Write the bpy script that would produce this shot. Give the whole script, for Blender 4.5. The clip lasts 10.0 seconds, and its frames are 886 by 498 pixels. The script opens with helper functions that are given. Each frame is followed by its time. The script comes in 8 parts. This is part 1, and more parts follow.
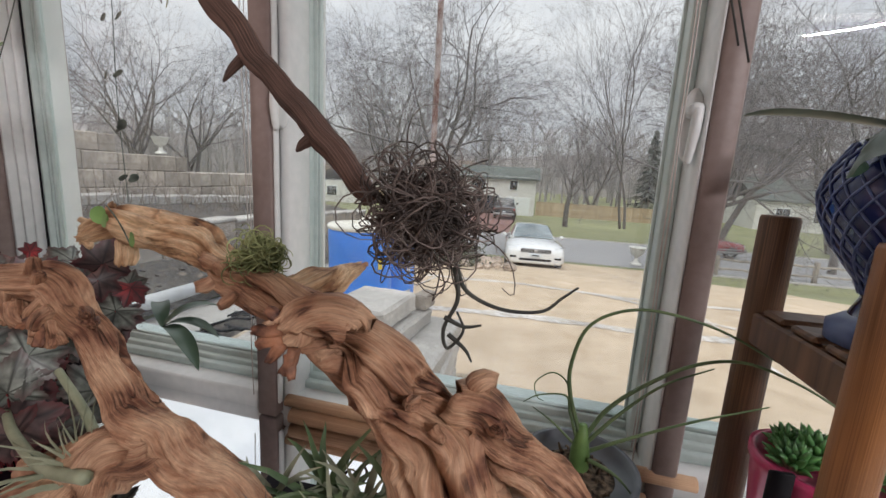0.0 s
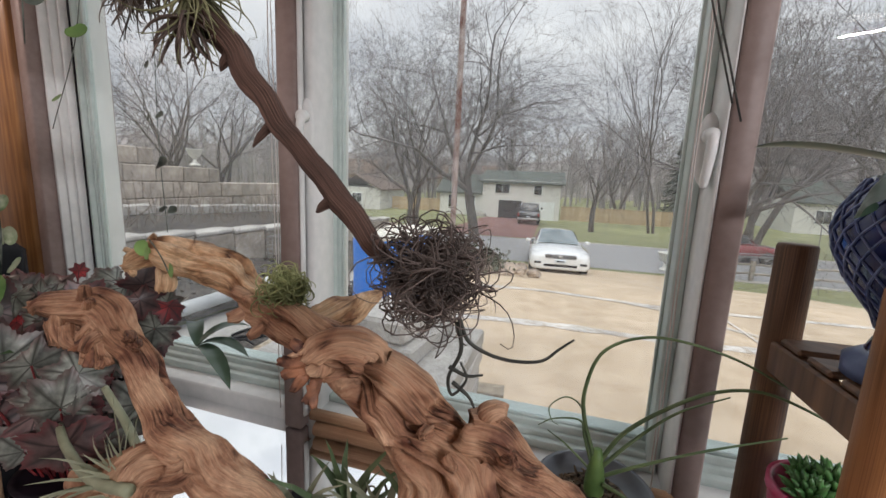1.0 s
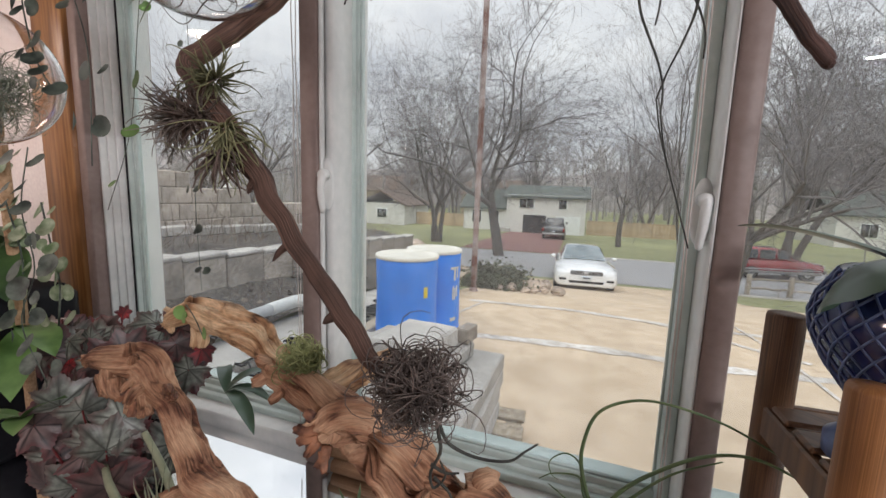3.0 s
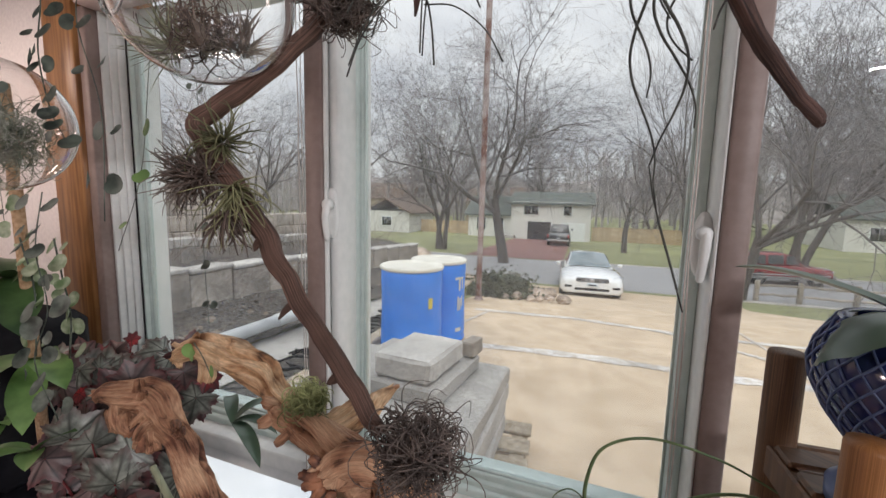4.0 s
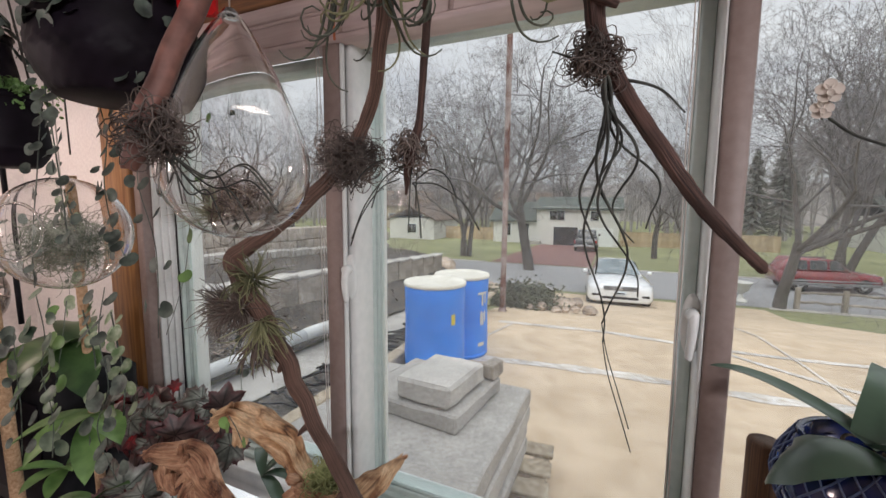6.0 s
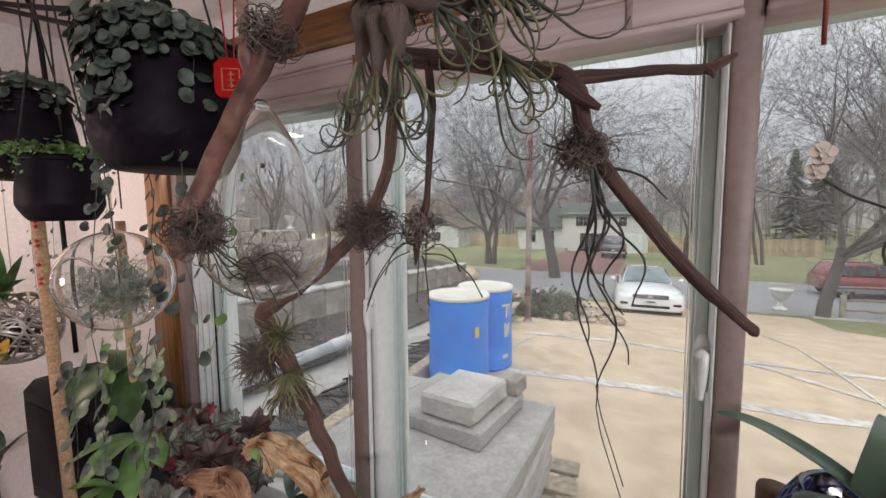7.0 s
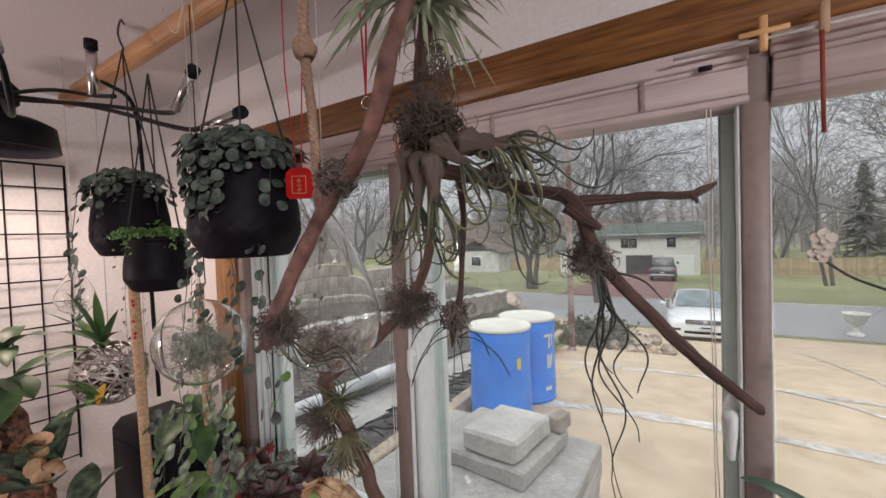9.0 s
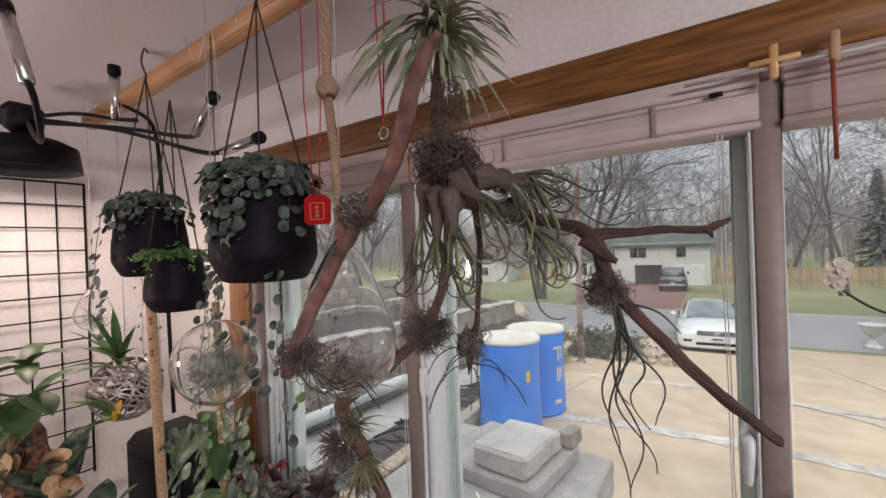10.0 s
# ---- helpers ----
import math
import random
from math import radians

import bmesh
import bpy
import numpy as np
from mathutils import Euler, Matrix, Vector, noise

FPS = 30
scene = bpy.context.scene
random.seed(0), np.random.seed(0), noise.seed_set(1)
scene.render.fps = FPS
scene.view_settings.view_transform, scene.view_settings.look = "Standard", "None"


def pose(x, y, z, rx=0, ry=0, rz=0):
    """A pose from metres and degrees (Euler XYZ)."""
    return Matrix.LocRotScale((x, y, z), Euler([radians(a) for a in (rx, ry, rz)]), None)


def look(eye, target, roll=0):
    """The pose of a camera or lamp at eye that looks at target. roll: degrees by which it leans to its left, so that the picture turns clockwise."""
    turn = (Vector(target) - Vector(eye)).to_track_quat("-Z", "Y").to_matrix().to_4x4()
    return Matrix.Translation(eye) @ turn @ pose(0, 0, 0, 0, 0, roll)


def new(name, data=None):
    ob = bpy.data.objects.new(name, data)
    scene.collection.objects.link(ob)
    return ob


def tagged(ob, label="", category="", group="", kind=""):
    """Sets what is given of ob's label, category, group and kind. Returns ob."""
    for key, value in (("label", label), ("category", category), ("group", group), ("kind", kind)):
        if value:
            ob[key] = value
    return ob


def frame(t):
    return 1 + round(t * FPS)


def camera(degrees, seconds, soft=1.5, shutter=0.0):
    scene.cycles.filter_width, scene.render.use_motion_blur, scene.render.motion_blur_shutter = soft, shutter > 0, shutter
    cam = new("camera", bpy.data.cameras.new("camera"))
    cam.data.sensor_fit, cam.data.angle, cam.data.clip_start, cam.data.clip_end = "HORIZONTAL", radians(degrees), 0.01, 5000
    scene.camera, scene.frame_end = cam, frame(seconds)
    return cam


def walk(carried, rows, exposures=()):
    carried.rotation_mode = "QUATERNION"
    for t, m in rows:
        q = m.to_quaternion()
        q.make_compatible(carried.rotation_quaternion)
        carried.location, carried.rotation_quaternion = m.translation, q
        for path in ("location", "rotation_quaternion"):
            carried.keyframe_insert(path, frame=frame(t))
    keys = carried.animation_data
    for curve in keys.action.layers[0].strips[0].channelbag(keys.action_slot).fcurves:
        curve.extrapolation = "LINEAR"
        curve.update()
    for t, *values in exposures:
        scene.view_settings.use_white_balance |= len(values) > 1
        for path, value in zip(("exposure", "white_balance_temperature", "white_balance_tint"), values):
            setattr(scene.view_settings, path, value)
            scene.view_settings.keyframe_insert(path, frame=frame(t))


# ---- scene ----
cam = camera(94.19, 10.0)
PATH = [
    (0, (0.3659, -0.511, 1.5679), (-0.0014, 1.4209, 1.2035), 3.25),
    (0.5, (0.3704, -0.5197, 1.58), (-0.0612, 1.4004, 1.2238), 2.86),
    (1, (0.3751, -0.5207, 1.5925), (-0.1067, 1.3897, 1.2484), 2.47),
    (1.5, (0.3794, -0.5218, 1.6086), (-0.1453, 1.3791, 1.2749), 2.31),
    (2, (0.388, -0.5285, 1.6232), (-0.1758, 1.3639, 1.3056), 2.19),
    (2.5, (0.3957, -0.5384, 1.6374), (-0.1905, 1.3504, 1.3393), 2.08),
    (4, (0.4027, -0.5424, 1.6831), (-0.2219, 1.3417, 1.4381), 1.34),
    (4.5, (0.4044, -0.547, 1.7083), (-0.2351, 1.3337, 1.4756), 1.07),
    (5, (0.4102, -0.5531, 1.7335), (-0.2503, 1.3216, 1.5112), 0.88),
    (6.5, (0.4519, -0.5787, 1.8075), (-0.343, 1.2446, 1.5982), 0.03),
    (7, (0.4612, -0.5872, 1.8315), (-0.3907, 1.213, 1.6489), -0.49),
    (7.5, (0.4758, -0.6004, 1.8532), (-0.4312, 1.1757, 1.7023), -0.95),
    (8, (0.4844, -0.6173, 1.8678), (-0.4693, 1.1364, 1.7465), -1.34),
    (8.5, (0.4874, -0.6259, 1.8799), (-0.5073, 1.1068, 1.7875), -1.72),
    (9, (0.4943, -0.6354, 1.8924), (-0.5298, 1.0816, 1.8352), -1.98),
    (9.5, (0.4963, -0.6444, 1.9062), (-0.546, 1.0623, 1.8802), -2.13),
    (10, (0.4912, -0.646, 1.911), (-0.5625, 1.0539, 1.9022), -2.07),
]
walk(cam, [(t, look(eye, target, roll)) for t, eye, target, roll in PATH])

# ---- world, sun, lamps ----
scene.view_settings.exposure = 0.08
world = bpy.data.worlds.new("overcast_sky")
scene.world = world
world.use_nodes = True
wn, wl = world.node_tree.nodes, world.node_tree.links
sky = wn.new("ShaderNodeTexSky")
sky.sky_type, sky.sun_disc = "NISHITA", False
sky.sun_elevation, sky.sun_rotation = radians(38), radians(150)
sky.air_density, sky.dust_density = 1.0, 4.0
wtc = wn.new("ShaderNodeTexCoord")
wmap = wn.new("ShaderNodeMapping")
wmap.inputs["Scale"].default_value = (1.0, 1.0, 2.2)
cloud = wn.new("ShaderNodeTexNoise")
cloud.inputs["Scale"].default_value, cloud.inputs["Detail"].default_value = 2.6, 6.0
cloud.inputs["Roughness"].default_value = 0.55
ramp = wn.new("ShaderNodeValToRGB")
ramp.color_ramp.elements[0].position, ramp.color_ramp.elements[0].color = 0.36, (5.6, 5.8, 6.3, 1)
ramp.color_ramp.elements[1].position, ramp.color_ramp.elements[1].color = 0.66, (8.6, 8.7, 8.9, 1)
cover = wn.new("ShaderNodeMix")
cover.data_type = "RGBA"
cover.inputs["Factor"].default_value = 0.92
wl.new(wtc.outputs["Generated"], wmap.inputs["Vector"])
wl.new(wmap.outputs["Vector"], cloud.inputs["Vector"])
split = wn.new("ShaderNodeSeparateXYZ")
lift = wn.new("ShaderNodeMapRange")
high = wn.new("ShaderNodeMath")
high.operation, high.use_clamp, high.inputs[1].default_value = "POWER", True, 2.0
lift.inputs["To Min"].default_value, lift.inputs["To Max"].default_value = 0.9, 2.7
wl.new(wtc.outputs["Generated"], split.inputs["Vector"]), wl.new(split.outputs["Z"], high.inputs[0]), wl.new(high.outputs["Value"], lift.inputs["Value"])
overcast = wn.new("ShaderNodeMix")
overcast.data_type, overcast.blend_type = "RGBA", "MULTIPLY"
overcast.inputs["Factor"].default_value = 1.0
wl.new(cloud.outputs["Fac"], ramp.inputs["Fac"])
wl.new(sky.outputs["Color"], cover.inputs["A"])
wl.new(ramp.outputs["Color"], overcast.inputs["A"]), wl.new(lift.outputs["Result"], overcast.inputs["B"])
wl.new(overcast.outputs["Result"], cover.inputs["B"])
wl.new(cover.outputs["Result"], wn["Background"].inputs["Color"])
wn["Background"].inputs["Strength"].default_value = 0.105

sun_data = bpy.data.lights.new("sun", "SUN")
sun_data.energy, sun_data.angle, sun_data.color = 1.1, radians(40), (1.0, 0.96, 0.9)
new("sun", sun_data).matrix_world = look((0, -20, 20), (2, 0, 0))


def area(name, eye, target, size, watts, colour, shape="SQUARE"):
    data = bpy.data.lights.new(name, "AREA")
    data.energy, data.color, data.shape, data.size = watts, colour, shape, size
    if shape == "RECTANGLE":
        data.size_y = 0.012
    ob = new(name, data)
    ob.matrix_world = look(eye, target)
    return ob


# The room's ceiling lights behind the camera and the plant lamp by the grid wall.
area("ceiling_lamp_light", (1.8, -1.6, 2.3), (1.45, -1.0, 0.95), 0.9, 34.0, (0.975, 0.93, 0.96), "RECTANGLE")
# a warm lamp beyond the grid wall lights the ceiling and throws the pole's shadow towards the window
area("shelf_uplight", (-0.75, -1.0, 1.8), (-0.25, -0.3, 2.34), 0.2, 3.0, (1.0, 0.79, 0.76), "DISK")
area("plant_lamp_light", (-0.86, -0.34, 2.14), (-0.95, -0.3, 1.2), 0.16, 2.4, (1.0, 0.78, 0.68), "DISK")

# ---- materials ----


def node_in(node, key, value):
    node.inputs[key].default_value = value


def mat(name, c1, c2, scale=20.0, rough=0.6, bump=0.2, metal=0.0, coord="Object", stretch=(1, 1, 1), stain=0.25, stain_scale=None,
        vary=0.0, spec=0.5, coat=0.0, lo=0.35, hi=0.65, detail=6.0, dist=0.002, subsurface=0.0):
    """Noise-grained surface: two colours, a slow stain over them, a fine bump, and a tone of its own for each object."""
    m = bpy.data.materials.new(name)
    m.use_nodes = True
    n, l = m.node_tree.nodes, m.node_tree.links
    b = n["Principled BSDF"]
    tc, mp = n.new("ShaderNodeTexCoord"), n.new("ShaderNodeMapping")
    node_in(mp, "Scale", stretch)
    l.new(tc.outputs[coord], mp.inputs["Vector"])
    fine = n.new("ShaderNodeTexNoise")
    node_in(fine, "Scale", scale), node_in(fine, "Detail", detail)
    l.new(mp.outputs["Vector"], fine.inputs["Vector"])
    r = n.new("ShaderNodeValToRGB")
    r.color_ramp.elements[0].position, r.color_ramp.elements[0].color = lo, (*c1, 1)
    r.color_ramp.elements[1].position, r.color_ramp.elements[1].color = hi, (*c2, 1)
    l.new(fine.outputs["Fac"], r.inputs["Fac"])
    slow = n.new("ShaderNodeTexNoise")
    node_in(slow, "Scale", stain_scale or scale / 7.0), node_in(slow, "Detail", 3.0)
    l.new(tc.outputs["Object"], slow.inputs["Vector"])
    hsv = n.new("ShaderNodeHueSaturation")
    rng = n.new("ShaderNodeMapRange")
    node_in(rng, "From Min", 0.3), node_in(rng, "From Max", 0.7)
    node_in(rng, "To Min", 1.0 - stain), node_in(rng, "To Max", 1.0 + 0.5 * stain)
    l.new(slow.outputs["Fac"], rng.inputs["Value"])
    info, add = n.new("ShaderNodeObjectInfo"), n.new("ShaderNodeMapRange")
    node_in(add, "To Min", 1.0 - vary), node_in(add, "To Max", 1.0 + vary)
    l.new(info.outputs["Random"], add.inputs["Value"])
    mul = n.new("ShaderNodeMath")
    mul.operation = "MULTIPLY"
    l.new(rng.outputs["Result"], mul.inputs[0]), l.new(add.outputs["Result"], mul.inputs[1])
    l.new(mul.outputs["Value"], hsv.inputs["Value"]), l.new(r.outputs["Color"], hsv.inputs["Color"])
    l.new(hsv.outputs["Color"], b.inputs["Base Color"])
    node_in(b, "Roughness", rough), node_in(b, "Metallic", metal), node_in(b, "Specular IOR Level", spec), node_in(b, "Coat Weight", coat)
    if subsurface:
        node_in(b, "Subsurface Weight", subsurface), node_in(b, "Subsurface Radius", (0.004, 0.004, 0.002))
    if bump:
        bp = n.new("ShaderNodeBump")
        node_in(bp, "Strength", bump), node_in(bp, "Distance", dist)
        l.new(fine.outputs["Fac"], bp.inputs["Height"])
        l.new(bp.outputs["Normal"], b.inputs["Normal"])
    return m


def glass_mat(name, tint=(1, 1, 1), rough=0.0):
    m = bpy.data.materials.new(name)
    m.use_nodes = True
    b = m.node_tree.nodes["Principled BSDF"]
    node_in(b, "Base Color", (*tint, 1)), node_in(b, "Transmission Weight", 1.0), node_in(b, "Roughness", rough), node_in(b, "IOR", 1.45)
    return m


def glow_mat(name, colour, power):
    m = bpy.data.materials.new(name)
    m.use_nodes = True
    b = m.node_tree.nodes["Principled BSDF"]
    node_in(b, "Base Color", (*colour, 1)), node_in(b, "Emission Color", (*colour, 1)), node_in(b, "Emission Strength", power)
    return m


WHITE = mat("white_vinyl", (0.7, 0.745, 0.735), (0.77, 0.805, 0.795), 60, 0.4, 0.03, stain=0.07, stain_scale=4)
SASH = mat("grey_green_vinyl", (0.5, 0.61, 0.585), (0.56, 0.66, 0.635), 60, 0.38, 0.03, stain=0.08, stain_scale=5)
POST = mat("beige_post_paint", (0.24, 0.185, 0.168), (0.275, 0.215, 0.197), 80, 0.5, 0.03, stain=0.05, stain_scale=9)
HEADER = mat("pinkish_header_paint", (0.46, 0.37, 0.355), (0.54, 0.445, 0.43), 40, 0.6, 0.12, stain=0.2, stain_scale=7, stretch=(0.2, 1, 4))
PLASTER = mat("white_wall_paint", (0.7, 0.67, 0.66), (0.78, 0.75, 0.73), 120, 0.8, 0.15, stain=0.08, stain_scale=2)
CEIL = mat("ceiling_paint", (0.6, 0.56, 0.57), (0.66, 0.62, 0.63), 150, 0.9, 0.2, stain=0.07, stain_scale=1.5)
OAK = mat("stained_oak", (0.07, 0.023, 0.006), (0.27, 0.115, 0.03), 14, 0.38, 0.15, stretch=(0.6, 6, 9), stain=0.35, stain_scale=3, lo=0.3, hi=0.62)
OAKV = mat("stained_oak_upright", (0.2, 0.085, 0.025), (0.4, 0.2, 0.07), 14, 0.4, 0.15, stretch=(9, 9, 0.5), stain=0.3, stain_scale=4)
FLOOR = mat("floor_boards", (0.2, 0.11, 0.05), (0.33, 0.2, 0.1), 9, 0.4, 0.1, stretch=(8, 0.6, 1), stain=0.3)


def grain_mat(name, dark, mid, pale, rough=0.6):
    """Peeled wood whose streaks run with the limb: broad stains, fine fibres, dark open checks."""
    m = bpy.data.materials.new(name)
    m.use_nodes = True
    n, l = m.node_tree.nodes, m.node_tree.links
    b = n["Principled BSDF"]
    at, tc = n.new("ShaderNodeAttribute"), n.new("ShaderNodeTexCoord")
    at.attribute_name = "grain"
    band, fibre, check, stain = (n.new("ShaderNodeTexNoise") for _ in range(4))
    for q, sc, det, dis, src in ((band, 330, 5, 0.3, at.outputs["Vector"]), (fibre, 900, 4, 0.1, at.outputs["Vector"]), (check, 105, 2, 0.6, at.outputs["Vector"]), (stain, 24, 5, 0.4, tc.outputs["Object"])):
        node_in(q, "Scale", sc), node_in(q, "Detail", det), node_in(q, "Distortion", dis)
        l.new(src, q.inputs["Vector"])

    def math_node(op, a, c):
        q = n.new("ShaderNodeMath")
        q.operation = op
        for k, v in enumerate((a, c)):
            if isinstance(v, float):
                q.inputs[k].default_value = v
            elif v is not None:
                l.new(v, q.inputs[k])
        return q.outputs["Value"]

    away = math_node("ABSOLUTE", math_node("SUBTRACT", check.outputs["Fac"], 0.5), None)
    gap = n.new("ShaderNodeMapRange")
    node_in(gap, "From Min", 0.004), node_in(gap, "From Max", 0.026), node_in(gap, "To Min", 0.0), node_in(gap, "To Max", 1.0)
    l.new(away, gap.inputs["Value"])
    few = n.new("ShaderNodeMapRange")
    node_in(few, "From Min", 0.4), node_in(few, "From Max", 0.5)
    l.new(stain.outputs["Fac"], few.inputs["Value"])
    shut = math_node("MAXIMUM", gap.outputs["Result"], few.outputs["Result"])
    tone = math_node("ADD", math_node("MULTIPLY", band.outputs["Fac"], 0.32), math_node("MULTIPLY", stain.outputs["Fac"], 0.68))
    r = n.new("ShaderNodeValToRGB")
    r.color_ramp.elements[0].position, r.color_ramp.elements[0].color = 0.38, (*dark, 1)
    r.color_ramp.elements[1].position, r.color_ramp.elements[1].color = 0.6, (*pale, 1)
    r.color_ramp.elements.new(0.48).color = (*mid, 1)
    l.new(tone, r.inputs["Fac"])
    open_ = n.new("ShaderNodeMapRange")
    node_in(open_, "To Min", 0.42), node_in(open_, "To Max", 1.0)
    l.new(shut, open_.inputs["Value"])
    fine = n.new("ShaderNodeMapRange")
    node_in(fine, "From Min", 0.3), node_in(fine, "From Max", 0.7), node_in(fine, "To Min", 0.72), node_in(fine, "To Max", 1.22)
    l.new(fibre.outputs["Fac"], fine.inputs["Value"])
    hsv = n.new("ShaderNodeHueSaturation")
    l.new(math_node("MULTIPLY", open_.outputs["Result"], fine.outputs["Result"]), hsv.inputs["Value"]), l.new(r.outputs["Color"], hsv.inputs["Color"])
    l.new(hsv.outputs["Color"], b.inputs["Base Color"])
    node_in(b, "Roughness", rough), node_in(b, "Specular IOR Level", 0.35)
    high = math_node("ADD", math_node("MULTIPLY", shut, 0.8), math_node("ADD", math_node("MULTIPLY", band.outputs["Fac"], 1.2), math_node("MULTIPLY", fibre.outputs["Fac"], 0.4)))
    bp = n.new("ShaderNodeBump")
    node_in(bp, "Strength", 0.9), node_in(bp, "Distance", 0.0022)
    l.new(high, bp.inputs["Height"]), l.new(bp.outputs["Normal"], b.inputs["Normal"])
    return m


DRIFT = grain_mat("peeled_grapewood", (0.13, 0.05, 0.028), (0.35, 0.185, 0.108), (0.55, 0.355, 0.225))
DRIFT_PALE = grain_mat("bleached_grapewood", (0.2, 0.095, 0.045), (0.48, 0.3, 0.165), (0.7, 0.52, 0.33))
KNOT = mat("grapewood_knot", (0.045, 0.014, 0.01), (0.36, 0.165, 0.09), 90, 0.6, 0.8, stain=0.4, stain_scale=30)
BRANCH = mat("weathered_branch_bark", (0.045, 0.024, 0.018), (0.2, 0.115, 0.085), 5, 0.75, 0.7, coord="UV", stretch=(5, 3, 1), stain=0.4, stain_scale=25)
BARK_DARK = mat("dark_branch_bark", (0.024, 0.014, 0.012), (0.135, 0.07, 0.056), 5, 0.75, 0.7, coord="UV", stretch=(5, 3, 1), stain=0.4, stain_scale=25)
REDWOOD = mat("manzanita_bark", (0.08, 0.034, 0.029), (0.235, 0.112, 0.09), 45, 0.55, 0.3, stain=0.45, stain_scale=55)
MOSS = mat("dry_moss", (0.058, 0.046, 0.041), (0.205, 0.167, 0.148), 60, 0.9, 0.0, stain=0.3, stain_scale=30)
MOSS_GREEN = mat("living_moss", (0.1, 0.115, 0.085), (0.29, 0.315, 0.25), 60, 0.9, 0.0, stain=0.3, stain_scale=30)
AIR = mat("silver_air_plant", (0.075, 0.064, 0.055), (0.29, 0.25, 0.215), 30, 0.8, 0.1, stain=0.4, stain_scale=12)
AIR_GREEN = mat("green_air_plant", (0.16, 0.19, 0.12), (0.4, 0.43, 0.3), 25, 0.7, 0.1, stain=0.35, stain_scale=12)
AIR_DARK = mat("dark_curling_leaf", (0.035, 0.042, 0.032), (0.13, 0.145, 0.105), 30, 0.7, 0.1, stain=0.35, stain_scale=12)
AIR_OLIVE = mat("olive_air_plant", (0.11, 0.115, 0.055), (0.32, 0.32, 0.17), 30, 0.7, 0.1, stain=0.35, stain_scale=12)
AIR_BULB = mat("grey_bulb_skin", (0.06, 0.042, 0.035), (0.165, 0.124, 0.102), 22, 0.8, 0.3, coord="UV", stretch=(8, 2, 1), stain=0.3, stain_scale=14)
ROOT = mat("dark_aerial_root", (0.02, 0.022, 0.02), (0.06, 0.065, 0.055), 50, 0.7, 0.1)
LEAF = mat("green_leaf", (0.035, 0.085, 0.028), (0.105, 0.2, 0.065), 25, 0.42, 0.1, stain=0.3, stain_scale=9, vary=0.25)
LEAF_LIGHT = mat("fresh_leaf", (0.07, 0.15, 0.04), (0.16, 0.28, 0.085), 30, 0.45, 0.1, stain=0.3, stain_scale=15, vary=0.25)
LEAF_GREY = mat("grey_green_leaf", (0.016, 0.028, 0.022), (0.13, 0.165, 0.135), 70, 0.55, 0.1, stain=0.3, stain_scale=40)
LEAF_ORCHID = mat("orchid_leaf", (0.035, 0.075, 0.045), (0.075, 0.13, 0.085), 12, 0.32, 0.05, stretch=(1, 1, 1), stain=0.3, stain_scale=10, vary=0.15, spec=0.6)
LEAF_SILVER = mat("silver_begonia_leaf", (0.06, 0.07, 0.06), (0.3, 0.33, 0.29), 60, 0.4, 0.2, stain=0.4, stain_scale=18, vary=0.3)
LEAF_RED = mat("red_begonia_leaf", (0.1, 0.01, 0.014), (0.34, 0.025, 0.03), 45, 0.55, 0.2, stain=0.4, stain_scale=18, vary=0.35)
LEAF_DARK = mat("dark_begonia_leaf", (0.04, 0.024, 0.025), (0.17, 0.115, 0.11), 45, 0.4, 0.2, stain=0.4, stain_scale=18, vary=0.3)
LONG_LEAF = mat("rush_green_leaf", (0.06, 0.11, 0.045), (0.16, 0.23, 0.1), 20, 0.5, 0.05, stain=0.25, stain_scale=9)
SUCC = mat("succulent_green", (0.03, 0.1, 0.03), (0.09, 0.24, 0.07), 40, 0.4, 0.05, stain=0.3, stain_scale=25)
BLACK = mat("black_plastic", (0.004, 0.004, 0.006), (0.009, 0.009, 0.012), 60, 0.5, 0.05, spec=0.15)
POTBLACK = mat("black_pot_plastic", (0.004, 0.0025, 0.005), (0.011, 0.0075, 0.013), 40, 0.55, 0.1, stain=0.3, spec=0.12)
PINKPOT = mat("pink_pot_glaze", (0.4, 0.03, 0.1), (0.55, 0.06, 0.16), 20, 0.3, 0.03)
BLUEVASE = mat("cobalt_glaze", (0.008, 0.014, 0.07), (0.014, 0.026, 0.125), 25, 0.12, 0.03, coat=0.6)
LATTICE = mat("pale_blue_lattice", (0.07, 0.105, 0.22), (0.12, 0.165, 0.32), 60, 0.35, 0.05)
SOIL = mat("potting_bark", (0.03, 0.022, 0.015), (0.2, 0.15, 0.1), 140, 0.95, 0.8, stain=0.4, lo=0.4, hi=0.6)
ROPE = mat("jute_rope", (0.25, 0.15, 0.1), (0.5, 0.34, 0.24), 10, 0.9, 0.6, coord="UV", stretch=(6, 30, 1), stain=0.2, stain_scale=20)
SISAL = mat("sisal_pole_winding", (0.36, 0.22, 0.12), (0.58, 0.4, 0.25), 3, 0.9, 0.6, coord="UV", stretch=(2, 60, 1), stain=0.25, stain_scale=10)
POLEWOOD = mat("varnished_pine_pole", (0.36, 0.17, 0.07), (0.56, 0.31, 0.15), 4, 0.45, 0.15, coord="UV", stretch=(8, 1.5, 1), stain=0.3, stain_scale=6)
STANDWOOD = mat("brown_stained_stand_wood", (0.06, 0.028, 0.011), (0.175, 0.086, 0.036), 8, 0.5, 0.25, coord="UV", stretch=(10, 1, 1), stain=0.35, stain_scale=9)
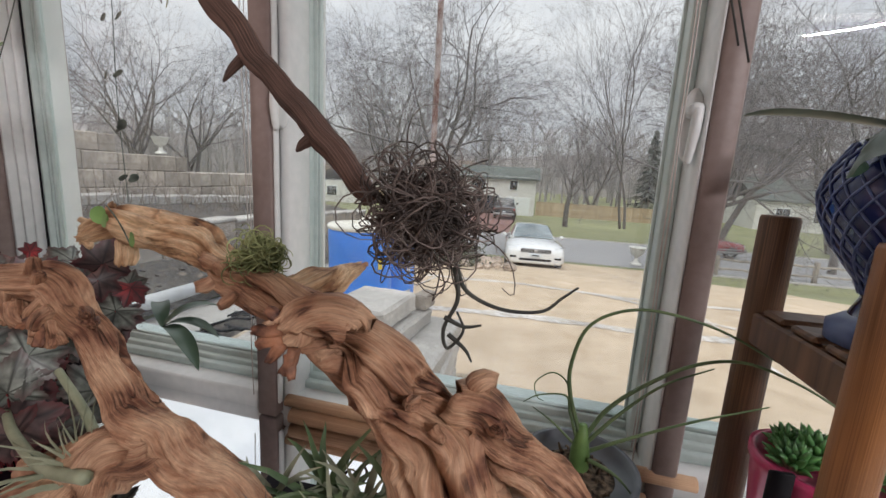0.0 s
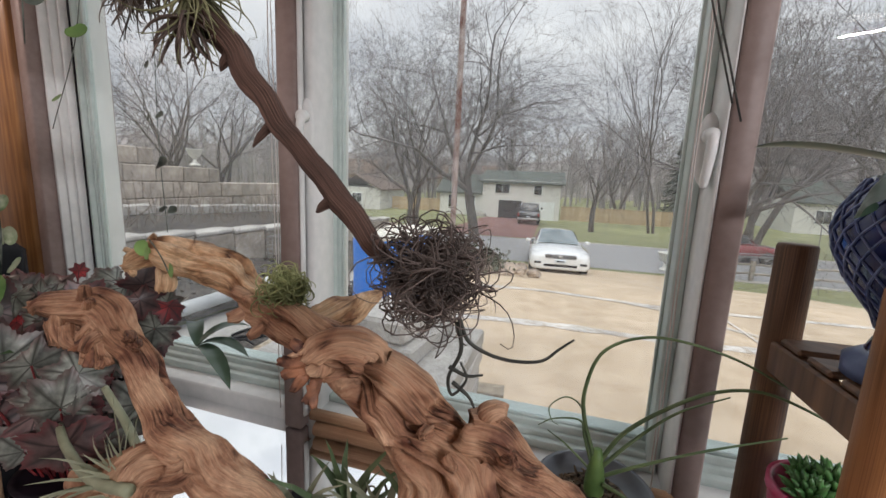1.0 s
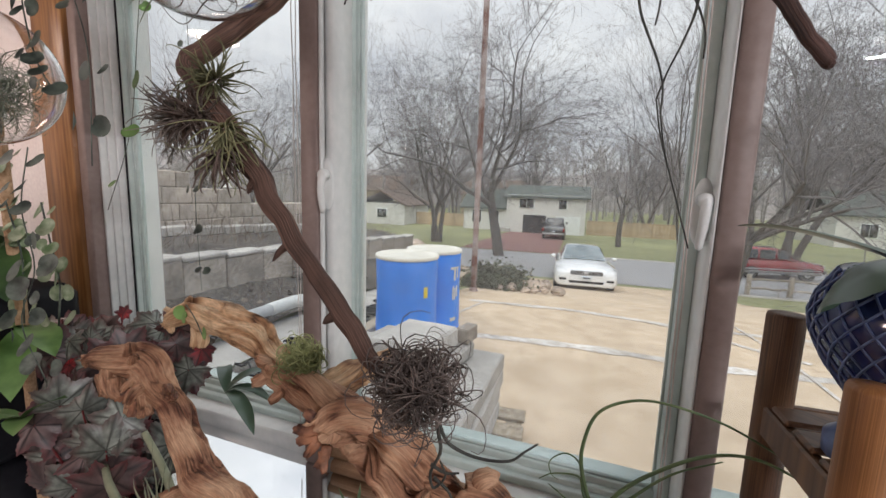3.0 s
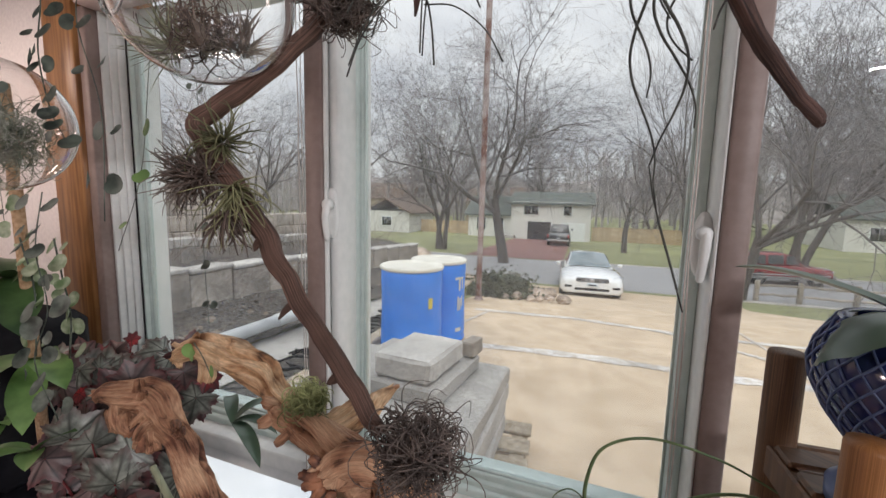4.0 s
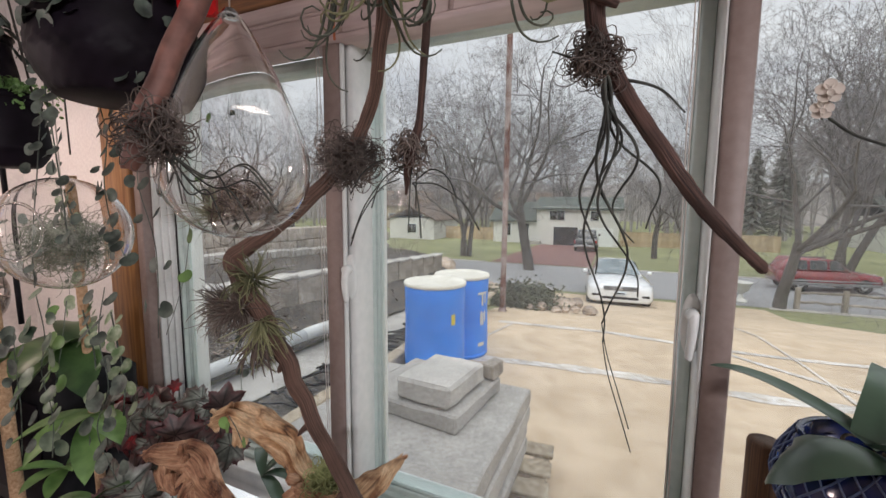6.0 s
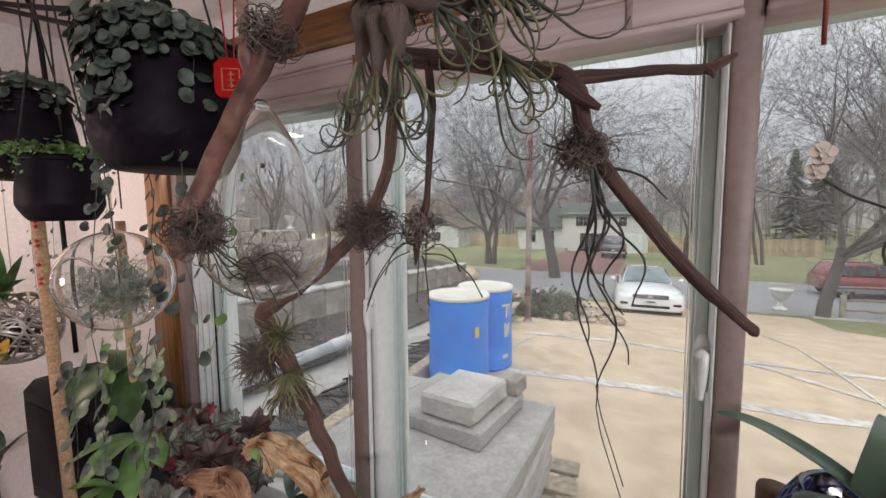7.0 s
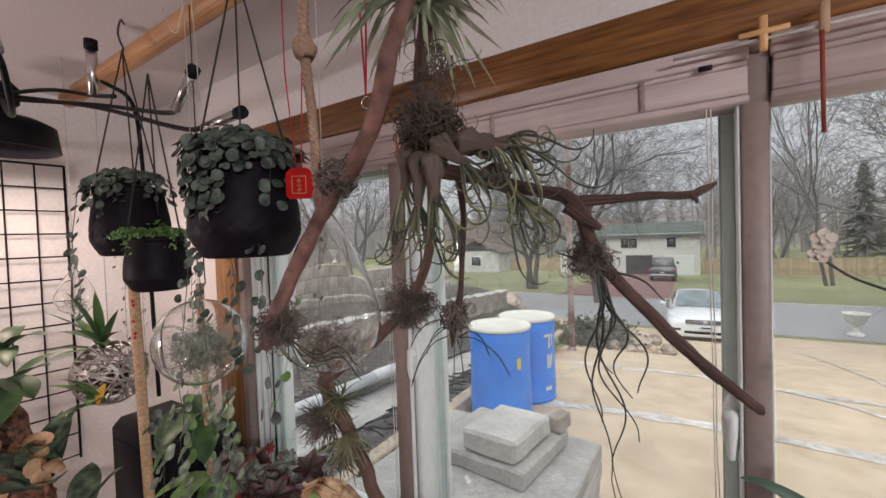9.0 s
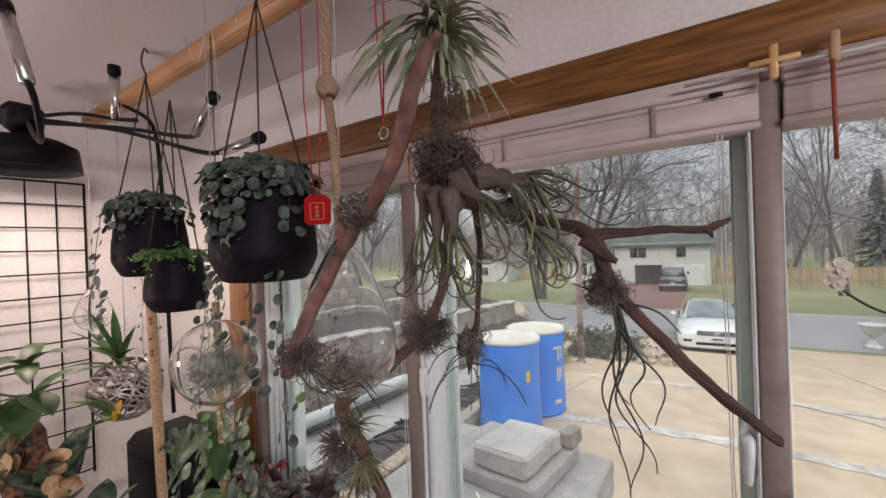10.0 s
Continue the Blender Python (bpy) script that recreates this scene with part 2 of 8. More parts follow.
STANDORANGE = mat("orange_stained_stand_wood", (0.23, 0.095, 0.027), (0.39, 0.175, 0.06), 8, 0.42, 0.2, coord="UV", stretch=(10, 1, 1), stain=0.3, stain_scale=9)
RODWOOD = mat("pale_dowel_wood", (0.36, 0.21, 0.12), (0.58, 0.39, 0.24), 6, 0.6, 0.2, coord="UV", stretch=(8, 1.5, 1), stain=0.35, stain_scale=12)
CORD = mat("white_cord", (0.5, 0.47, 0.44), (0.62, 0.58, 0.54), 60, 0.9, 0.0)
DARKCORD = mat("dark_hanger_cord", (0.02, 0.018, 0.016), (0.05, 0.045, 0.04), 60, 0.8, 0.0)
REDCORD = mat("red_cord", (0.42, 0.01, 0.02), (0.55, 0.02, 0.04), 60, 0.7, 0.0)
REDTAG = mat("red_charm_plastic", (0.42, 0.006, 0.008), (0.52, 0.01, 0.012), 40, 0.6, 0.02, spec=0.15)
GOLD = mat("gold_print", (0.55, 0.3, 0.12), (0.7, 0.42, 0.2), 40, 0.4, 0.0)
STEEL = mat("brushed_steel", (0.5, 0.5, 0.5), (0.66, 0.66, 0.66), 40, 0.25, 0.05, metal=1.0)
SILVER = mat("silver_weave", (0.4, 0.37, 0.35), (0.6, 0.56, 0.53), 40, 0.3, 0.05, metal=0.9)
FLOWER = mat("white_petal", (0.6, 0.52, 0.46), (0.75, 0.68, 0.6), 40, 0.7, 0.1)
GLASS = bpy.data.materials.new("window_glass")
GLASS.use_nodes = True
gn, gl = GLASS.node_tree.nodes, GLASS.node_tree.links
clear, gloss, rim_ = gn.new("ShaderNodeBsdfTransparent"), gn.new("ShaderNodeBsdfGlossy"), gn.new("ShaderNodeLayerWeight")
node_in(clear, "Color", (0.975, 0.985, 0.98, 1)), node_in(gloss, "Roughness", 0.0), node_in(rim_, "Blend", 0.5)
pane_mix, blend, dust = gn.new("ShaderNodeMixShader"), gn.new("ShaderNodeMixShader"), gn.new("ShaderNodeBsdfTranslucent")
steep, sheen = gn.new("ShaderNodeMath"), gn.new("ShaderNodeMapRange")
steep.operation, steep.inputs[1].default_value = "POWER", 4.0
node_in(sheen, "To Min", 0.03), node_in(sheen, "To Max", 0.8)
gl.new(rim_.outputs["Facing"], steep.inputs[0]), gl.new(steep.outputs["Value"], sheen.inputs["Value"]), gl.new(sheen.outputs["Result"], pane_mix.inputs["Fac"])
gl.new(clear.outputs["BSDF"], pane_mix.inputs[1]), gl.new(gloss.outputs["BSDF"], pane_mix.inputs[2])
smear, amount, gtc = gn.new("ShaderNodeTexNoise"), gn.new("ShaderNodeMapRange"), gn.new("ShaderNodeTexCoord")
node_in(dust, "Color", (0.9, 0.92, 0.95, 1)), node_in(smear, "Scale", 7.0), node_in(smear, "Detail", 6.0)
node_in(amount, "From Min", 0.3), node_in(amount, "From Max", 0.75), node_in(amount, "To Min", 0.02), node_in(amount, "To Max", 0.075)
gl.new(gtc.outputs["Object"], smear.inputs["Vector"]), gl.new(smear.outputs["Fac"], amount.inputs["Value"])
gl.new(amount.outputs["Result"], blend.inputs["Fac"])
gl.new(pane_mix.outputs["Shader"], blend.inputs[1]), gl.new(dust.outputs["BSDF"], blend.inputs[2])
gl.new(blend.outputs["Shader"], gn["Material Output"].inputs["Surface"])
BLOWN = glass_mat("blown_glass")
MIRROR = bpy.data.materials.new("mirror_shelf_top")
MIRROR.use_nodes = True
mn, ml = MIRROR.node_tree.nodes, MIRROR.node_tree.links
film_, smudge, mtc = mn.new("ShaderNodeBsdfGlossy"), mn.new("ShaderNodeTexNoise"), mn.new("ShaderNodeTexCoord")
soft_ = mn.new("ShaderNodeMapRange")
node_in(film_, "Color", (0.9, 0.91, 0.92, 1)), node_in(smudge, "Scale", 14.0), node_in(smudge, "Detail", 5.0)
node_in(soft_, "From Min", 0.35), node_in(soft_, "From Max", 0.7), node_in(soft_, "To Min", 0.012), node_in(soft_, "To Max", 0.07)
ml.new(mtc.outputs["Object"], smudge.inputs["Vector"]), ml.new(smudge.outputs["Fac"], soft_.inputs["Value"])
ml.new(soft_.outputs["Result"], film_.inputs["Roughness"]), ml.new(film_.outputs["BSDF"], mn["Material Output"].inputs["Surface"])
# outdoors
CONC = mat("tan_concrete", (0.49, 0.38, 0.262), (0.6, 0.48, 0.35), 4, 0.9, 0.06, stain=0.12, stain_scale=0.8, detail=10, dist=0.004)
SEAL = mat("pale_sealed_crack", (0.46, 0.4, 0.33), (0.68, 0.66, 0.64), 16, 0.85, 0.2, stain=0.35, stain_scale=2.5)
GREYCONC = mat("grey_concrete", (0.37, 0.355, 0.33), (0.5, 0.48, 0.45), 60, 0.9, 0.35, stain=0.25, stain_scale=5, vary=0.16)
TANBLOCK = mat("tan_block", (0.34, 0.28, 0.2), (0.48, 0.41, 0.3), 30, 0.9, 0.4, stain=0.25, stain_scale=4, vary=0.2)
YELLOWBLOCK = mat("yellow_block", (0.5, 0.34, 0.1), (0.66, 0.5, 0.22), 30, 0.85, 0.3, stain=0.25, stain_scale=4, vary=0.15)
WALLBLOCK = mat("retaining_block", (0.3, 0.26, 0.22), (0.45, 0.4, 0.345), 25, 0.95, 0.5, stain=0.3, stain_scale=3, vary=0.2)
MULCH = mat("dark_mulch", (0.035, 0.03, 0.027), (0.2, 0.175, 0.15), 35, 1.0, 1.0, stain=0.4, stain_scale=2, dist=0.02, lo=0.42, hi=0.7)
ASPHALT = mat("street_asphalt", (0.27, 0.27, 0.275), (0.34, 0.34, 0.345), 20, 0.9, 0.2, stain=0.12, stain_scale=0.3)
GRASS = mat("lawn", (0.18, 0.195, 0.08), (0.31, 0.315, 0.16), 5, 0.95, 0.6, stain=0.35, stain_scale=0.15, detail=10, dist=0.03)
BRICKDRIVE = mat("red_paved_drive", (0.17, 0.08, 0.07), (0.26, 0.13, 0.11), 12, 0.9, 0.2, stain=0.2, stain_scale=0.5)
DRUM = mat("blue_drum_plastic", (0.012, 0.19, 0.78), (0.022, 0.24, 0.88), 3, 0.4, 0.03, stain=0.2, stain_scale=2)
LID = mat("white_drum_lid", (0.6, 0.58, 0.5), (0.74, 0.72, 0.65), 8, 0.6, 0.05, stain=0.2)
YELLOW = mat("yellow_label", (0.6, 0.48, 0.04), (0.7, 0.56, 0.07), 8, 0.6, 0.0)
PIPE = mat("grey_drain_pipe", (0.48, 0.5, 0.5), (0.6, 0.62, 0.62), 8, 0.6, 0.05, stain=0.3)
BARKTREE = mat("tree_bark", (0.075, 0.066, 0.062), (0.17, 0.15, 0.14), 9, 0.95, 0.5, stretch=(3, 3, 0.6), stain=0.3, stain_scale=0.6, dist=0.02)
TWIG = mat("tree_twigs", (0.12, 0.11, 0.112), (0.22, 0.203, 0.205), 3, 0.95, 0.0, stain=0.3, stain_scale=0.4)
# The haze of distance is put into the pale colours of far woods and rise.
FARTWIG = mat("far_twigs_paled_for_haze", (0.3, 0.28, 0.275), (0.4, 0.375, 0.37), 1, 1.0, 0.0, stain=0.2, stain_scale=0.1)
FARHILL = mat("far_rise_paled_for_haze", (0.3, 0.275, 0.265), (0.4, 0.37, 0.36), 0.5, 1.0, 0.0, stain=0.3, stain_scale=0.04)
# Conifer green is greyed and lightened in the colour to imitate haze.
PINE = mat("conifer_paled_for_haze", (0.17, 0.188, 0.168), (0.28, 0.295, 0.265), 3, 0.95, 0.0, stain=0.3, stain_scale=0.6)
RUSTPOLE = mat("rust_and_white_pole", (0.14, 0.06, 0.045), (0.36, 0.29, 0.275), 3, 0.75, 0.2, stretch=(1, 1, 0.9), stain=0.3, stain_scale=2, lo=0.42, hi=0.56)
SIDING = mat("pale_house_siding", (0.6, 0.6, 0.57), (0.7, 0.7, 0.67), 8, 0.8, 0.05, stretch=(0.3, 0.3, 12), stain=0.1, stain_scale=0.3)
ROOF = mat("green_grey_shingles", (0.06, 0.075, 0.065), (0.12, 0.14, 0.125), 6, 0.95, 0.3, stain=0.25, stain_scale=0.6)
ROOFBROWN = mat("brown_shingles", (0.13, 0.09, 0.07), (0.22, 0.165, 0.13), 6, 0.95, 0.3, stain=0.25, stain_scale=0.6)
FENCE = mat("cedar_fence", (0.42, 0.31, 0.19), (0.57, 0.45, 0.3), 6, 0.85, 0.2, stretch=(3, 3, 0.5), stain=0.2, vary=0.15)
DARKGLASS = mat("dark_window_pane", (0.015, 0.018, 0.022), (0.03, 0.035, 0.04), 2, 0.08, 0.0, spec=0.8)
WHITEPAINT = mat("white_car_paint", (0.72, 0.74, 0.76), (0.76, 0.78, 0.8), 4, 0.25, 0.0, coat=1.0, stain=0.05)
REDPAINT = mat("red_car_paint", (0.22, 0.012, 0.02), (0.28, 0.018, 0.026), 4, 0.25, 0.0, coat=1.0, stain=0.05)
GREYPAINT = mat("grey_cladding", (0.2, 0.2, 0.2), (0.27, 0.27, 0.27), 6, 0.5, 0.0)
DARKPAINT = mat("dark_truck_paint", (0.015, 0.017, 0.022), (0.03, 0.033, 0.04), 4, 0.3, 0.0, coat=1.0)
RUBBER = mat("tyre_rubber", (0.015, 0.015, 0.015), (0.03, 0.03, 0.03), 30, 0.85, 0.2)
ALLOY = mat("alloy_rim", (0.4, 0.4, 0.41), (0.5, 0.5, 0.51), 20, 0.35, 0.0, metal=0.9)
LAMPGLASS = mat("headlamp_glass", (0.5, 0.52, 0.55), (0.62, 0.64, 0.67), 10, 0.1, 0.0, coat=1.0)
REDLAMP = mat("tail_lamp_red", (0.3, 0.01, 0.01), (0.4, 0.02, 0.02), 10, 0.2, 0.0)
PLATE = mat("number_plate", (0.55, 0.62, 0.68), (0.62, 0.68, 0.74), 10, 0.5, 0.0)
BOULDER = mat("landscape_boulder", (0.26, 0.2, 0.16), (0.46, 0.38, 0.31), 5, 0.95, 0.6, stain=0.3, stain_scale=2, vary=0.2, dist=0.02)
PALLET = mat("weathered_pallet_wood", (0.3, 0.24, 0.17), (0.5, 0.43, 0.33), 9, 0.9, 0.3, stretch=(3, 3, 3), stain=0.3, vary=0.2)
URN = mat("white_garden_urn", (0.6, 0.6, 0.57), (0.74, 0.74, 0.7), 20, 0.8, 0.1)
WIRE = mat("galvanised_wire", (0.3, 0.31, 0.31), (0.42, 0.43, 0.43), 20, 0.5, 0.0, metal=0.5)
BRUSH = mat("dry_brush", (0.14, 0.11, 0.09), (0.27, 0.22, 0.18), 6, 1.0, 0.0, stain=0.3, stain_scale=2)
SHRUBLEAF = mat("juniper_shrub", (0.05, 0.06, 0.04), (0.15, 0.15, 0.1), 12, 0.95, 0.0, stain=0.4, stain_scale=2)

# ---- mesh helpers ----


class Mesh:
    """Collects vertices, faces and a UV for each vertex."""

    def __init__(self):
        self.v, self.f, self.uv, self.grain = [], [], [], []

    def add(self, verts, faces, uvs=None):
        k = len(self.v)
        self.v += [tuple(p) for p in verts]
        self.uv += list(uvs) if uvs is not None else [(0.0, 0.0)] * len(verts)
        self.f += [tuple(i + k for i in f) for f in faces]
        return self

    def box(self, lo, hi, bevel=0.0, m=None):
        (x0, y0, z0), (x1, y1, z1) = lo, hi
        b = min(bevel, 0.49 * min(x1 - x0, y1 - y0, z1 - z0))
        if b <= 0:
            v = [(x0, y0, z0), (x1, y0, z0), (x1, y1, z0), (x0, y1, z0), (x0, y0, z1), (x1, y0, z1), (x1, y1, z1), (x0, y1, z1)]
            f = [(3, 2, 1, 0), (4, 5, 6, 7), (0, 1, 5, 4), (1, 2, 6, 5), (2, 3, 7, 6), (3, 0, 4, 7)]
        else:
            v, f = [], []
            for z, i in ((z0, b), (z0 + b, 0), (z1 - b, 0), (z1, b)):
                for x, y in ((x0 + i, y0 + b), (x0 + b, y0 + i), (x1 - b, y0 + i), (x1 - i, y0 + b), (x1 - i, y1 - b), (x1 - b, y1 - i), (x0 + b, y1 - i), (x0 + i, y1 - b)):
                    v.append((x, y, z))
            f = [tuple(range(7, -1, -1)), tuple(range(24, 32))]
            for k in range(3):
                f += [(8 * k + i, 8 * k + (i + 1) % 8, 8 * k + 8 + (i + 1) % 8, 8 * k + 8 + i) for i in range(8)]
        v = [m @ Vector(p) for p in v] if m is not None else v
        return self.add(v, f, [(p[0] + p[1], p[2]) for p in v])

    def tube(self, pts, rad, n=6, cap=True, shape=None, vscale=1.0):
        """A tube along pts with a radius at each; shape(angle, s) scales the radius."""
        p = np.asarray(pts, float)
        r = np.full(len(p), rad, float) if np.isscalar(rad) else np.asarray(rad, float)
        d = np.gradient(p, axis=0)
        d /= np.linalg.norm(d, axis=1)[:, None] + 1e-9
        a = np.cross(d[0], (0.31, 0.53, 0.79))
        a /= np.linalg.norm(a)
        s = np.r_[0, np.cumsum(np.linalg.norm(np.diff(p, axis=0), axis=1))]
        ang = np.arange(n) * 2 * np.pi / n
        v, uv = [], []
        for i in range(len(p)):
            a = a - d[i] * (a @ d[i])
            a /= np.linalg.norm(a) + 1e-9
            b = np.cross(d[i], a)
            k = np.ones(n) if shape is None else np.array([shape(t, s[i]) for t in ang])
            v += (p[i] + (r[i] * k)[:, None] * (np.cos(ang)[:, None] * a + np.sin(ang)[:, None] * b)).tolist()
            uv += [(abs(2 * j / n - 1), s[i] * vscale) for j in range(n)]
        f = [(i * n + j, i * n + (j + 1) % n, (i + 1) * n + (j + 1) % n, (i + 1) * n + j) for i in range(len(p) - 1) for j in range(n)]
        if cap:
            f += [tuple(range(n - 1, -1, -1)), tuple((len(p) - 1) * n + j for j in range(n))]
        return self.add(v, f, uv)

    def thin(self, pts, rad):
        """A quick three-sided twig."""
        p0, p1 = pts[0], pts[-1]
        d = (Vector(p1) - Vector(p0)).normalized()
        a = d.orthogonal().normalized()
        b = d.cross(a)
        o = [(a.x, a.y, a.z), tuple(-0.5 * a + 0.866 * b), tuple(-0.5 * a - 0.866 * b)]
        k = len(self.v)
        for (x, y, z), r in zip(pts, rad):
            self.v += [(x + r * u, y + r * v, z + r * w) for u, v, w in o]
            self.uv += [(0.0, 0.0)] * 3
        for i in range(len(pts) - 1):
            j = k + 3 * i
            self.f += [(j, j + 1, j + 4, j + 3), (j + 1, j + 2, j + 5, j + 4), (j + 2, j, j + 3, j + 5)]

    def lathe(self, profile, n=32, m=None):
        """Turns rows of (radius, z) round the z axis."""
        v, uv = [], []
        for r, z in profile:
            v += [(r * math.cos(2 * math.pi * j / n), r * math.sin(2 * math.pi * j / n), z) for j in range(n)]
            uv += [(abs(2 * j / n - 1), z) for j in range(n)]
        k = len(profile)
        f = [(i * n + j, i * n + (j + 1) % n, (i + 1) * n + (j + 1) % n, (i + 1) * n + j) for i in range(k - 1) for j in range(n)]
        f += [tuple(range(n - 1, -1, -1)), tuple((k - 1) * n + j for j in range(n))]
        v = [m @ Vector(p) for p in v] if m is not None else v
        return self.add(v, f, uv)

    def strap(self, pts, width, normal, fold=0.25, tip=1.0):
        """A strap leaf along pts, tapering to its tip, with a fold along the middle."""
        p = np.asarray(pts, float)
        d = np.gradient(p, axis=0)
        d /= np.linalg.norm(d, axis=1)[:, None] + 1e-9
        k, v = len(p), []
        for i in range(k):
            s = i / (k - 1)
            w = width * min(1.0, 0.55 + 2.5 * s) * (1 - s ** (1.2 + tip)) + width * 0.03
            side = np.cross(d[i], normal)
            side /= np.linalg.norm(side) + 1e-9
            up = np.cross(side, d[i])
            v += [p[i] - side * w + up * fold * w, p[i], p[i] + side * w + up * fold * w]
        f = []
        for i in range(k - 1):
            f += [(3 * i, 3 * i + 1, 3 * i + 4, 3 * i + 3), (3 * i + 1, 3 * i + 2, 3 * i + 5, 3 * i + 4)]
        return self.add([tuple(q) for q in v], f, [(j, i / k) for i in range(k) for j in (0, 0.5, 1)])

    def disc_leaf(self, c, axis, up, size, cup=0.2, notch=0.25, n=9):
        """A round leaf with a notch where its stalk comes in."""
        axis, up = Vector(axis).normalized(), Vector(up)
        a = axis.cross(up)
        a = a.normalized() if a.length > 1e-4 else axis.orthogonal().normalized()
        b = axis.cross(a)
        c = Vector(c)
        v = [c + axis * (-cup * size * 0.5)]
        for j in range(n):
            t = 2 * math.pi * j / n
            r = size * (1 - notch * max(0, math.cos(t)) ** 6)
            v.append(c + a * (r * math.sin(t)) + b * (r * math.cos(t)) + axis * (cup * size * 0.5))
        return self.add(v, [(0, 1 + j, 1 + (j + 1) % n) for j in range(n)])


def mesh_data(name, mm, material, smooth=True):
    me = bpy.data.meshes.new(name)
    me.from_pydata(mm.v, [], mm.f)
    if material:
        me.materials.append(material)
    me.polygons.foreach_set("use_smooth", [smooth] * len(me.polygons))
    layer = me.uv_layers.new(name="UVMap")
    if len(mm.grain) == len(mm.v):
        me.attributes.new("grain", "FLOAT_VECTOR", "POINT").data.foreach_set("vector", np.asarray(mm.grain, np.float32).ravel())
    idx = np.empty(len(me.loops), int)
    me.loops.foreach_get("vertex_index", idx)
    layer.data.foreach_set("uv", np.asarray(mm.uv, np.float32)[idx].ravel())
    me.update()
    return me


def part(name, mm, material, parent=None, label="", smooth=True, kind=""):
    ob = new(name, mm if isinstance(mm, bpy.types.Mesh) else mesh_data(name, mm, material, smooth))
    if parent is not None:
        ob.parent = parent
    return tagged(ob, label, kind=kind)


def thing(name, place, label, category, group="", kind=""):
    ob = new(name)
    ob.location = place
    ob.empty_display_size = 0.02
    return tagged(ob, label, category, group, kind)


def one(name, mm, material, label, category, group="", kind="", smooth=True):
    return tagged(part(name, mm, material, None, label, smooth), label, category, group, kind)


def curve(pts, k=6):
    """Catmull-Rom through rows of any width."""
    p = np.asarray(pts, float)
    q = np.vstack([2 * p[0] - p[1], p, 2 * p[-1] - p[-2]])
    out = []
    for i in range(1, len(q) - 2):
        for t in np.arange(k) / k:
            a, b, c, d = q[i - 1], q[i], q[i + 1], q[i + 2]
            out.append(0.5 * (2 * b + (c - a) * t + (2 * a - 5 * b + 4 * c - d) * t * t + (3 * b - a - 3 * c + d) * t**3))
    return np.array(out + [p[-1]])


def rnd(a, b):
    return random.uniform(a, b)


def unit():
    v = Vector((random.gauss(0, 1), random.gauss(0, 1), random.gauss(0, 1)))
    return v.normalized()


def woody(mm, rows, n=28, k=8, gnarl=0.16, flute=0.12, seed=0.0, turn=5.0, vscale=1.0, wander=0.35):
    """A gnarled limb through rows of x, y, z, radius, its grain fluted and slowly turning."""
    c = curve(rows, k)
    for i in range(1, len(c) - 1):
        c[i, :3] += np.array(noise.noise_vector((i * 0.21 + seed, seed, 3.0))) * c[i, 3] * wander

    def shape(a, s):
        w = a + turn * s
        g = noise.noise((math.cos(w) * 1.6 + seed, math.sin(w) * 1.6, s * 12 + seed))
        h = noise.noise((math.cos(w) * 3.6 + seed, math.sin(w) * 3.6, s * 3.0 + 7))
        e = noise.noise((math.cos(w) * 7.5 + seed, math.sin(w) * 7.5, s * 4.5 + 3))
        return 1 + gnarl * g - flute * (max(0.0, 0.32 - abs(h)) * 2.4 + max(0.0, 0.25 - abs(e)) * 1.2) + flute * 0.35

    return mm.tube(c[:, :3], np.maximum(c[:, 3], 0.0006), n, True, shape, vscale)


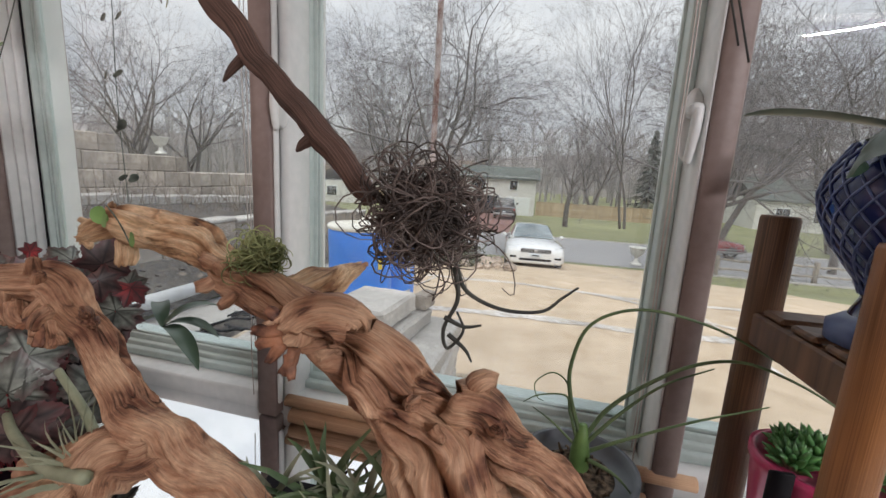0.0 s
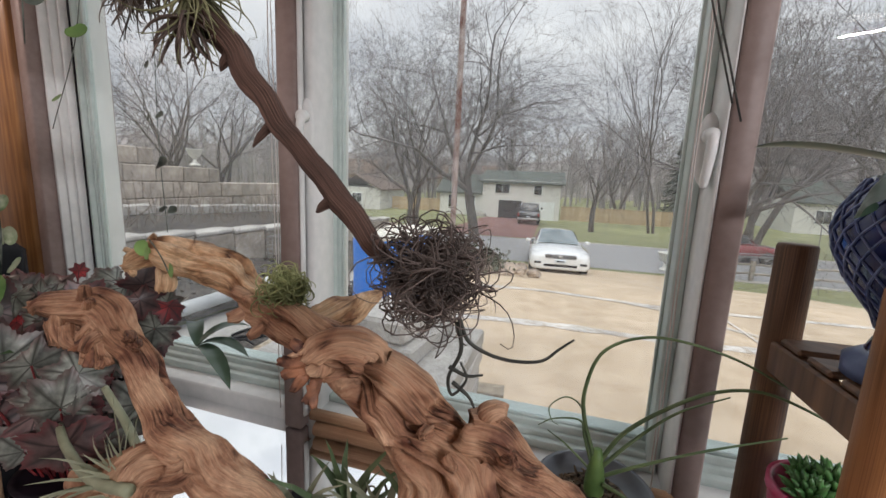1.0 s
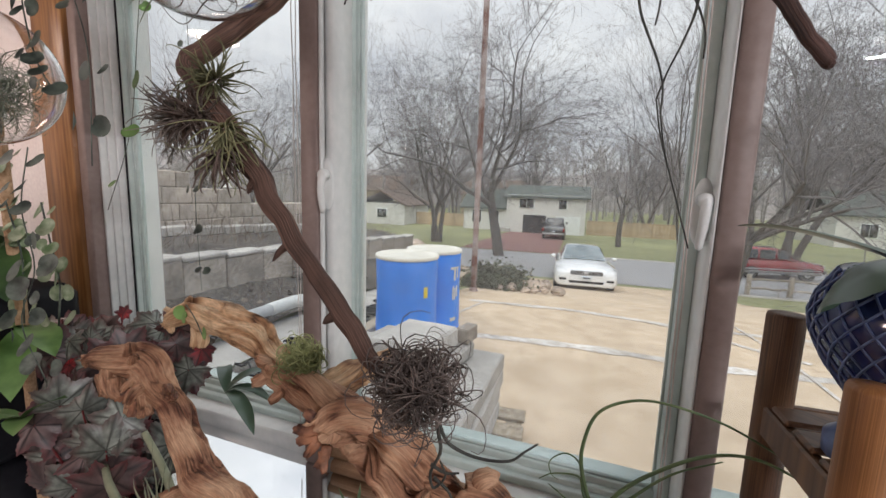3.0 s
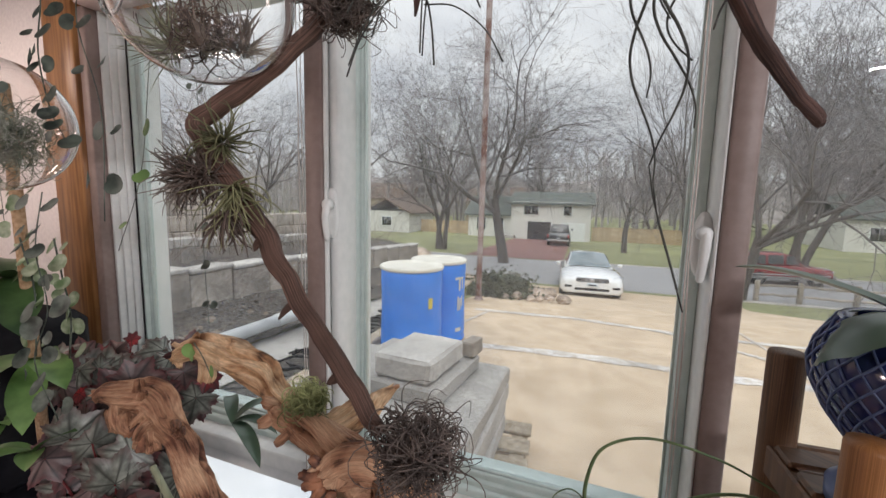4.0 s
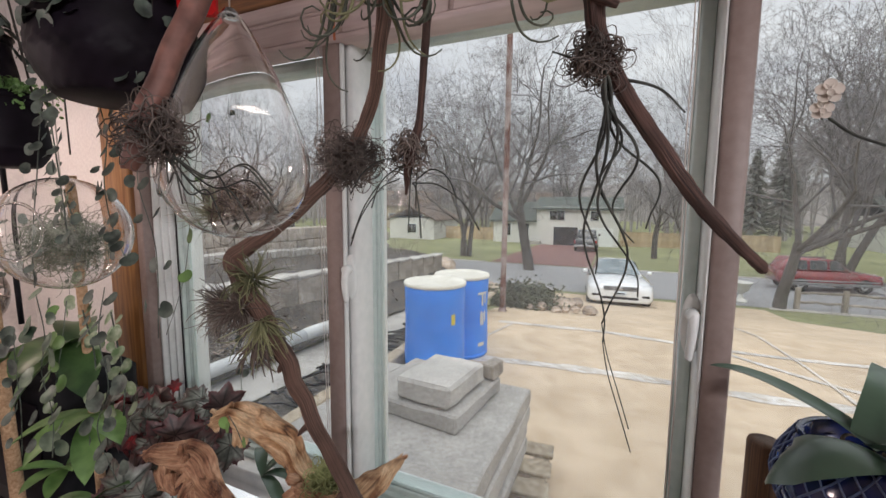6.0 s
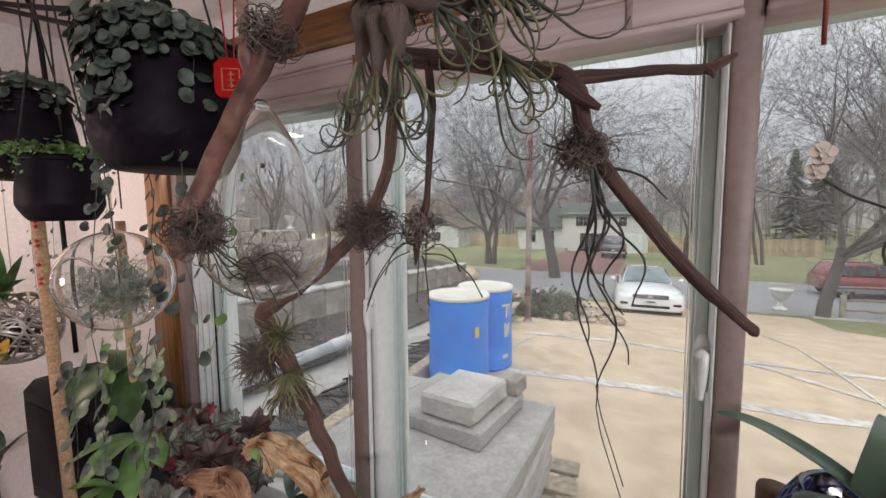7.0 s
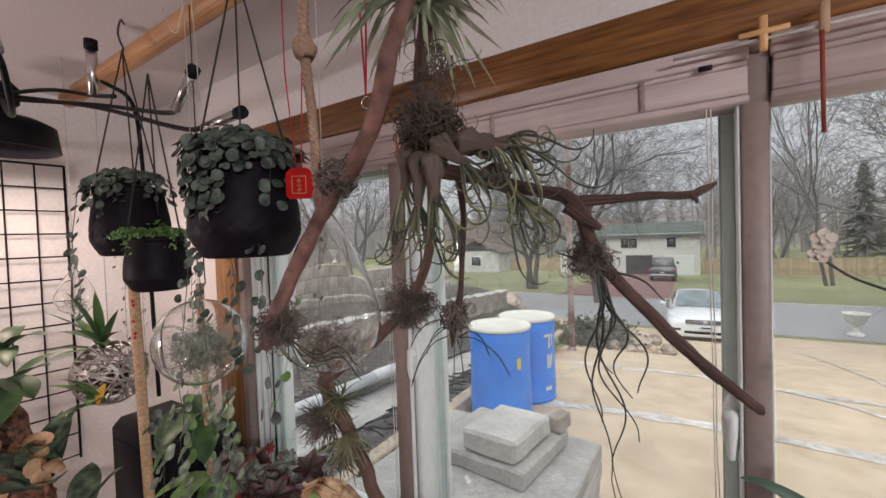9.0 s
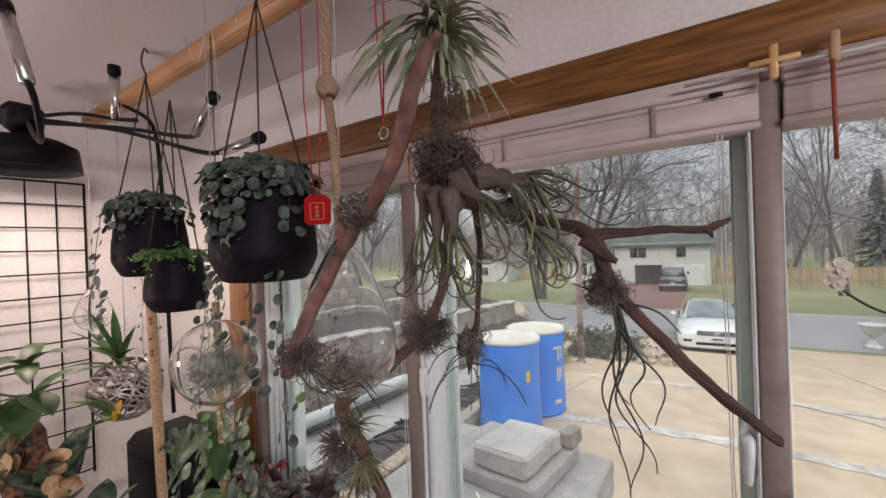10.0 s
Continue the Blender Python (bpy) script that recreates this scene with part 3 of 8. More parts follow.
def grapewood(mm, rows, seed, n=64, step=0.0022, twist=6.0, lumps=0.2, furrows=4, pits=(), ragged=0.004, dome=0.35):
    """A smooth twisted limb with lengthwise furrows, hollows and ragged ends; rows of x, y, z, radius."""
    c = curve(rows, 10)
    s = np.r_[0, np.cumsum(np.linalg.norm(np.diff(c[:, :3], axis=0), axis=1))]
    k = max(6, int(s[-1] / step))
    u = np.linspace(0, s[-1], k)
    c = np.stack([np.interp(u, s, c[:, i]) for i in range(4)], 1)
    for i in range(1, k - 1):
        c[i, :3] += np.array(noise.noise_vector((u[i] * 26 + seed, seed, 3.0))) * c[i, 3] * 0.3
        c[i, 3] *= 1 + 0.1 * noise.noise((u[i] * 45, seed, 9.0))
    d = np.gradient(c[:, :3], axis=0)
    d /= np.linalg.norm(d, axis=1)[:, None] + 1e-9
    rs = random.Random(seed)
    cuts = []
    for _ in range(furrows + 2):
        a0 = rs.uniform(-0.15, 0.55) * s[-1]
        cuts.append((rs.uniform(0, 6.283), a0, a0 + rs.uniform(0.35, 0.8) * s[-1], rs.uniform(0.22, 0.52), rs.uniform(0.085, 0.24)))
    a = np.cross(d[0], (0.31, 0.53, 0.79))
    mean, v, g = float(np.mean(c[:, 3])), [], []
    for i in range(k):
        a = a - d[i] * (a @ d[i])
        a /= np.linalg.norm(a) + 1e-9
        b = np.cross(d[i], a)
        sway = twist * u[i] + 0.8 * noise.noise((u[i] * 16, seed, 1.0))
        for j in range(n):
            t = 6.2832 * j / n
            w = t + sway
            x, y = math.cos(w), math.sin(w)
            q = 1 + lumps * noise.noise((x * 0.8 + seed, y * 0.8, u[i] * 20)) + 0.13 * noise.noise((x * 2.4, y * 2.4 + seed, u[i] * 9)) + 0.085 * noise.noise((x * 6 + seed, y * 6, u[i] * 13)) + 0.05 * noise.noise((x * 13 + seed, y * 13, u[i] * 11))
            for a0, s0, s1, deep, wide in cuts:
                if s0 < u[i] < s1:
                    e = abs((w - a0 + 0.5 * noise.noise((u[i] * 22, a0, seed)) + 3.1416) % 6.2832 - 3.1416)
                    f = math.sin(3.1416 * (u[i] - s0) / (s1 - s0)) ** 0.6
                    q -= deep * f * math.exp(-((e / wide) ** 2)) - 0.35 * deep * f * math.exp(-(((e - 2 * wide) / wide) ** 2))
            end = max(0.0, 1 - min(u[i], u[-1] - u[i]) / 0.006)
            p = c[i, :3] + c[i, 3] * q * math.cos(t) * a + c[i, 3] * q * math.sin(t) * b + d[i] * ragged * end * noise.noise((math.cos(t) * 2.2, math.sin(t) * 2.2, seed))
            for px, py, pz, pr, deep in pits:
                e = math.dist(p, (px, py, pz)) / pr
                if e < 1:
                    p = p - (math.cos(t) * a + math.sin(t) * b) * deep * (1 - e * e) ** 1.5
            v.append(tuple(p))
            g.append((x * mean, y * mean, u[i] * 0.13 + seed))
    f = [(i * n + j, i * n + (j + 1) % n, (i + 1) * n + (j + 1) % n, (i + 1) * n + j) for i in range(k - 1) for j in range(n)]
    for i, dirn in ((0, 1), (k - 1, -1)):
        m = len(v)
        v.append(tuple(c[i, :3] + d[i] * dirn * c[i, 3] * dome))
        g.append((0, 0, u[i] * 0.13 + seed))
        f += [(i * n + (j + 1) % n, i * n + j, m) if dirn == 1 else (i * n + j, i * n + (j + 1) % n, m) for j in range(n)]
    mm.grain += [(0, 0, 0)] * (len(mm.v) - len(mm.grain)) + g
    return mm.add(v, f)


def curls(mm, centre, radius, count, thick, length, flat=1.0, droop=0.0, n=3, steps=11):
    """Curling strands that fill a ball."""
    c = np.array(centre)
    for _ in range(count):
        p = c + np.array(unit()) * radius * rnd(0.2, 0.85) * (1, 1, flat)
        d = np.array(unit()) * 0.8 + (p - c) / (radius + 1e-6) * 0.4
        ax = np.array(unit())
        bend, pts = rnd(0.25, 0.75) * random.choice((-1, 1)), []
        step = length * rnd(0.6, 1.3) / steps
        for i in range(steps):
            pts.append(p.copy())
            d = d + bend * np.cross(ax, d) + np.array((0, 0, -droop)) - (p - c) / radius * (0.25 if np.linalg.norm(p - c) > radius else 0)
            d /= np.linalg.norm(d)
            p = p + d * step
        mm.tube(pts, np.linspace(thick, thick * 0.35, steps), n, False)
    return mm


def rosette(mm, centre, axis, count, length, width, spread=1.0, curl=0.5, droop=0.2, steps=7, fold=0.3):
    """Strap leaves that spread from one centre round an axis."""
    ax = Vector(axis).normalized()
    for i in range(count):
        side = unit()
        side = (side - ax * side.dot(ax)).normalized()
        open_ = spread * math.sqrt((i + 0.5) / count)
        d = (ax * math.cos(open_) + side * math.sin(open_)).normalized()
        p, pts, ln = Vector(centre) + unit() * length * 0.1, [], length * rnd(0.6, 1.15)
        cv = curl * rnd(0.3, 1.2)
        for s in range(steps):
            pts.append(tuple(p))
            p = p + d * (ln / (steps - 1))
            d = (d + side * cv / steps * (1.2 if s > 1 else 0.3) + Vector((0, 0, -droop / steps)) + unit() * 0.13).normalized()
        mm.strap(pts, width * rnd(0.7, 1.2), np.array(ax * 0.6 - side * 0.8 + Vector((0.01, 0.02, 0.03))), fold)
    return mm


def line(a, b, k=8, sag=0.0, wob=0.0):
    a, b = np.array(a, float), np.array(b, float)
    t = np.linspace(0, 1, k)[:, None]
    p = a + (b - a) * t
    p[:, 2] -= 4 * sag * (t * (1 - t))[:, 0]
    if wob:
        p[1:-1] += np.random.uniform(-wob, wob, (k - 2, 3))
    return p

# ---- the room ----
# The window wall stands a little askew of the drive: what is fixed to the house is built square and turned as one.
HOUSE = Matrix.Translation((0.377, -0.532, 0)) @ Matrix.Rotation(radians(-2.8), 4, "Z") @ Matrix.Translation((-0.42, 0.55, 0))


def on_house(*things):
    for ob in things:
        ob.matrix_world = HOUSE @ ob.matrix_basis


before_room = set(bpy.data.objects)
X0, X1, YB, ZC = -1.12, 2.6, -3.0, 2.36
WX0, WX1, WZ0, WZ1 = -0.63, 1.36, 1.172, 2.12

wall = Mesh()
wall.box((X0 - 0.12, 0.0, -0.1), (WX0, 0.14, ZC + 0.1))
wall.box((WX1, 0.0, -0.1), (X1 + 0.12, 0.14, ZC + 0.1))
wall.box((WX0, 0.0, -0.1), (WX1, 0.14, WZ0 - 0.012))
wall.box((WX0, 0.0, WZ1), (WX1, 0.14, ZC + 0.1))
one("wall_north", wall, PLASTER, "white painted wall round the long plant window", "wall", kind="structure", smooth=False)
one("wall_west", Mesh().box((X0 - 0.12, YB, -0.1), (X0, 0.0, ZC + 0.1)), PLASTER, "white painted end wall behind a black wire grid", "wall", kind="structure", smooth=False)
one("wall_east", Mesh().box((X1, YB, -0.1), (X1 + 0.12, 0.0, ZC + 0.1)), PLASTER, "plain white painted room wall", "wall", kind="structure", smooth=False)
one("wall_south", Mesh().box((X0 - 0.12, YB - 0.12, -0.1), (X1 + 0.12, YB, ZC + 0.1)), PLASTER, "plain white painted back wall", "wall", kind="structure", smooth=False)
one("ceiling", Mesh().box((X0, YB, ZC), (X1, 0.0, ZC + 0.1)), CEIL, "white painted ceiling", "ceiling", kind="structure", smooth=False)
one("floor", Mesh().box((X0, YB, -0.1), (X1, 0.0, 0.0)), FLOOR, "brown wooden floor", "floor", kind="structure", smooth=False)

# ceiling lights that the panes mirror
fx = thing("ceiling_light", (1.75, -1.6, ZC), "white tube ceiling light, switched on", "ceiling light")
part("base", Mesh().box((-0.32, -0.04, -0.03), (0.32, 0.04, -0.001), 0.006), WHITE, fx)
part("diffuser", Mesh().tube(line((-0.3, 0, -0.045), (0.3, 0, -0.045), 4), 0.015, 14), glow_mat("lamp_diffuser", (1.0, 0.92, 0.86), 2.2), fx, "glowing tube")

# oak board along the window head, header and upright trim
one("oak_head_trim", Mesh().box((-0.53, -0.036, 2.118), (1.6, -0.003, 2.185), 0.004), OAK, "brown stained oak board above the window", "trim", kind="structure")
TAPE = mat("worn_tape", (0.3, 0.22, 0.2), (0.42, 0.33, 0.31), 90, 0.9, 0.2)
for bx0, bx1 in ((-0.535, 0.577), (0.5975, 1.345)):
    hd = thing("window_blind", (0, 0, 0), "pinkish window blind gathered up under the head board", "blind", "window blinds")
    part("headrail", Mesh().box((bx0, -0.034, 2.0925), (bx1, 0.02, 2.1165), 0.002), HEADER, hd)
    z = 2.0915
    for h in (0.0068, 0.0335):
        part("slat", Mesh().box((bx0 + rnd(0, 0.003), -0.033 + rnd(-0.001, 0.001), z - h), (bx1 - rnd(0, 0.003), 0.018, z - 0.0008), 0.0016), HEADER, hd)
        z -= h + 0.0004
    part("bottom_rail", Mesh().box((bx0, -0.034, z - 0.0095), (bx1, 0.02, z - 0.0008), 0.002), HEADER, hd)
    for x in ((-0.3, 0.05, 0.24, 0.462) if bx0 < 0 else (0.8, 1.1)):
        part("tape", Mesh().box((x - 0.0035, -0.0352, 2.05), (x + 0.0035, -0.0338, 2.09), 0.0003), TAPE, hd, "brownish ladder tape")
for a, b, c, mm_ in ((-0.562, -0.536, -0.016, POST), (-0.665, -0.5625, -0.024, OAKV)):
    one("trim", Mesh().box((a, c, 1.192), (b, 0.13, 2.045 if mm_ is not OAKV else 2.132), 0.003), mm_, "upright stained wood trim beside the window" if mm_ is OAKV else "painted upright window trim", "trim", kind="structure")

# windows: fixed posts, sashes, panes, locks


def window(name, x0, x1, label, stiles=(0.034, 0.034), steps=(4, 4), lip=None, z1=2.076, pitch=0.0075):
    w = thing(name, (0, 0, 0), label, "window", "window lights", "structure")
    z0 = 1.205
    a, b = stiles
    fr = Mesh()
    for k in range(max(steps)):
        y0, i = 0.006 + 0.013 * k, pitch * k
        if k < steps[0]:
            fr.box((x0 + i, y0, z0), (x0 + i + pitch + 0.0003, 0.11, z1), 0.0012)
        if k < steps[1]:
            fr.box((x1 - i - pitch - 0.0003, y0, z0), (x1 - i, 0.11, z1), 0.0012)
    part("window_frame", fr, WHITE, w)
    xi0, xi1 = x0 + (pitch + 0.0002) * steps[0], x1 - (pitch + 0.0002) * steps[1]
    sash = Mesh()
    for k, (y0, g) in enumerate(((0.045, 0.0), (0.055, 0.011))):
        sash.box((xi0 + min(g, 0.4 * a), y0, z0 + 0.012), (xi0 + a * (0.62 if k == 0 else 0.98), 0.073, z1 - 0.012), 0.001)
        sash.box((xi1 - b * (0.62 if k == 0 else 0.98), y0, z0 + 0.012), (xi1 - min(g, 0.4 * b), 0.073, z1 - 0.012), 0.001)
    if lip:
        sash.box((xi1 - b, lip, z0 + 0.012), (xi1, 0.0725, z1 - 0.012), 0.001)
    for k, (y0, h) in enumerate(((0.03, 0.012), (0.042, 0.02), (0.052, 0.03))):
        sash.box((xi0 + 0.004 + k * 0.002, y0, z0 - 0.001 + 0.001 * k), (xi1 - 0.004 - k * 0.002, 0.099, z0 + h), 0.002)
    sash.box((xi0 + 0.004, 0.05, z1 - 0.018), (xi1 - 0.004, 0.099, z1), 0.002)
    part("sash", sash, SASH, w)
    part("seal", Mesh().box((xi0 - 0.001, 0.0425, z0 + 0.012), (xi0 + 0.0014, 0.0448, z1 - 0.012)), BLACK, w, "dark weather seal", smooth=False)
    pane = part("pane", Mesh().box((xi0 + 0.01, 0.066, z0 + 0.008), (xi1 - 0.01, 0.07, z1 - 0.008)), GLASS, w, "clear window pane", smooth=False)
    pane.visible_shadow = False
    part("glazing_bead", Mesh().box((xi0 + a - 0.001, 0.058, z0 + 0.03), (xi0 + a + 0.003, 0.066, z1 - 0.02)).box((xi1 - b - 0.003, 0.058, z0 + 0.03), (xi1 - b + 0.001, 0.066, z1 - 0.02)).box((xi0 + a, 0.058, z0 + 0.03), (xi1 - b, 0.066, z0 + 0.033)), SASH, w)
    part("window_sill", Mesh().box((x0 - 0.01, -0.003, 1.162), (x1 + 0.01, 0.145, z0 - 0.002), 0.004), WHITE, w)
    return w


window("window_1", -0.5345, -0.001, "sliding window with grey-green vinyl sash", (0.009, 0.006), (4, 1), None, 2.054, 0.0058)
window("window_2", 0.034, 0.5635, "sliding window with grey-green vinyl sash and two locks", (0.0175, 0.0145), (1, 0), 0.034)
window("window_3", 0.598, 1.345, "fixed window with grey-green vinyl frame", (0.004, 0.034), (0, 2))
for k, (a, b, yf) in enumerate(((0.0, 0.033, -0.022), (0.5685, 0.5965, -0.024))):
    p = thing(f"window_post_{k + 1}", (0, 0, 0), "beige painted post between two windows", "window post", "window posts", "structure")
    part("post", Mesh().box((a, yf, 1.177), (b, 0.125, 2.0455 if k == 0 else 2.1165), 0.003), POST, p)
    j = (b + 0.0015, b + 0.0185) if k == 0 else (a - 0.0045, a - 0.0005)
    if k == 0:
        part("bead", Mesh().box((b + 0.0004, -0.0195, 1.2), (b + 0.0062, -0.0085, 2.045), 0.0024), WHITE, p, "white rounded jamb")
    part("jamb", Mesh().box((j[0], -0.008 if k == 0 else -0.021, 1.2), (j[1], 0.05, 2.045), 0.004), WHITE, p, "white rounded jamb")


def window_lock(x, zc, tilt):
    """A sash lock: an oval plate and a long curved handle."""
    w = thing("window_lock", (x, -0.009 if x < 0.3 else 0.002, zc), "white plastic window lock with a long handle", "window lock", "window locks")
    ov = Mesh()
    pr = [(0.0115 * math.cos(t) * (1.0), 0.04 * math.sin(t)) for t in np.linspace(0, 2 * math.pi, 28)[:-1]]
    for dy, sc in ((0.0, 1.0), (-0.004, 1.0), (-0.006, 0.82)):
        ov.add([(a * sc, dy, b * sc) for a, b in pr], [])
    nn = len(pr)
    ov.f += [(i, (i + 1) % nn, nn + (i + 1) % nn, nn + i) for i in range(nn)] + [(nn + i, nn + (i + 1) % nn, 2 * nn + (i + 1) % nn, 2 * nn + i) for i in range(nn)]
    ov.f.append(tuple(range(2 * nn, 3 * nn)))
    part("plate", ov, WHITE, w)
    c = curve([(0.0, -0.006, 0.018), (0.001, -0.016, 0.012), (0.0, -0.019, -0.01), (-0.001, -0.014, -0.036), (0, -0.012, -0.042)], 6)
    part("handle", Mesh().tube(c, np.interp(np.linspace(0, 1, len(c)), [0, 0.3, 0.8, 1], [0.006, 0.0062, 0.0045, 0.003]), 10), WHITE, w)
    part("pivot", Mesh().lathe([(0.0085, 0.0), (0.0085, 0.012), (0.006, 0.015)], 16, pose(0, -0.005, 0.014, 90, 0, 0)), WHITE, w)
    return w


window_lock(0.0435, 1.655, 0)
window_lock(0.556, 1.635, 0)

# the deep shelf under the window
sh = thing("plant_shelf", (0, 0, 0), "deep glossy white plant shelf under the window", "shelf")
part("top", Mesh().box((-1.1, -0.44, 1.15), (1.9, -0.004, 1.176)), MIRROR, sh, "mirror top", smooth=False)
for x in (-1.0, 0.4, 1.8):
    part("leg", Mesh().box((x - 0.02, -0.42, 0.0), (x + 0.02, -0.38, 1.1495), 0.003), WHITE, sh)
    part("leg", Mesh().box((x - 0.02, -0.06, 0.0), (x + 0.02, -0.02, 1.1495), 0.003), WHITE, sh)

on_house(*[ob for ob in bpy.data.objects if ob not in before_room and ob.parent is None])

# ---- outdoors: one sheet of ground ----
GY = [-30, 0, 3.4, 6, 9, 13.5, 16, 24, 44, 70, 400]
GZ = [0.36, 0.34, 0.24, 0.03, -0.5, -1.42, -1.65, -1.75, -2.45, -2.4, -1.0]


def ground_z(x, y):
    z = float(np.interp(y, GY, GZ))
    left = min(1.0, max(0.0, (-2.6 - x) / 2.0)) * min(1.0, max(0.0, (16 - y) / 5.0))
    return z + left * (1.05 - 0.06 * max(0.0, min(y, 14))) + (0.0 if x < 40 else 0.0)


def sheet(xs, ys, dz=0.0, rough=0.0):
    mm = Mesh()
    v = [(x, y, ground_z(x, y) + dz + (rough * noise.noise((x * 2.3, y * 2.3, 1)) if rough else 0)) for y in ys for x in xs]
    k = len(xs)
    f = [(j * k + i, j * k + i + 1, (j + 1) * k + i + 1, (j + 1) * k + i) for j in range(len(ys) - 1) for i in range(k - 1)]
    return mm.add(v, f, [(p[0], p[1]) for p in v])


xs_all = np.r_[-400, -200, -100, -60, np.arange(-40, -6, 2), np.arange(-6, -2, 0.25), np.arange(-2, 8, 0.5), np.arange(8, 40, 2), 60, 100, 200, 400]
ys_all = np.r_[0.15, np.arange(0.5, 18, 0.5), np.arange(18, 60, 2), 70, 90, 130, 200, 400]
one("ground", sheet(xs_all, ys_all), GRASS, "patchy early spring lawn and yard", "lawn", kind="structure")
one("driveway", sheet(np.r_[np.arange(-1.3, 5.6, 0.3)], np.r_[0.15, np.arange(0.3, 15.7, 0.3)], 0.012), CONC, "tan concrete driveway sloping to the street", "driveway", kind="structure")
one("road", sheet(np.r_[-80, -40, -20, np.arange(-10, 20, 2), 40, 80], [16.2, 18, 20, 22, 23.6], 0.012), ASPHALT, "grey asphalt street", "road", kind="structure")
kerb = Mesh()
for y in (16.0, 23.6):
    for xa, xb in ((-60, -1.4), (5.6, 60)) if y < 20 else ((-60, -6.4), (-0.6, 60)):
        kerb.box((xa, y, ground_z(0, y) - 0.2), (xb, y + 0.18, ground_z(0, y) + 0.05), 0.02)
one("kerb", kerb, GREYCONC, "pale concrete street kerb", "kerb", kind="structure")
one("opposite_drive", sheet([-6.2, -4, -2, -0.4], np.r_[np.arange(23.8, 43.8, 2), 43.8], 0.02), BRICKDRIVE, "red paved drive across the street", "driveway", kind="structure")


def crack(pts, w, lift=0.016, seed=0):
    c = curve([(x, y, 0) for x, y in pts], 14)
    v, f = [], []
    d = np.gradient(c[:, :2], axis=0)
    for i, (x, y, _) in enumerate(c):
        nx, ny = -d[i, 1], d[i, 0]
        ln = math.hypot(nx, ny) + 1e-9
        ww = w * (0.7 + 0.8 * abs(noise.noise((x * 2.1, y * 2.1, seed))))
        for s in (-1, 1):
            px, py = x + s * nx / ln * ww, y + s * ny / ln * ww
            v.append((px, py, ground_z(px, py) + lift))
    f = [(2 * i, 2 * i + 1, 2 * i + 3, 2 * i + 2) for i in range(len(c) - 1)]
    one("sealed_crack", Mesh().add(v, f, [(p[0], p[1]) for p in v]), SEAL, "white sealed crack across the concrete drive", "sealed crack", "sealed cracks", "structure")


crack([(-0.75, 3.24), (-0.1, 3.32), (0.5, 3.36), (1.0, 3.34), (1.6, 3.29), (2.4, 3.36), (3.2, 3.4), (4.2, 3.5)], 0.085, 0.016, 1)
crack([(-0.95, 5.05), (-0.2, 5.1), (0.4, 5.14), (1.1, 5.0), (1.8, 4.86), (2.6, 4.85), (4.4, 5.0)], 0.075, 0.017, 2)
crack([(1.3, 4.93), (1.7, 4.7), (2.05, 4.27), (2.31, 3.98), (2.5, 3.8)], 0.05, 0.018, 3)
crack([(-0.74, 5.05), (-0.8, 4.6), (-0.87, 4.08), (-0.9, 3.3)], 0.025, 0.019, 4)
crack([(2.27, 2.6), (2.3, 3.42), (2.36, 4.69), (2.36, 6.8), (2.4, 10.5)], 0.018, 0.0205, 5)

# ---- outdoors: terraces beside the drive ----


def grid_bed(name, x0, x1, y0, y1, za, zb, material, label, category, rough=0.03, n=(14, 40)):
    mm = Mesh()
    v = []
    for j in range(n[1] + 1):
        for i in range(n[0] + 1):
            x, y = x0 + (x1 - x0) * i / n[0], y0 + (y1 - y0) * j / n[1]
            z = zb + (za - zb) * (1 - i / n[0]) - 0.055 * y
            v.append((x, y, z + rough * noise.noise((x * 5, y * 5, 3)) + rough * 0.6 * noise.noise((x * 19, y * 19, 5))))
    k = n[0] + 1
    f = [(j * k + i, j * k + i + 1, (j + 1) * k + i + 1, (j + 1) * k + i) for j in range(n[1]) for i in range(n[0])]
    return one(name, mm.add(v, f), material, label, category, kind="structure")


grid_bed("planting_bed", -4.6, -3.0, 0.2, 7.5, 1.3, 1.08, MULCH, "dark mulched upper garden bed with dry stems", "garden bed", 0.05)
grid_bed("planting_bed", -3.0, -2.3, 0.2, 8, 0.8, 0.5, MULCH, "dark mulched lower garden bed with litter", "garden bed", 0.05)
grid_bed("garden_path", -2.35, -1.85, 0.2, 6.5, 0.46, 0.46, GREYCONC, "pale concrete garden strip", "path", 0.004)
grid_bed("planting_bed", -1.86, -1.28, 0.2, 5.8, 0.44, 0.44, MULCH, "dark netting over a narrow bed", "garden bed", 0.03)
for zt, x, yy, nm in ((1.32, -4.02, 7.0, 0), (1.08, -2.99, 7.6, 1)):
    e = thing("stone_edging", (0, 0, 0), "row of pale concrete edging stones", "edging", "stone edgings", "structure")
    y = 0.2
    shared = mesh_data("stone", Mesh().box((-0.09, 0, -0.33 if nm else -0.08), (0.09, 0.49, 0.03), 0.012), GREYCONC if not nm else WALLBLOCK, False)
    cap = mesh_data("cap_stone", Mesh().box((-0.11, 0, 0.0), (0.11, 0.49, 0.045), 0.012), GREYCONC, False)
    while y < yy:
        o = part("stone", shared, None, e)
        o.location = (x + rnd(-0.01, 0.01), y, zt - 0.055 * y - 0.05 + rnd(-0.006, 0.006))
        if nm:
            o = part("cap_stone", cap, None, e)
            o.location = (x + rnd(-0.01, 0.01), y, zt - 0.055 * y - 0.018)
        y += 0.5
bw = thing("block_wall", (0, 0, 0), "stepped retaining wall of grey concrete blocks", "retaining wall", kind="structure")
blk = mesh_data("block", Mesh().box((-0.14, 0.004, 0.002), (0.14, 0.396, 0.196), 0.012), WALLBLOCK, False)
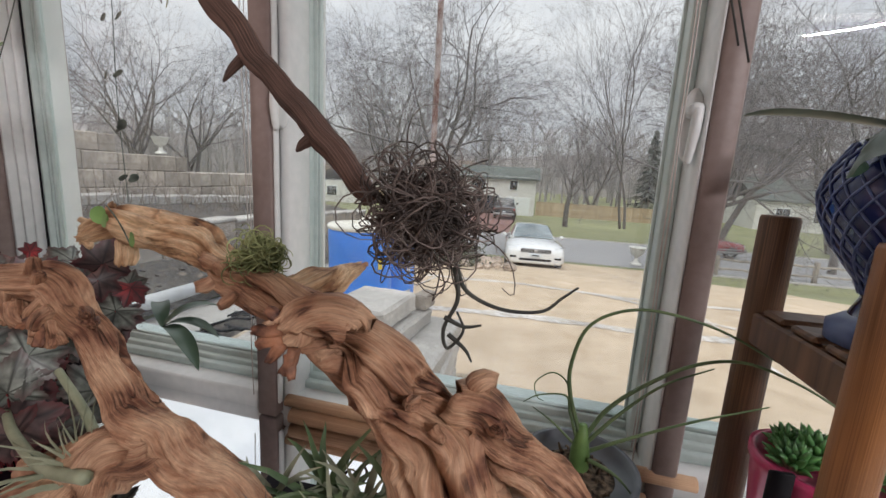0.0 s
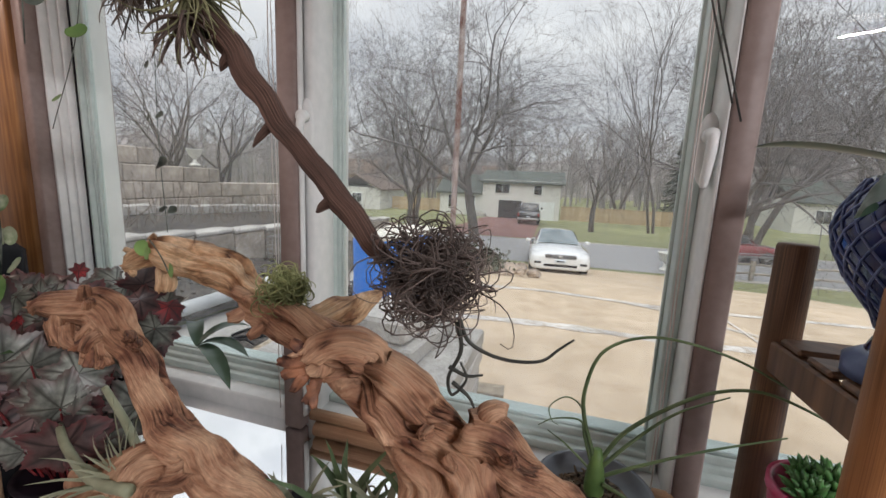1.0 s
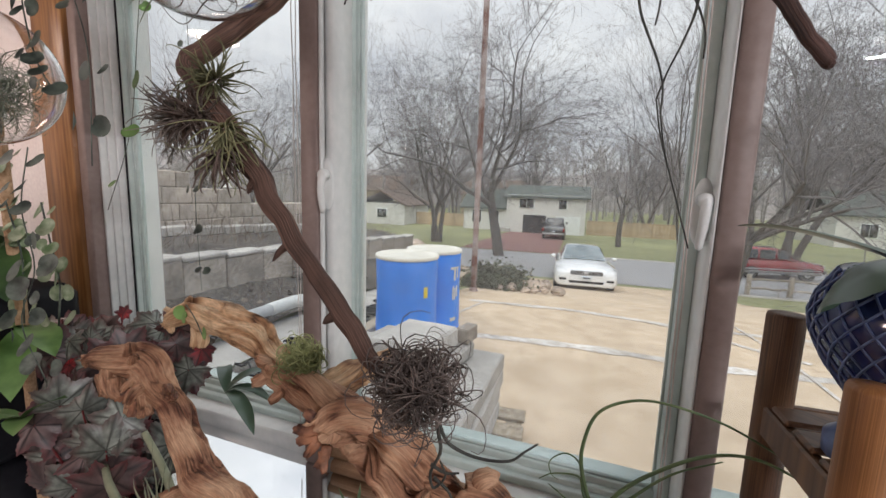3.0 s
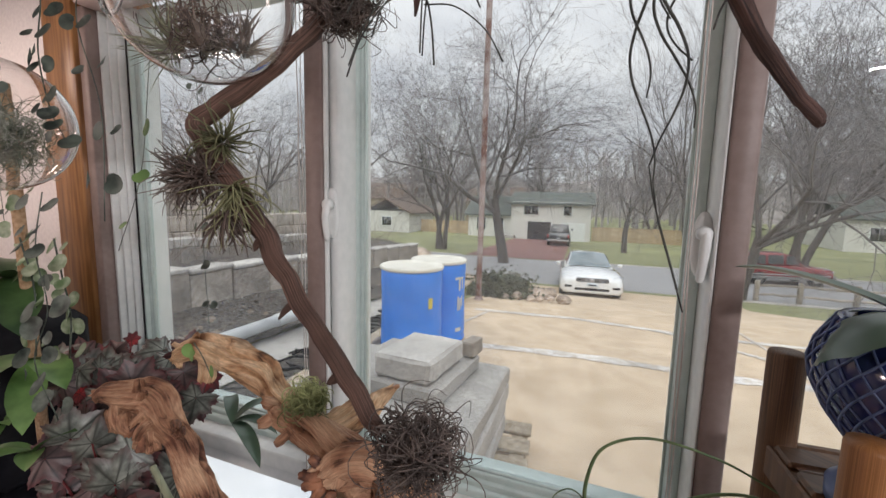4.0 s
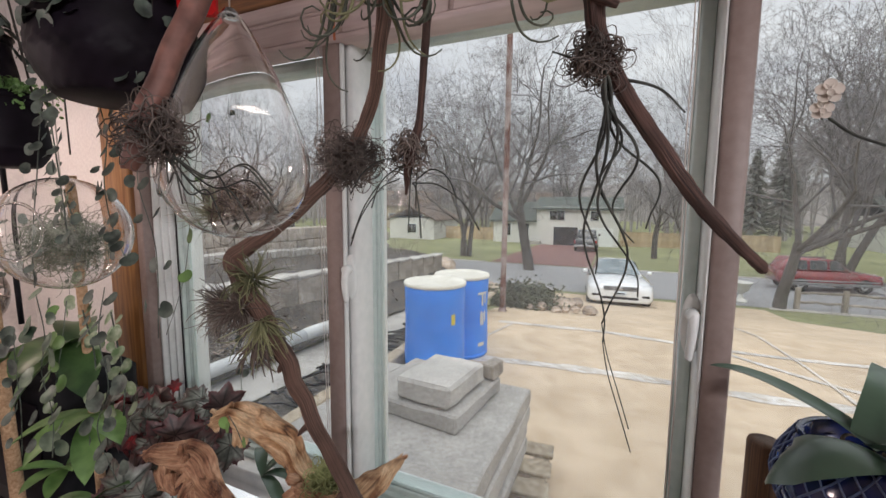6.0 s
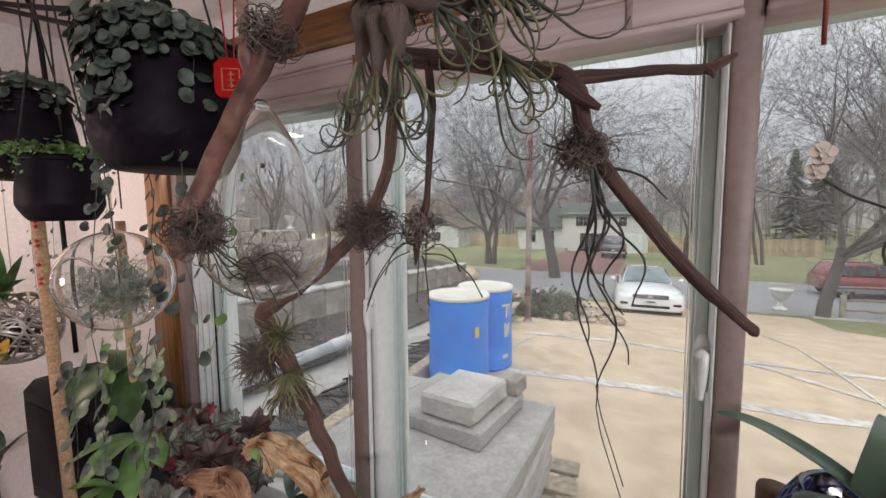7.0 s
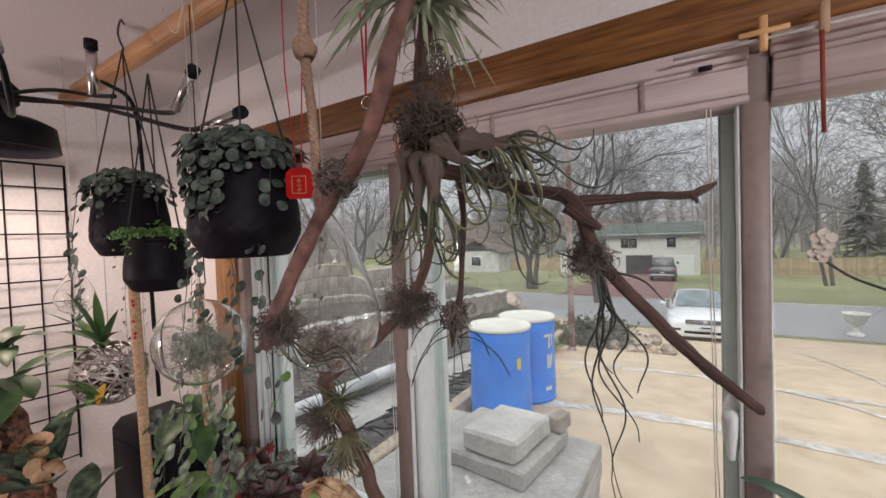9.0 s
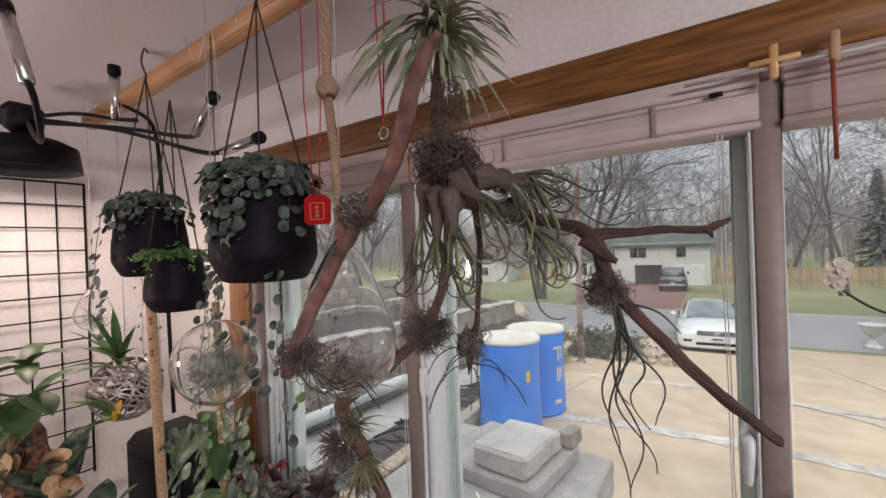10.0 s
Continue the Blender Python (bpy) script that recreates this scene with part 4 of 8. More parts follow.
blk_h = mesh_data("block", Mesh().box((-0.14, 0.004, 0.002), (0.14, 0.196, 0.196), 0.012), WALLBLOCK, False)
for c, yend in enumerate((7.6, 6.4, 4.6, 3.6)):
    y = 0.3 + (0.2 if c % 2 else 0.0)
    while y < yend:
        if not (c == 1 and 2.9 < y < 3.1):
            o = part("block", blk if y + 0.4 < yend else blk_h, None, bw)
            o.location = (-4.35 + rnd(-0.012, 0.012) - 0.015 * c, y, 1.03 + 0.2 * c - 0.012 * y)
            o.rotation_euler = (0, 0, rnd(-0.02, 0.02))
        y += 0.4


def urn(place, size, label):
    u = thing("garden_urn", place, label, "urn", "garden urns")
    part("bowl", Mesh().lathe([(0.03, 0.14), (0.05, 0.17), (0.1, 0.2), (0.13, 0.26), (0.15, 0.33), (0.17, 0.345), (0.17, 0.36), (0.14, 0.36), (0.12, 0.3), (0.02, 0.24)], 24), URN, u)
    part("foot", Mesh().lathe([(0.11, 0.0), (0.11, 0.03), (0.08, 0.045), (0.045, 0.08), (0.035, 0.14)], 24), URN, u)
    u.scale = (size,) * 3
    return u


urn((-4.37, 4.2, 1.60), 0.62, "white garden urn on a block wall")
urn((4.98, 17.0, ground_z(4.98, 17.0) + 0.01), 2.0, "white garden urn on the grass by the street")
bpip = thing("drain_pipe", (-2.3, -0.75, 0.51), "grey plastic drain pipe lying along the bed", "pipe")
part("pipe", Mesh().tube([(0, 0, 0.03), (0, 1.0, 0.03), (0, 2.4, 0.0), (0, 3.35, -0.03)], 0.055, 16), PIPE, bpip)
part("elbow", Mesh().tube(curve([(0, 3.33, -0.03), (0.02, 3.5, -0.025), (0.1, 3.6, 0.0), (0.22, 3.62, 0.02)], 5), 0.062, 16), PIPE, bpip, "white pipe elbow")

cg = thing("wire_cage", (-2.75, 3.7, 0.5), "galvanised wire cage in the garden bed", "wire cage")
wm = Mesh()
for i in range(13):
    t = i / 12
    wm.tube(line((-0.35 + 0.7 * t, 0, 0), (-0.35 + 0.7 * t, 0, 0.3), 2), 0.004, 4)
    wm.tube(line((-0.35 + 0.7 * t, 0, 0.3), (-0.35 + 0.7 * t, 0.5, 0.3), 2), 0.004, 4)
for i in range(7):
    wm.tube(line((-0.35, 0, 0.05 * i), (0.35, 0, 0.05 * i), 2), 0.004, 4)
    wm.tube(line((-0.35, 0.08 * i, 0.3), (0.35, 0.08 * i, 0.3), 2), 0.004, 4)
part("mesh", wm, WIRE, cg)

db = Mesh()
for _ in range(520):
    x, y = rnd(-4.2, -2.45), rnd(0.8, 7.3)
    z = (1.16 if x < -3.1 else 0.6) - 0.055 * y
    a = Vector((rnd(-0.5, 0.5), rnd(-0.5, 0.5), rnd(0.2, 1.4))).normalized() * rnd(0.15, 0.6 if x < -3.1 else 0.25)
    p = [(x, y, z), (x + a.x * 0.5 + rnd(-0.04, 0.04), y + a.y * 0.5 + rnd(-0.04, 0.04), z + a.z * 0.6), (x + a.x, y + a.y, z + a.z * (1.0 if random.random() < 0.5 else 0.7))]
    db.tube(p, [0.004, 0.003, 0.0015], 3, False)
for _ in range(260):
    x, y = rnd(-3.0, -2.45), rnd(0.8, 7)
    z = 0.68 - 0.055 * y + (-2.7 - x) * 0.3
    db.disc_leaf((x, y, z), unit() * 0.5 + Vector((0, 0, 1)), (1, 0, 0), rnd(0.015, 0.04), 0.4)
one("dry_stems", db, BRUSH, "tangle of dry stems and leaf litter in the beds", "dry stems", kind="stuff")
nt = Mesh()
for _ in range(90):
    y = rnd(0.5, 6)
    nt.tube(line((rnd(-1.85, -1.7), y, 0.44 - 0.03 * y), (rnd(-1.45, -1.28), y + rnd(-0.3, 0.3), 0.5 - 0.03 * y), 6, -0.02, 0.02), rnd(0.006, 0.014), 4, False)
one("black_netting", nt, BLACK, "crumpled black netting over the narrow bed", "netting", kind="stuff")
tb = thing("timber_edging", (0, 0, 0), "weathered timbers edging the narrow bed", "edging", kind="structure")
for y in np.arange(0.4, 6.0, 1.4):
    part("timber", Mesh().box((-1.36, y, 0.3), (-1.24, y + 1.36, 0.5 - 0.035 * y), 0.012), PALLET, tb, smooth=False)

# drums


def drum(x, y, turn, label, marks):
    d = thing("blue_drum", (x, y, ground_z(x, y) + 0.012), label, "drum", "blue drums")
    d.scale = (0.925, 0.925, 0.925)
    r = 0.291
    pr = [(0.27, 0.0), (0.285, 0.012), (0.287, 0.05), (r, 0.07)]
    for z in np.linspace(0.1, 0.82, 9):
        pr.append((r + 0.004 * math.sin(z * 9), z))
    pr += [(0.292, 0.845), (0.287, 0.86)]
    part("body", Mesh().lathe(pr, 48), DRUM, d)
    part("lid", Mesh().lathe([(0.3, 0.858), (0.305, 0.863), (0.305, 0.882), (0.298, 0.892), (0.27, 0.892), (0.26, 0.884), (0.1, 0.886), (0.02, 0.887)], 48), LID, d, "white lid")
    part("bottom_chime", Mesh().lathe([(0.284, 0.02), (0.296, 0.025), (0.296, 0.045), (0.286, 0.05)], 48), DRUM, d)
    for a, z0, z1, w, m in marks:
        mm = Mesh()
        k = 6
        for i in range(k + 1):
            t = radians(a + turn) + (i / k - 0.5) * w / r
            mm.add([((r + 0.006) * math.cos(t), (r + 0.006) * math.sin(t), z0), ((r + 0.006) * math.cos(t), (r + 0.006) * math.sin(t), z1)], [])
        mm.f = [(2 * i, 2 * i + 2, 2 * i + 3, 2 * i + 1) for i in range(k)]
        part("label" if m is YELLOW else "lettering", mm, m, d)
    return d


drum(-0.985, 2.79, 0, "blue plastic drum with a white lid", [(-32, 0.52, 0.62, 0.045, YELLOW)])
drum(-0.93, 3.36, 0, "blue plastic drum with white lettering and a white lid", [(-22, 0.70, 0.725, 0.13, LID), (-22, 0.58, 0.70, 0.028, LID), (-13, 0.60, 0.70, 0.02, LID), (-26, 0.37, 0.52, 0.02, LID), (-20, 0.37, 0.50, 0.022, LID), (-14, 0.4, 0.52, 0.02, LID), (-24, 0.14, 0.18, 0.09, LID)])

# slab stack on a pallet
ROT = pose(0, 0, 0, 0, 0, -14)


def slab(name, c, size, z0, material, label, group="", bev=0.012, turn=-14):
    o = one(name, Mesh().box((-size[0] / 2, -size[1] / 2, 0), (size[0] / 2, size[1] / 2, size[2]), bev), material, label, "concrete slab", group, smooth=False)
    bm = bmesh.new()
    bm.from_mesh(o.data)
    bmesh.ops.subdivide_edges(bm, edges=bm.edges[:], cuts=4, use_grid_fill=True)
    for v in bm.verts:
        q = noise.noise_vector(v.co * 9 + Vector(c).to_3d() * 3) * 0.008 + noise.noise_vector(v.co * 30) * 0.003
        v.co += q * (1.0 if abs(v.co.x) > size[0] * 0.46 or abs(v.co.y) > size[1] * 0.46 else 0.3)
    bm.to_mesh(o.data)
    bm.free()
    o.location = (c[0], c[1], z0)
    o.rotation_euler = (0, 0, radians(turn))
    return o


pal = thing("pallet", (-0.34, 1.2, 0.335), "weathered wooden pallet under stacked slabs", "pallet")
pal.rotation_euler = (0, 0, radians(3))
for i in range(6):
    part("board", Mesh().box((-0.5, -0.5 + 0.165 * i, 0.095), (0.58, -0.385 + 0.165 * i, 0.115), 0.004), PALLET, pal, smooth=False)
for x in (-0.48, -0.02, 0.48):
    part("bearer", Mesh().box((x, -0.5, 0.0), (x + 0.08, 0.44, 0.095), 0.004), PALLET, pal, smooth=False)
z = 0.452
for i in range(4):
    slab("concrete_slab", (-0.375 + rnd(-0.015, 0.015), 1.1 + rnd(-0.015, 0.015)), (0.9, 0.94, 0.088), z, GREYCONC, "large smooth grey concrete slab in a stack", "slabs", 0.008, -1.5 + rnd(-1.2, 1.2))
    z += 0.0885
slab("concrete_slab", (-0.35, 1.26), (0.54, 0.5, 0.08), z, GREYCONC, "rough grey concrete slab in a stack", "slabs", 0.01, -8)
z += 0.0855
slab("concrete_slab", (-0.274, 1.2), (0.285, 0.36, 0.1), z, GREYCONC, "thick rough grey concrete slab on top of the stack", "slabs", 0.014, -9)
slab("small_block", (-0.088, 1.45), (0.07, 0.12, 0.075), z, WALLBLOCK, "small dark block on the slab stack", "", 0.006)
for i in range(4):
    for j in range(3):
        o = part("paving_block", Mesh().box((-0.1, -0.15, 0), (0.1, 0.15, 0.095), 0.008), YELLOWBLOCK if (i + j) % 3 == 0 else TANBLOCK, None, smooth=False)
        tagged(o, "yellow and tan paving block in a loose stack", "paving block", "paving blocks")
        o.location = (-1.08 + 0.21 * (j % 3) + rnd(-0.01, 0.01), 1.62 + 0.31 * (i % 2) + 0.06 * (i // 2) + rnd(-0.02, 0.02), 0.335 + 0.096 * (i // 2))
        o.rotation_euler = (0, 0, radians(-10))

# pole, shrub, stones, boulders
pl = thing("steel_pole", (-1.1, 5.88, ground_z(-1.1, 5.88) - 0.02), "tall steel pole with flaking white and rust paint", "pole")
part("shaft", Mesh().tube(line((0, 0, 0), (0.03, 0, 7.5), 20), 0.045, 14), RUSTPOLE, pl)
part("collar", Mesh().lathe([(0.075, 0.0), (0.075, 0.05), (0.06, 0.06), (0.05, 0.1)], 14), RUSTPOLE, pl)
st = thing("stone_pile", (-1.65, 4.9, 0.1), "stack of grey brown stones behind the drums", "stone stack")
for i in range(14):
    part("stone", Mesh().box((-0.2, -0.14, 0), (0.2, 0.14, 0.16), 0.03, pose(0.2 * (i % 2) - 0.05 + rnd(-0.03, 0.03), 0.32 * ((i // 2) % 2) + rnd(-0.03, 0.03), 0.165 * (i // 4), 0, 0, rnd(-9, 9))), WALLBLOCK, st, smooth=False)


def boulder(x, y, z, r, seed):
    mm, n = Mesh(), 10
    pr = [(max(0.02, math.sin(t)) * r, -math.cos(t) * r * 0.7) for t in np.linspace(0.1, math.pi - 0.1, 8)]
    mm.lathe(pr, n)
    mm.v = [tuple(Vector(p) * (1 + 0.35 * noise.noise(Vector(p) * 2.2 / r + Vector((seed, 0, 0))))) for p in mm.v]
    o = one("boulder", mm, BOULDER, "tan landscape boulder in a pile of rocks", "boulder", "boulders", smooth=False)
    o.location = (x, y, z)
    return o


for i in range(34):
    x, y = rnd(-5.8, -2.6), rnd(7.5, 11.5)
    boulder(x, y, ground_z(x, y) + rnd(0.05, 0.3), rnd(0.1, 0.32), i * 3.1)
boulder(-3.6, 9.4, ground_z(-3.6, 9.4) + 0.5, 0.36, 77)

sb = thing("shrub", (-0.95, 7.3, ground_z(-0.95, 7.3)), "low tangled brown green shrub by the drive", "shrub")
tw, lf = Mesh(), Mesh()
for _ in range(700):
    d = Vector((rnd(-1, 1), rnd(-1, 1), rnd(0.15, 0.9))).normalized()
    q = Vector((rnd(-0.4, 0.3), rnd(-0.6, 0.6), 0.0))
    e = q + d * rnd(0.2, 0.52)
    tw.tube([q, (q + e) / 2 + unit() * 0.06, e], [0.006, 0.004, 0.002], 3, False)
    for _ in range(6):
        lf.disc_leaf(e + unit() * 0.09, unit(), (0, 0, 1), rnd(0.012, 0.035), 0.3, 0.1, 5)
part("branches", tw, BRUSH, sb)
part("leaves", lf, SHRUBLEAF, sb)
for i in range(6):
    boulder(-0.75 + 0.32 * i * 0.6 + rnd(-0.05, 0.05), 6.55 + rnd(-0.1, 0.2), ground_z(0, 6.6) + 0.06, rnd(0.07, 0.14), 100 + i)
for i in range(5):
    boulder(-0.3 + rnd(-0.1, 0.25), 7.4 + 0.25 * i, ground_z(0, 7.4 + 0.25 * i) + 0.1, rnd(0.12, 0.2), 140 + i)

# ---- vehicles ----


def loft(mm, rows, n=None):
    """Joins rings of equal length."""
    k = len(rows[0])
    base = len(mm.v)
    mm.add([p for r in rows for p in r], [])
    mm.f += [(base + i * k + j, base + i * k + (j + 1) % k, base + (i + 1) * k + (j + 1) % k, base + (i + 1) * k + j) for i in range(len(rows) - 1) for j in range(k)]
    mm.f += [tuple(base + j for j in range(k - 1, -1, -1)), tuple(base + (len(rows) - 1) * k + j for j in range(k))]
    return mm


def section(y, w, z0, z1, crown, tuck=0.08):
    """A ring across the car: flat floor, sides with a shoulder, a crowned top."""
    a = []
    for sx in (1, -1):
        side = [(w - tuck, z0), (w, z0 + 0.18 * (z1 - z0)), (w, z0 + 0.6 * (z1 - z0)), (w * 0.95, z0 + 0.88 * (z1 - z0)), (w * 0.75, z1 - 0.02), (w * 0.35, z1 + crown * 0.8)]
        side = side if sx == 1 else side[::-1]
        a += [(sx * x, y, z) for x, z in side]
    return a


def wheel(car, x, y, r, w=0.21):
    s = 1 if x > 0 else -1
    t = part("wheel", Mesh().lathe([(r * 0.62, -w / 2), (r * 0.93, -w / 2), (r, -w / 2 + 0.03), (r, w / 2 - 0.03), (r * 0.93, w / 2), (r * 0.62, w / 2)], 28, pose(x - s * w / 2, y, r, 0, 90, 0)), RUBBER, car)
    part("rim", Mesh().lathe([(0.03, 0.0), (r * 0.3, 0.01), (r * 0.6, -0.005), (r * 0.64, 0.012), (r * 0.64, -0.03)], 20, pose(x - s * 0.004, y, r, 0, 90 * s, 0)), ALLOY, t)


def sedan(place, turn):
    c = thing("sedan_car", place, "white four-door sedan parked at the foot of the drive", "car", "parked vehicles")
    c.rotation_euler = (radians(-4.2), 0, radians(turn))
    c.scale = (1.06, 1.06, 0.97)
    b = Mesh()
    prof = [(-2.42, 0.7, 0.26, 0.62, 0.02), (-2.4, 0.8, 0.22, 0.7, 0.03), (-2.24, 0.89, 0.2, 0.79, 0.03), (-1.8, 0.92, 0.2, 0.88, 0.04), (-1.2, 0.925, 0.22, 0.95, 0.04), (-0.8, 0.925, 0.22, 0.96, 0.02), (0.2, 0.925, 0.22, 0.97, 0.0), (1.3, 0.92, 0.22, 1.0, 0.02), (2.0, 0.88, 0.26, 1.02, 0.03), (2.35, 0.8, 0.34, 0.98, 0.02), (2.42, 0.7, 0.45, 0.8, 0.0)]
    part("body", loft(b, [section(*p) for p in prof]), WHITEPAINT, c)
    cab = Mesh()
    cp = [(-0.95, 0.74, 0.93, 0.99), (-0.35, 0.7, 0.93, 1.3), (0.1, 0.66, 0.93, 1.45), (0.7, 0.65, 0.93, 1.47), (1.2, 0.67, 0.95, 1.38), (1.75, 0.72, 0.97, 1.08)]
    loft(cab, [[(w, y, z0), (w * 0.97, y, z0 + 0.5 * (z1 - z0)), (w * 0.84, y, z1 - 0.03), (w * 0.5, y, z1), (-w * 0.5, y, z1), (-w * 0.84, y, z1 - 0.03), (-w * 0.97, y, z0 + 0.5 * (z1 - z0)), (-w, y, z0)] for y, w, z0, z1 in cp])
    part("cabin", cab, WHITEPAINT, c)
    ws = Mesh().add([(-0.67, -1.0, 1.0), (0.67, -1.0, 1.0), (0.53, -0.05, 1.44), (-0.53, -0.05, 1.44), (0, -1.06, 1.0), (0, -0.09, 1.47)], [(0, 4, 5, 3), (4, 1, 2, 5)])
    part("windshield", ws, mat("windshield_glass", (0.1, 0.14, 0.16), (0.25, 0.31, 0.34), 2, 0.06, 0, spec=0.9), c, "grey green windshield")
    for s in (-1, 1):
        part("side_window", Mesh().add([(s * 0.725, -0.6, 1.0), (s * 0.7, 1.2, 1.02), (s * 0.6, 0.8, 1.38), (s * 0.62, 0.0, 1.36)], [(0, 1, 2, 3)]), DARKGLASS, c)
        part("mirror", Mesh().box((min(s * 0.9, s * 1.06), -0.72, 0.97), (max(s * 0.9, s * 1.06), -0.6, 1.1), 0.04), WHITEPAINT, c)
        hl = Mesh().add([(s * 0.48, -2.43, 0.6), (s * 0.85, -2.3, 0.62), (s * 0.93, -2.02, 0.8), (s * 0.6, -2.36, 0.75)], [(0, 1, 2, 3)])
        hl.add([(p[0], p[1] + 0.1, p[2]) for p in hl.v], [])
        hl.f += [(0, 4, 5, 1), (1, 5, 6, 2), (2, 6, 7, 3), (3, 7, 4, 0)]
        part("headlight", hl, LAMPGLASS, c)
        part("fog_lamp", Mesh().box((min(s * 0.56, s * 0.78), -2.44, 0.38), (max(s * 0.56, s * 0.78), -2.3, 0.47), 0.03), BLACK, c)
        for y in (-1.42, 1.38):
            wheel(c, s * 0.92, y, 0.33)
    part("grille", Mesh().box((-0.46, -2.445, 0.58), (0.46, -2.35, 0.72), 0.03), BLACK, c)
    for z in (0.6, 0.635, 0.67, 0.705):
        part("grille_bar", Mesh().box((-0.45, -2.455, z), (0.45, -2.44, z + 0.014), 0.004), ALLOY, c)
    part("badge", Mesh().box((-0.06, -2.465, 0.6), (0.06, -2.456, 0.7), 0.01), ALLOY, c)
    part("air_intake", Mesh().box((-0.5, -2.44, 0.3), (0.5, -2.33, 0.4), 0.03), BLACK, c)
    part("number_plate", Mesh().box((-0.16, -2.47, 0.44), (0.16, -2.44, 0.56), 0.006), PLATE, c)
    part("plate_bar", Mesh().box((-0.11, -2.474, 0.48), (0.11, -2.4705, 0.52)), BLACK, c)
    return c


sedan((0.74, 15.5, -1.585), 3.0)


def suv(place, turn):
    c = thing("sport_utility_car", place, "red sport utility car with grey lower panels on the street", "car", "parked vehicles")
    c.rotation_euler = (0, 0, radians(turn))
    c.scale = (0.82, 0.82, 0.84)
    prof = [(-2.2, 0.7, 0.45, 0.78, 0.0), (-2.1, 0.82, 0.36, 0.92, 0.02), (-1.1, 0.88, 0.34, 1.02, 0.03), (-0.6, 0.89, 0.34, 1.06, 0.0), (1.9, 0.88, 0.36, 1.06, 0.0), (2.1, 0.82, 0.42, 1.04, 0.0)]
    part("body", loft(Mesh(), [section(*p) for p in prof]), REDPAINT, c)
    cp = [(-0.85, 0.76, 1.04, 1.08), (-0.2, 0.72, 1.04, 1.58), (0.2, 0.7, 1.04, 1.66), (1.7, 0.7, 1.04, 1.66), (2.08, 0.74, 1.03, 1.1)]
    part("cabin", loft(Mesh(), [[(w, y, a), (w * 0.97, y, a + 0.5 * (b - a)), (w * 0.88, y, b - 0.04), (w * 0.5, y, b), (-w * 0.5, y, b), (-w * 0.88, y, b - 0.04), (-w * 0.97, y, a + 0.5 * (b - a)), (-w, y, a)] for y, w, a, b in cp]), REDPAINT, c)
    for s in (-1, 1):
        part("lower_panel", Mesh().box((min(s * 0.885, s * 0.91), -2.0, 0.36), (max(s * 0.885, s * 0.91), 2.0, 0.5), 0.01), GREYPAINT, c)
        part("side_trim", Mesh().box((min(s * 0.885, s * 0.915), -1.95, 0.56), (max(s * 0.885, s * 0.915), 2.05, 0.62), 0.01), ALLOY, c, "bright side strip")
        for a, b, ta in ((-0.55, 0.1, 0.3), (0.2, 0.95, 0.0), (1.05, 1.85, 0.0)):
            part("side_window", Mesh().add([(s * 0.775, a, 1.1), (s * 0.775, b, 1.1), (s * 0.69, b - (0.15 if b > 1.5 else 0), 1.56), (s * 0.69, a + ta, 1.56)], [(0, 1, 2, 3)]), DARKGLASS, c)
        part("roof_rail", Mesh().tube(line((s * 0.55, 0.2, 1.71), (s * 0.55, 1.7, 1.71), 3), 0.02, 6), BLACK, c)
        for y in (-1.35, 1.35):
            wheel(c, s * 0.9, y, 0.36)
        part("headlight", Mesh().box((min(s * 0.45, s * 0.75), -2.2, 0.72), (max(s * 0.45, s * 0.75), -2.1, 0.86), 0.02), LAMPGLASS, c)
    part("windshield", Mesh().add([(-0.68, -0.82, 1.1), (0.68, -0.82, 1.1), (0.6, -0.2, 1.56), (-0.6, -0.2, 1.56)], [(0, 1, 2, 3)]), DARKGLASS, c)
    part("bumper", Mesh().box((-0.85, -2.28, 0.42), (0.85, -2.1, 0.62), 0.05), GREYPAINT, c)
    return c


suv((8.8, 21.2, ground_z(0, 21.2)), 100)


def truck(place):
    c = thing("pickup_truck", place, "dark pickup truck parked before a garage", "truck", "parked vehicles")
    prof = [(-2.7, 0.85, 0.5, 1.1, 0.0), (-2.6, 0.92, 0.45, 1.14, 0.0), (1.2, 0.94, 0.45, 1.16, 0.02), (2.5, 0.88, 0.5, 1.1, 0.02), (2.65, 0.8, 0.55, 1.0, 0.0)]
    part("body", loft(Mesh(), [section(*p) for p in prof]), DARKPAINT, c)
    part("cabin", loft(Mesh(), [[(w, y, 1.1), (w * 0.85, y, b), (-w * 0.85, y, b), (-w, y, 1.1)] for y, w, b in ((-0.9, 0.86, 1.2), (-0.6, 0.84, 1.78), (0.7, 0.84, 1.8), (1.3, 0.86, 1.2))]), DARKPAINT, c)
    part("rear_window", Mesh().add([(-0.62, -0.83, 1.3), (0.62, -0.83, 1.3), (0.58, -0.67, 1.7), (-0.58, -0.67, 1.7)], [(0, 1, 2, 3)]), DARKGLASS, c)
    part("bumper", Mesh().box((-0.9, -2.82, 0.5), (0.9, -2.68, 0.66), 0.03), ALLOY, c)
    for s in (-1, 1):
        part("tail_light", Mesh().box((min(s * 0.78, s * 0.91), -2.73, 0.8), (max(s * 0.78, s * 0.91), -2.66, 1.06), 0.02), REDLAMP, c)
        part("mirror", Mesh().box((min(s * 0.92, s * 1.1), 0.75, 1.2), (max(s * 0.92, s * 1.1), 0.85, 1.42), 0.03), DARKPAINT, c)
        for y in (-1.7, 1.7):
            wheel(c, s * 0.93, y, 0.4)
    part("plate_bar", Mesh().box((-0.15, -2.73, 0.72), (0.15, -2.705, 0.82)), PLATE, c)
    return c


truck((-1.3, 38.2, ground_z(-1.3, 38.2) + 0.02))

# ---- buildings across the street ----


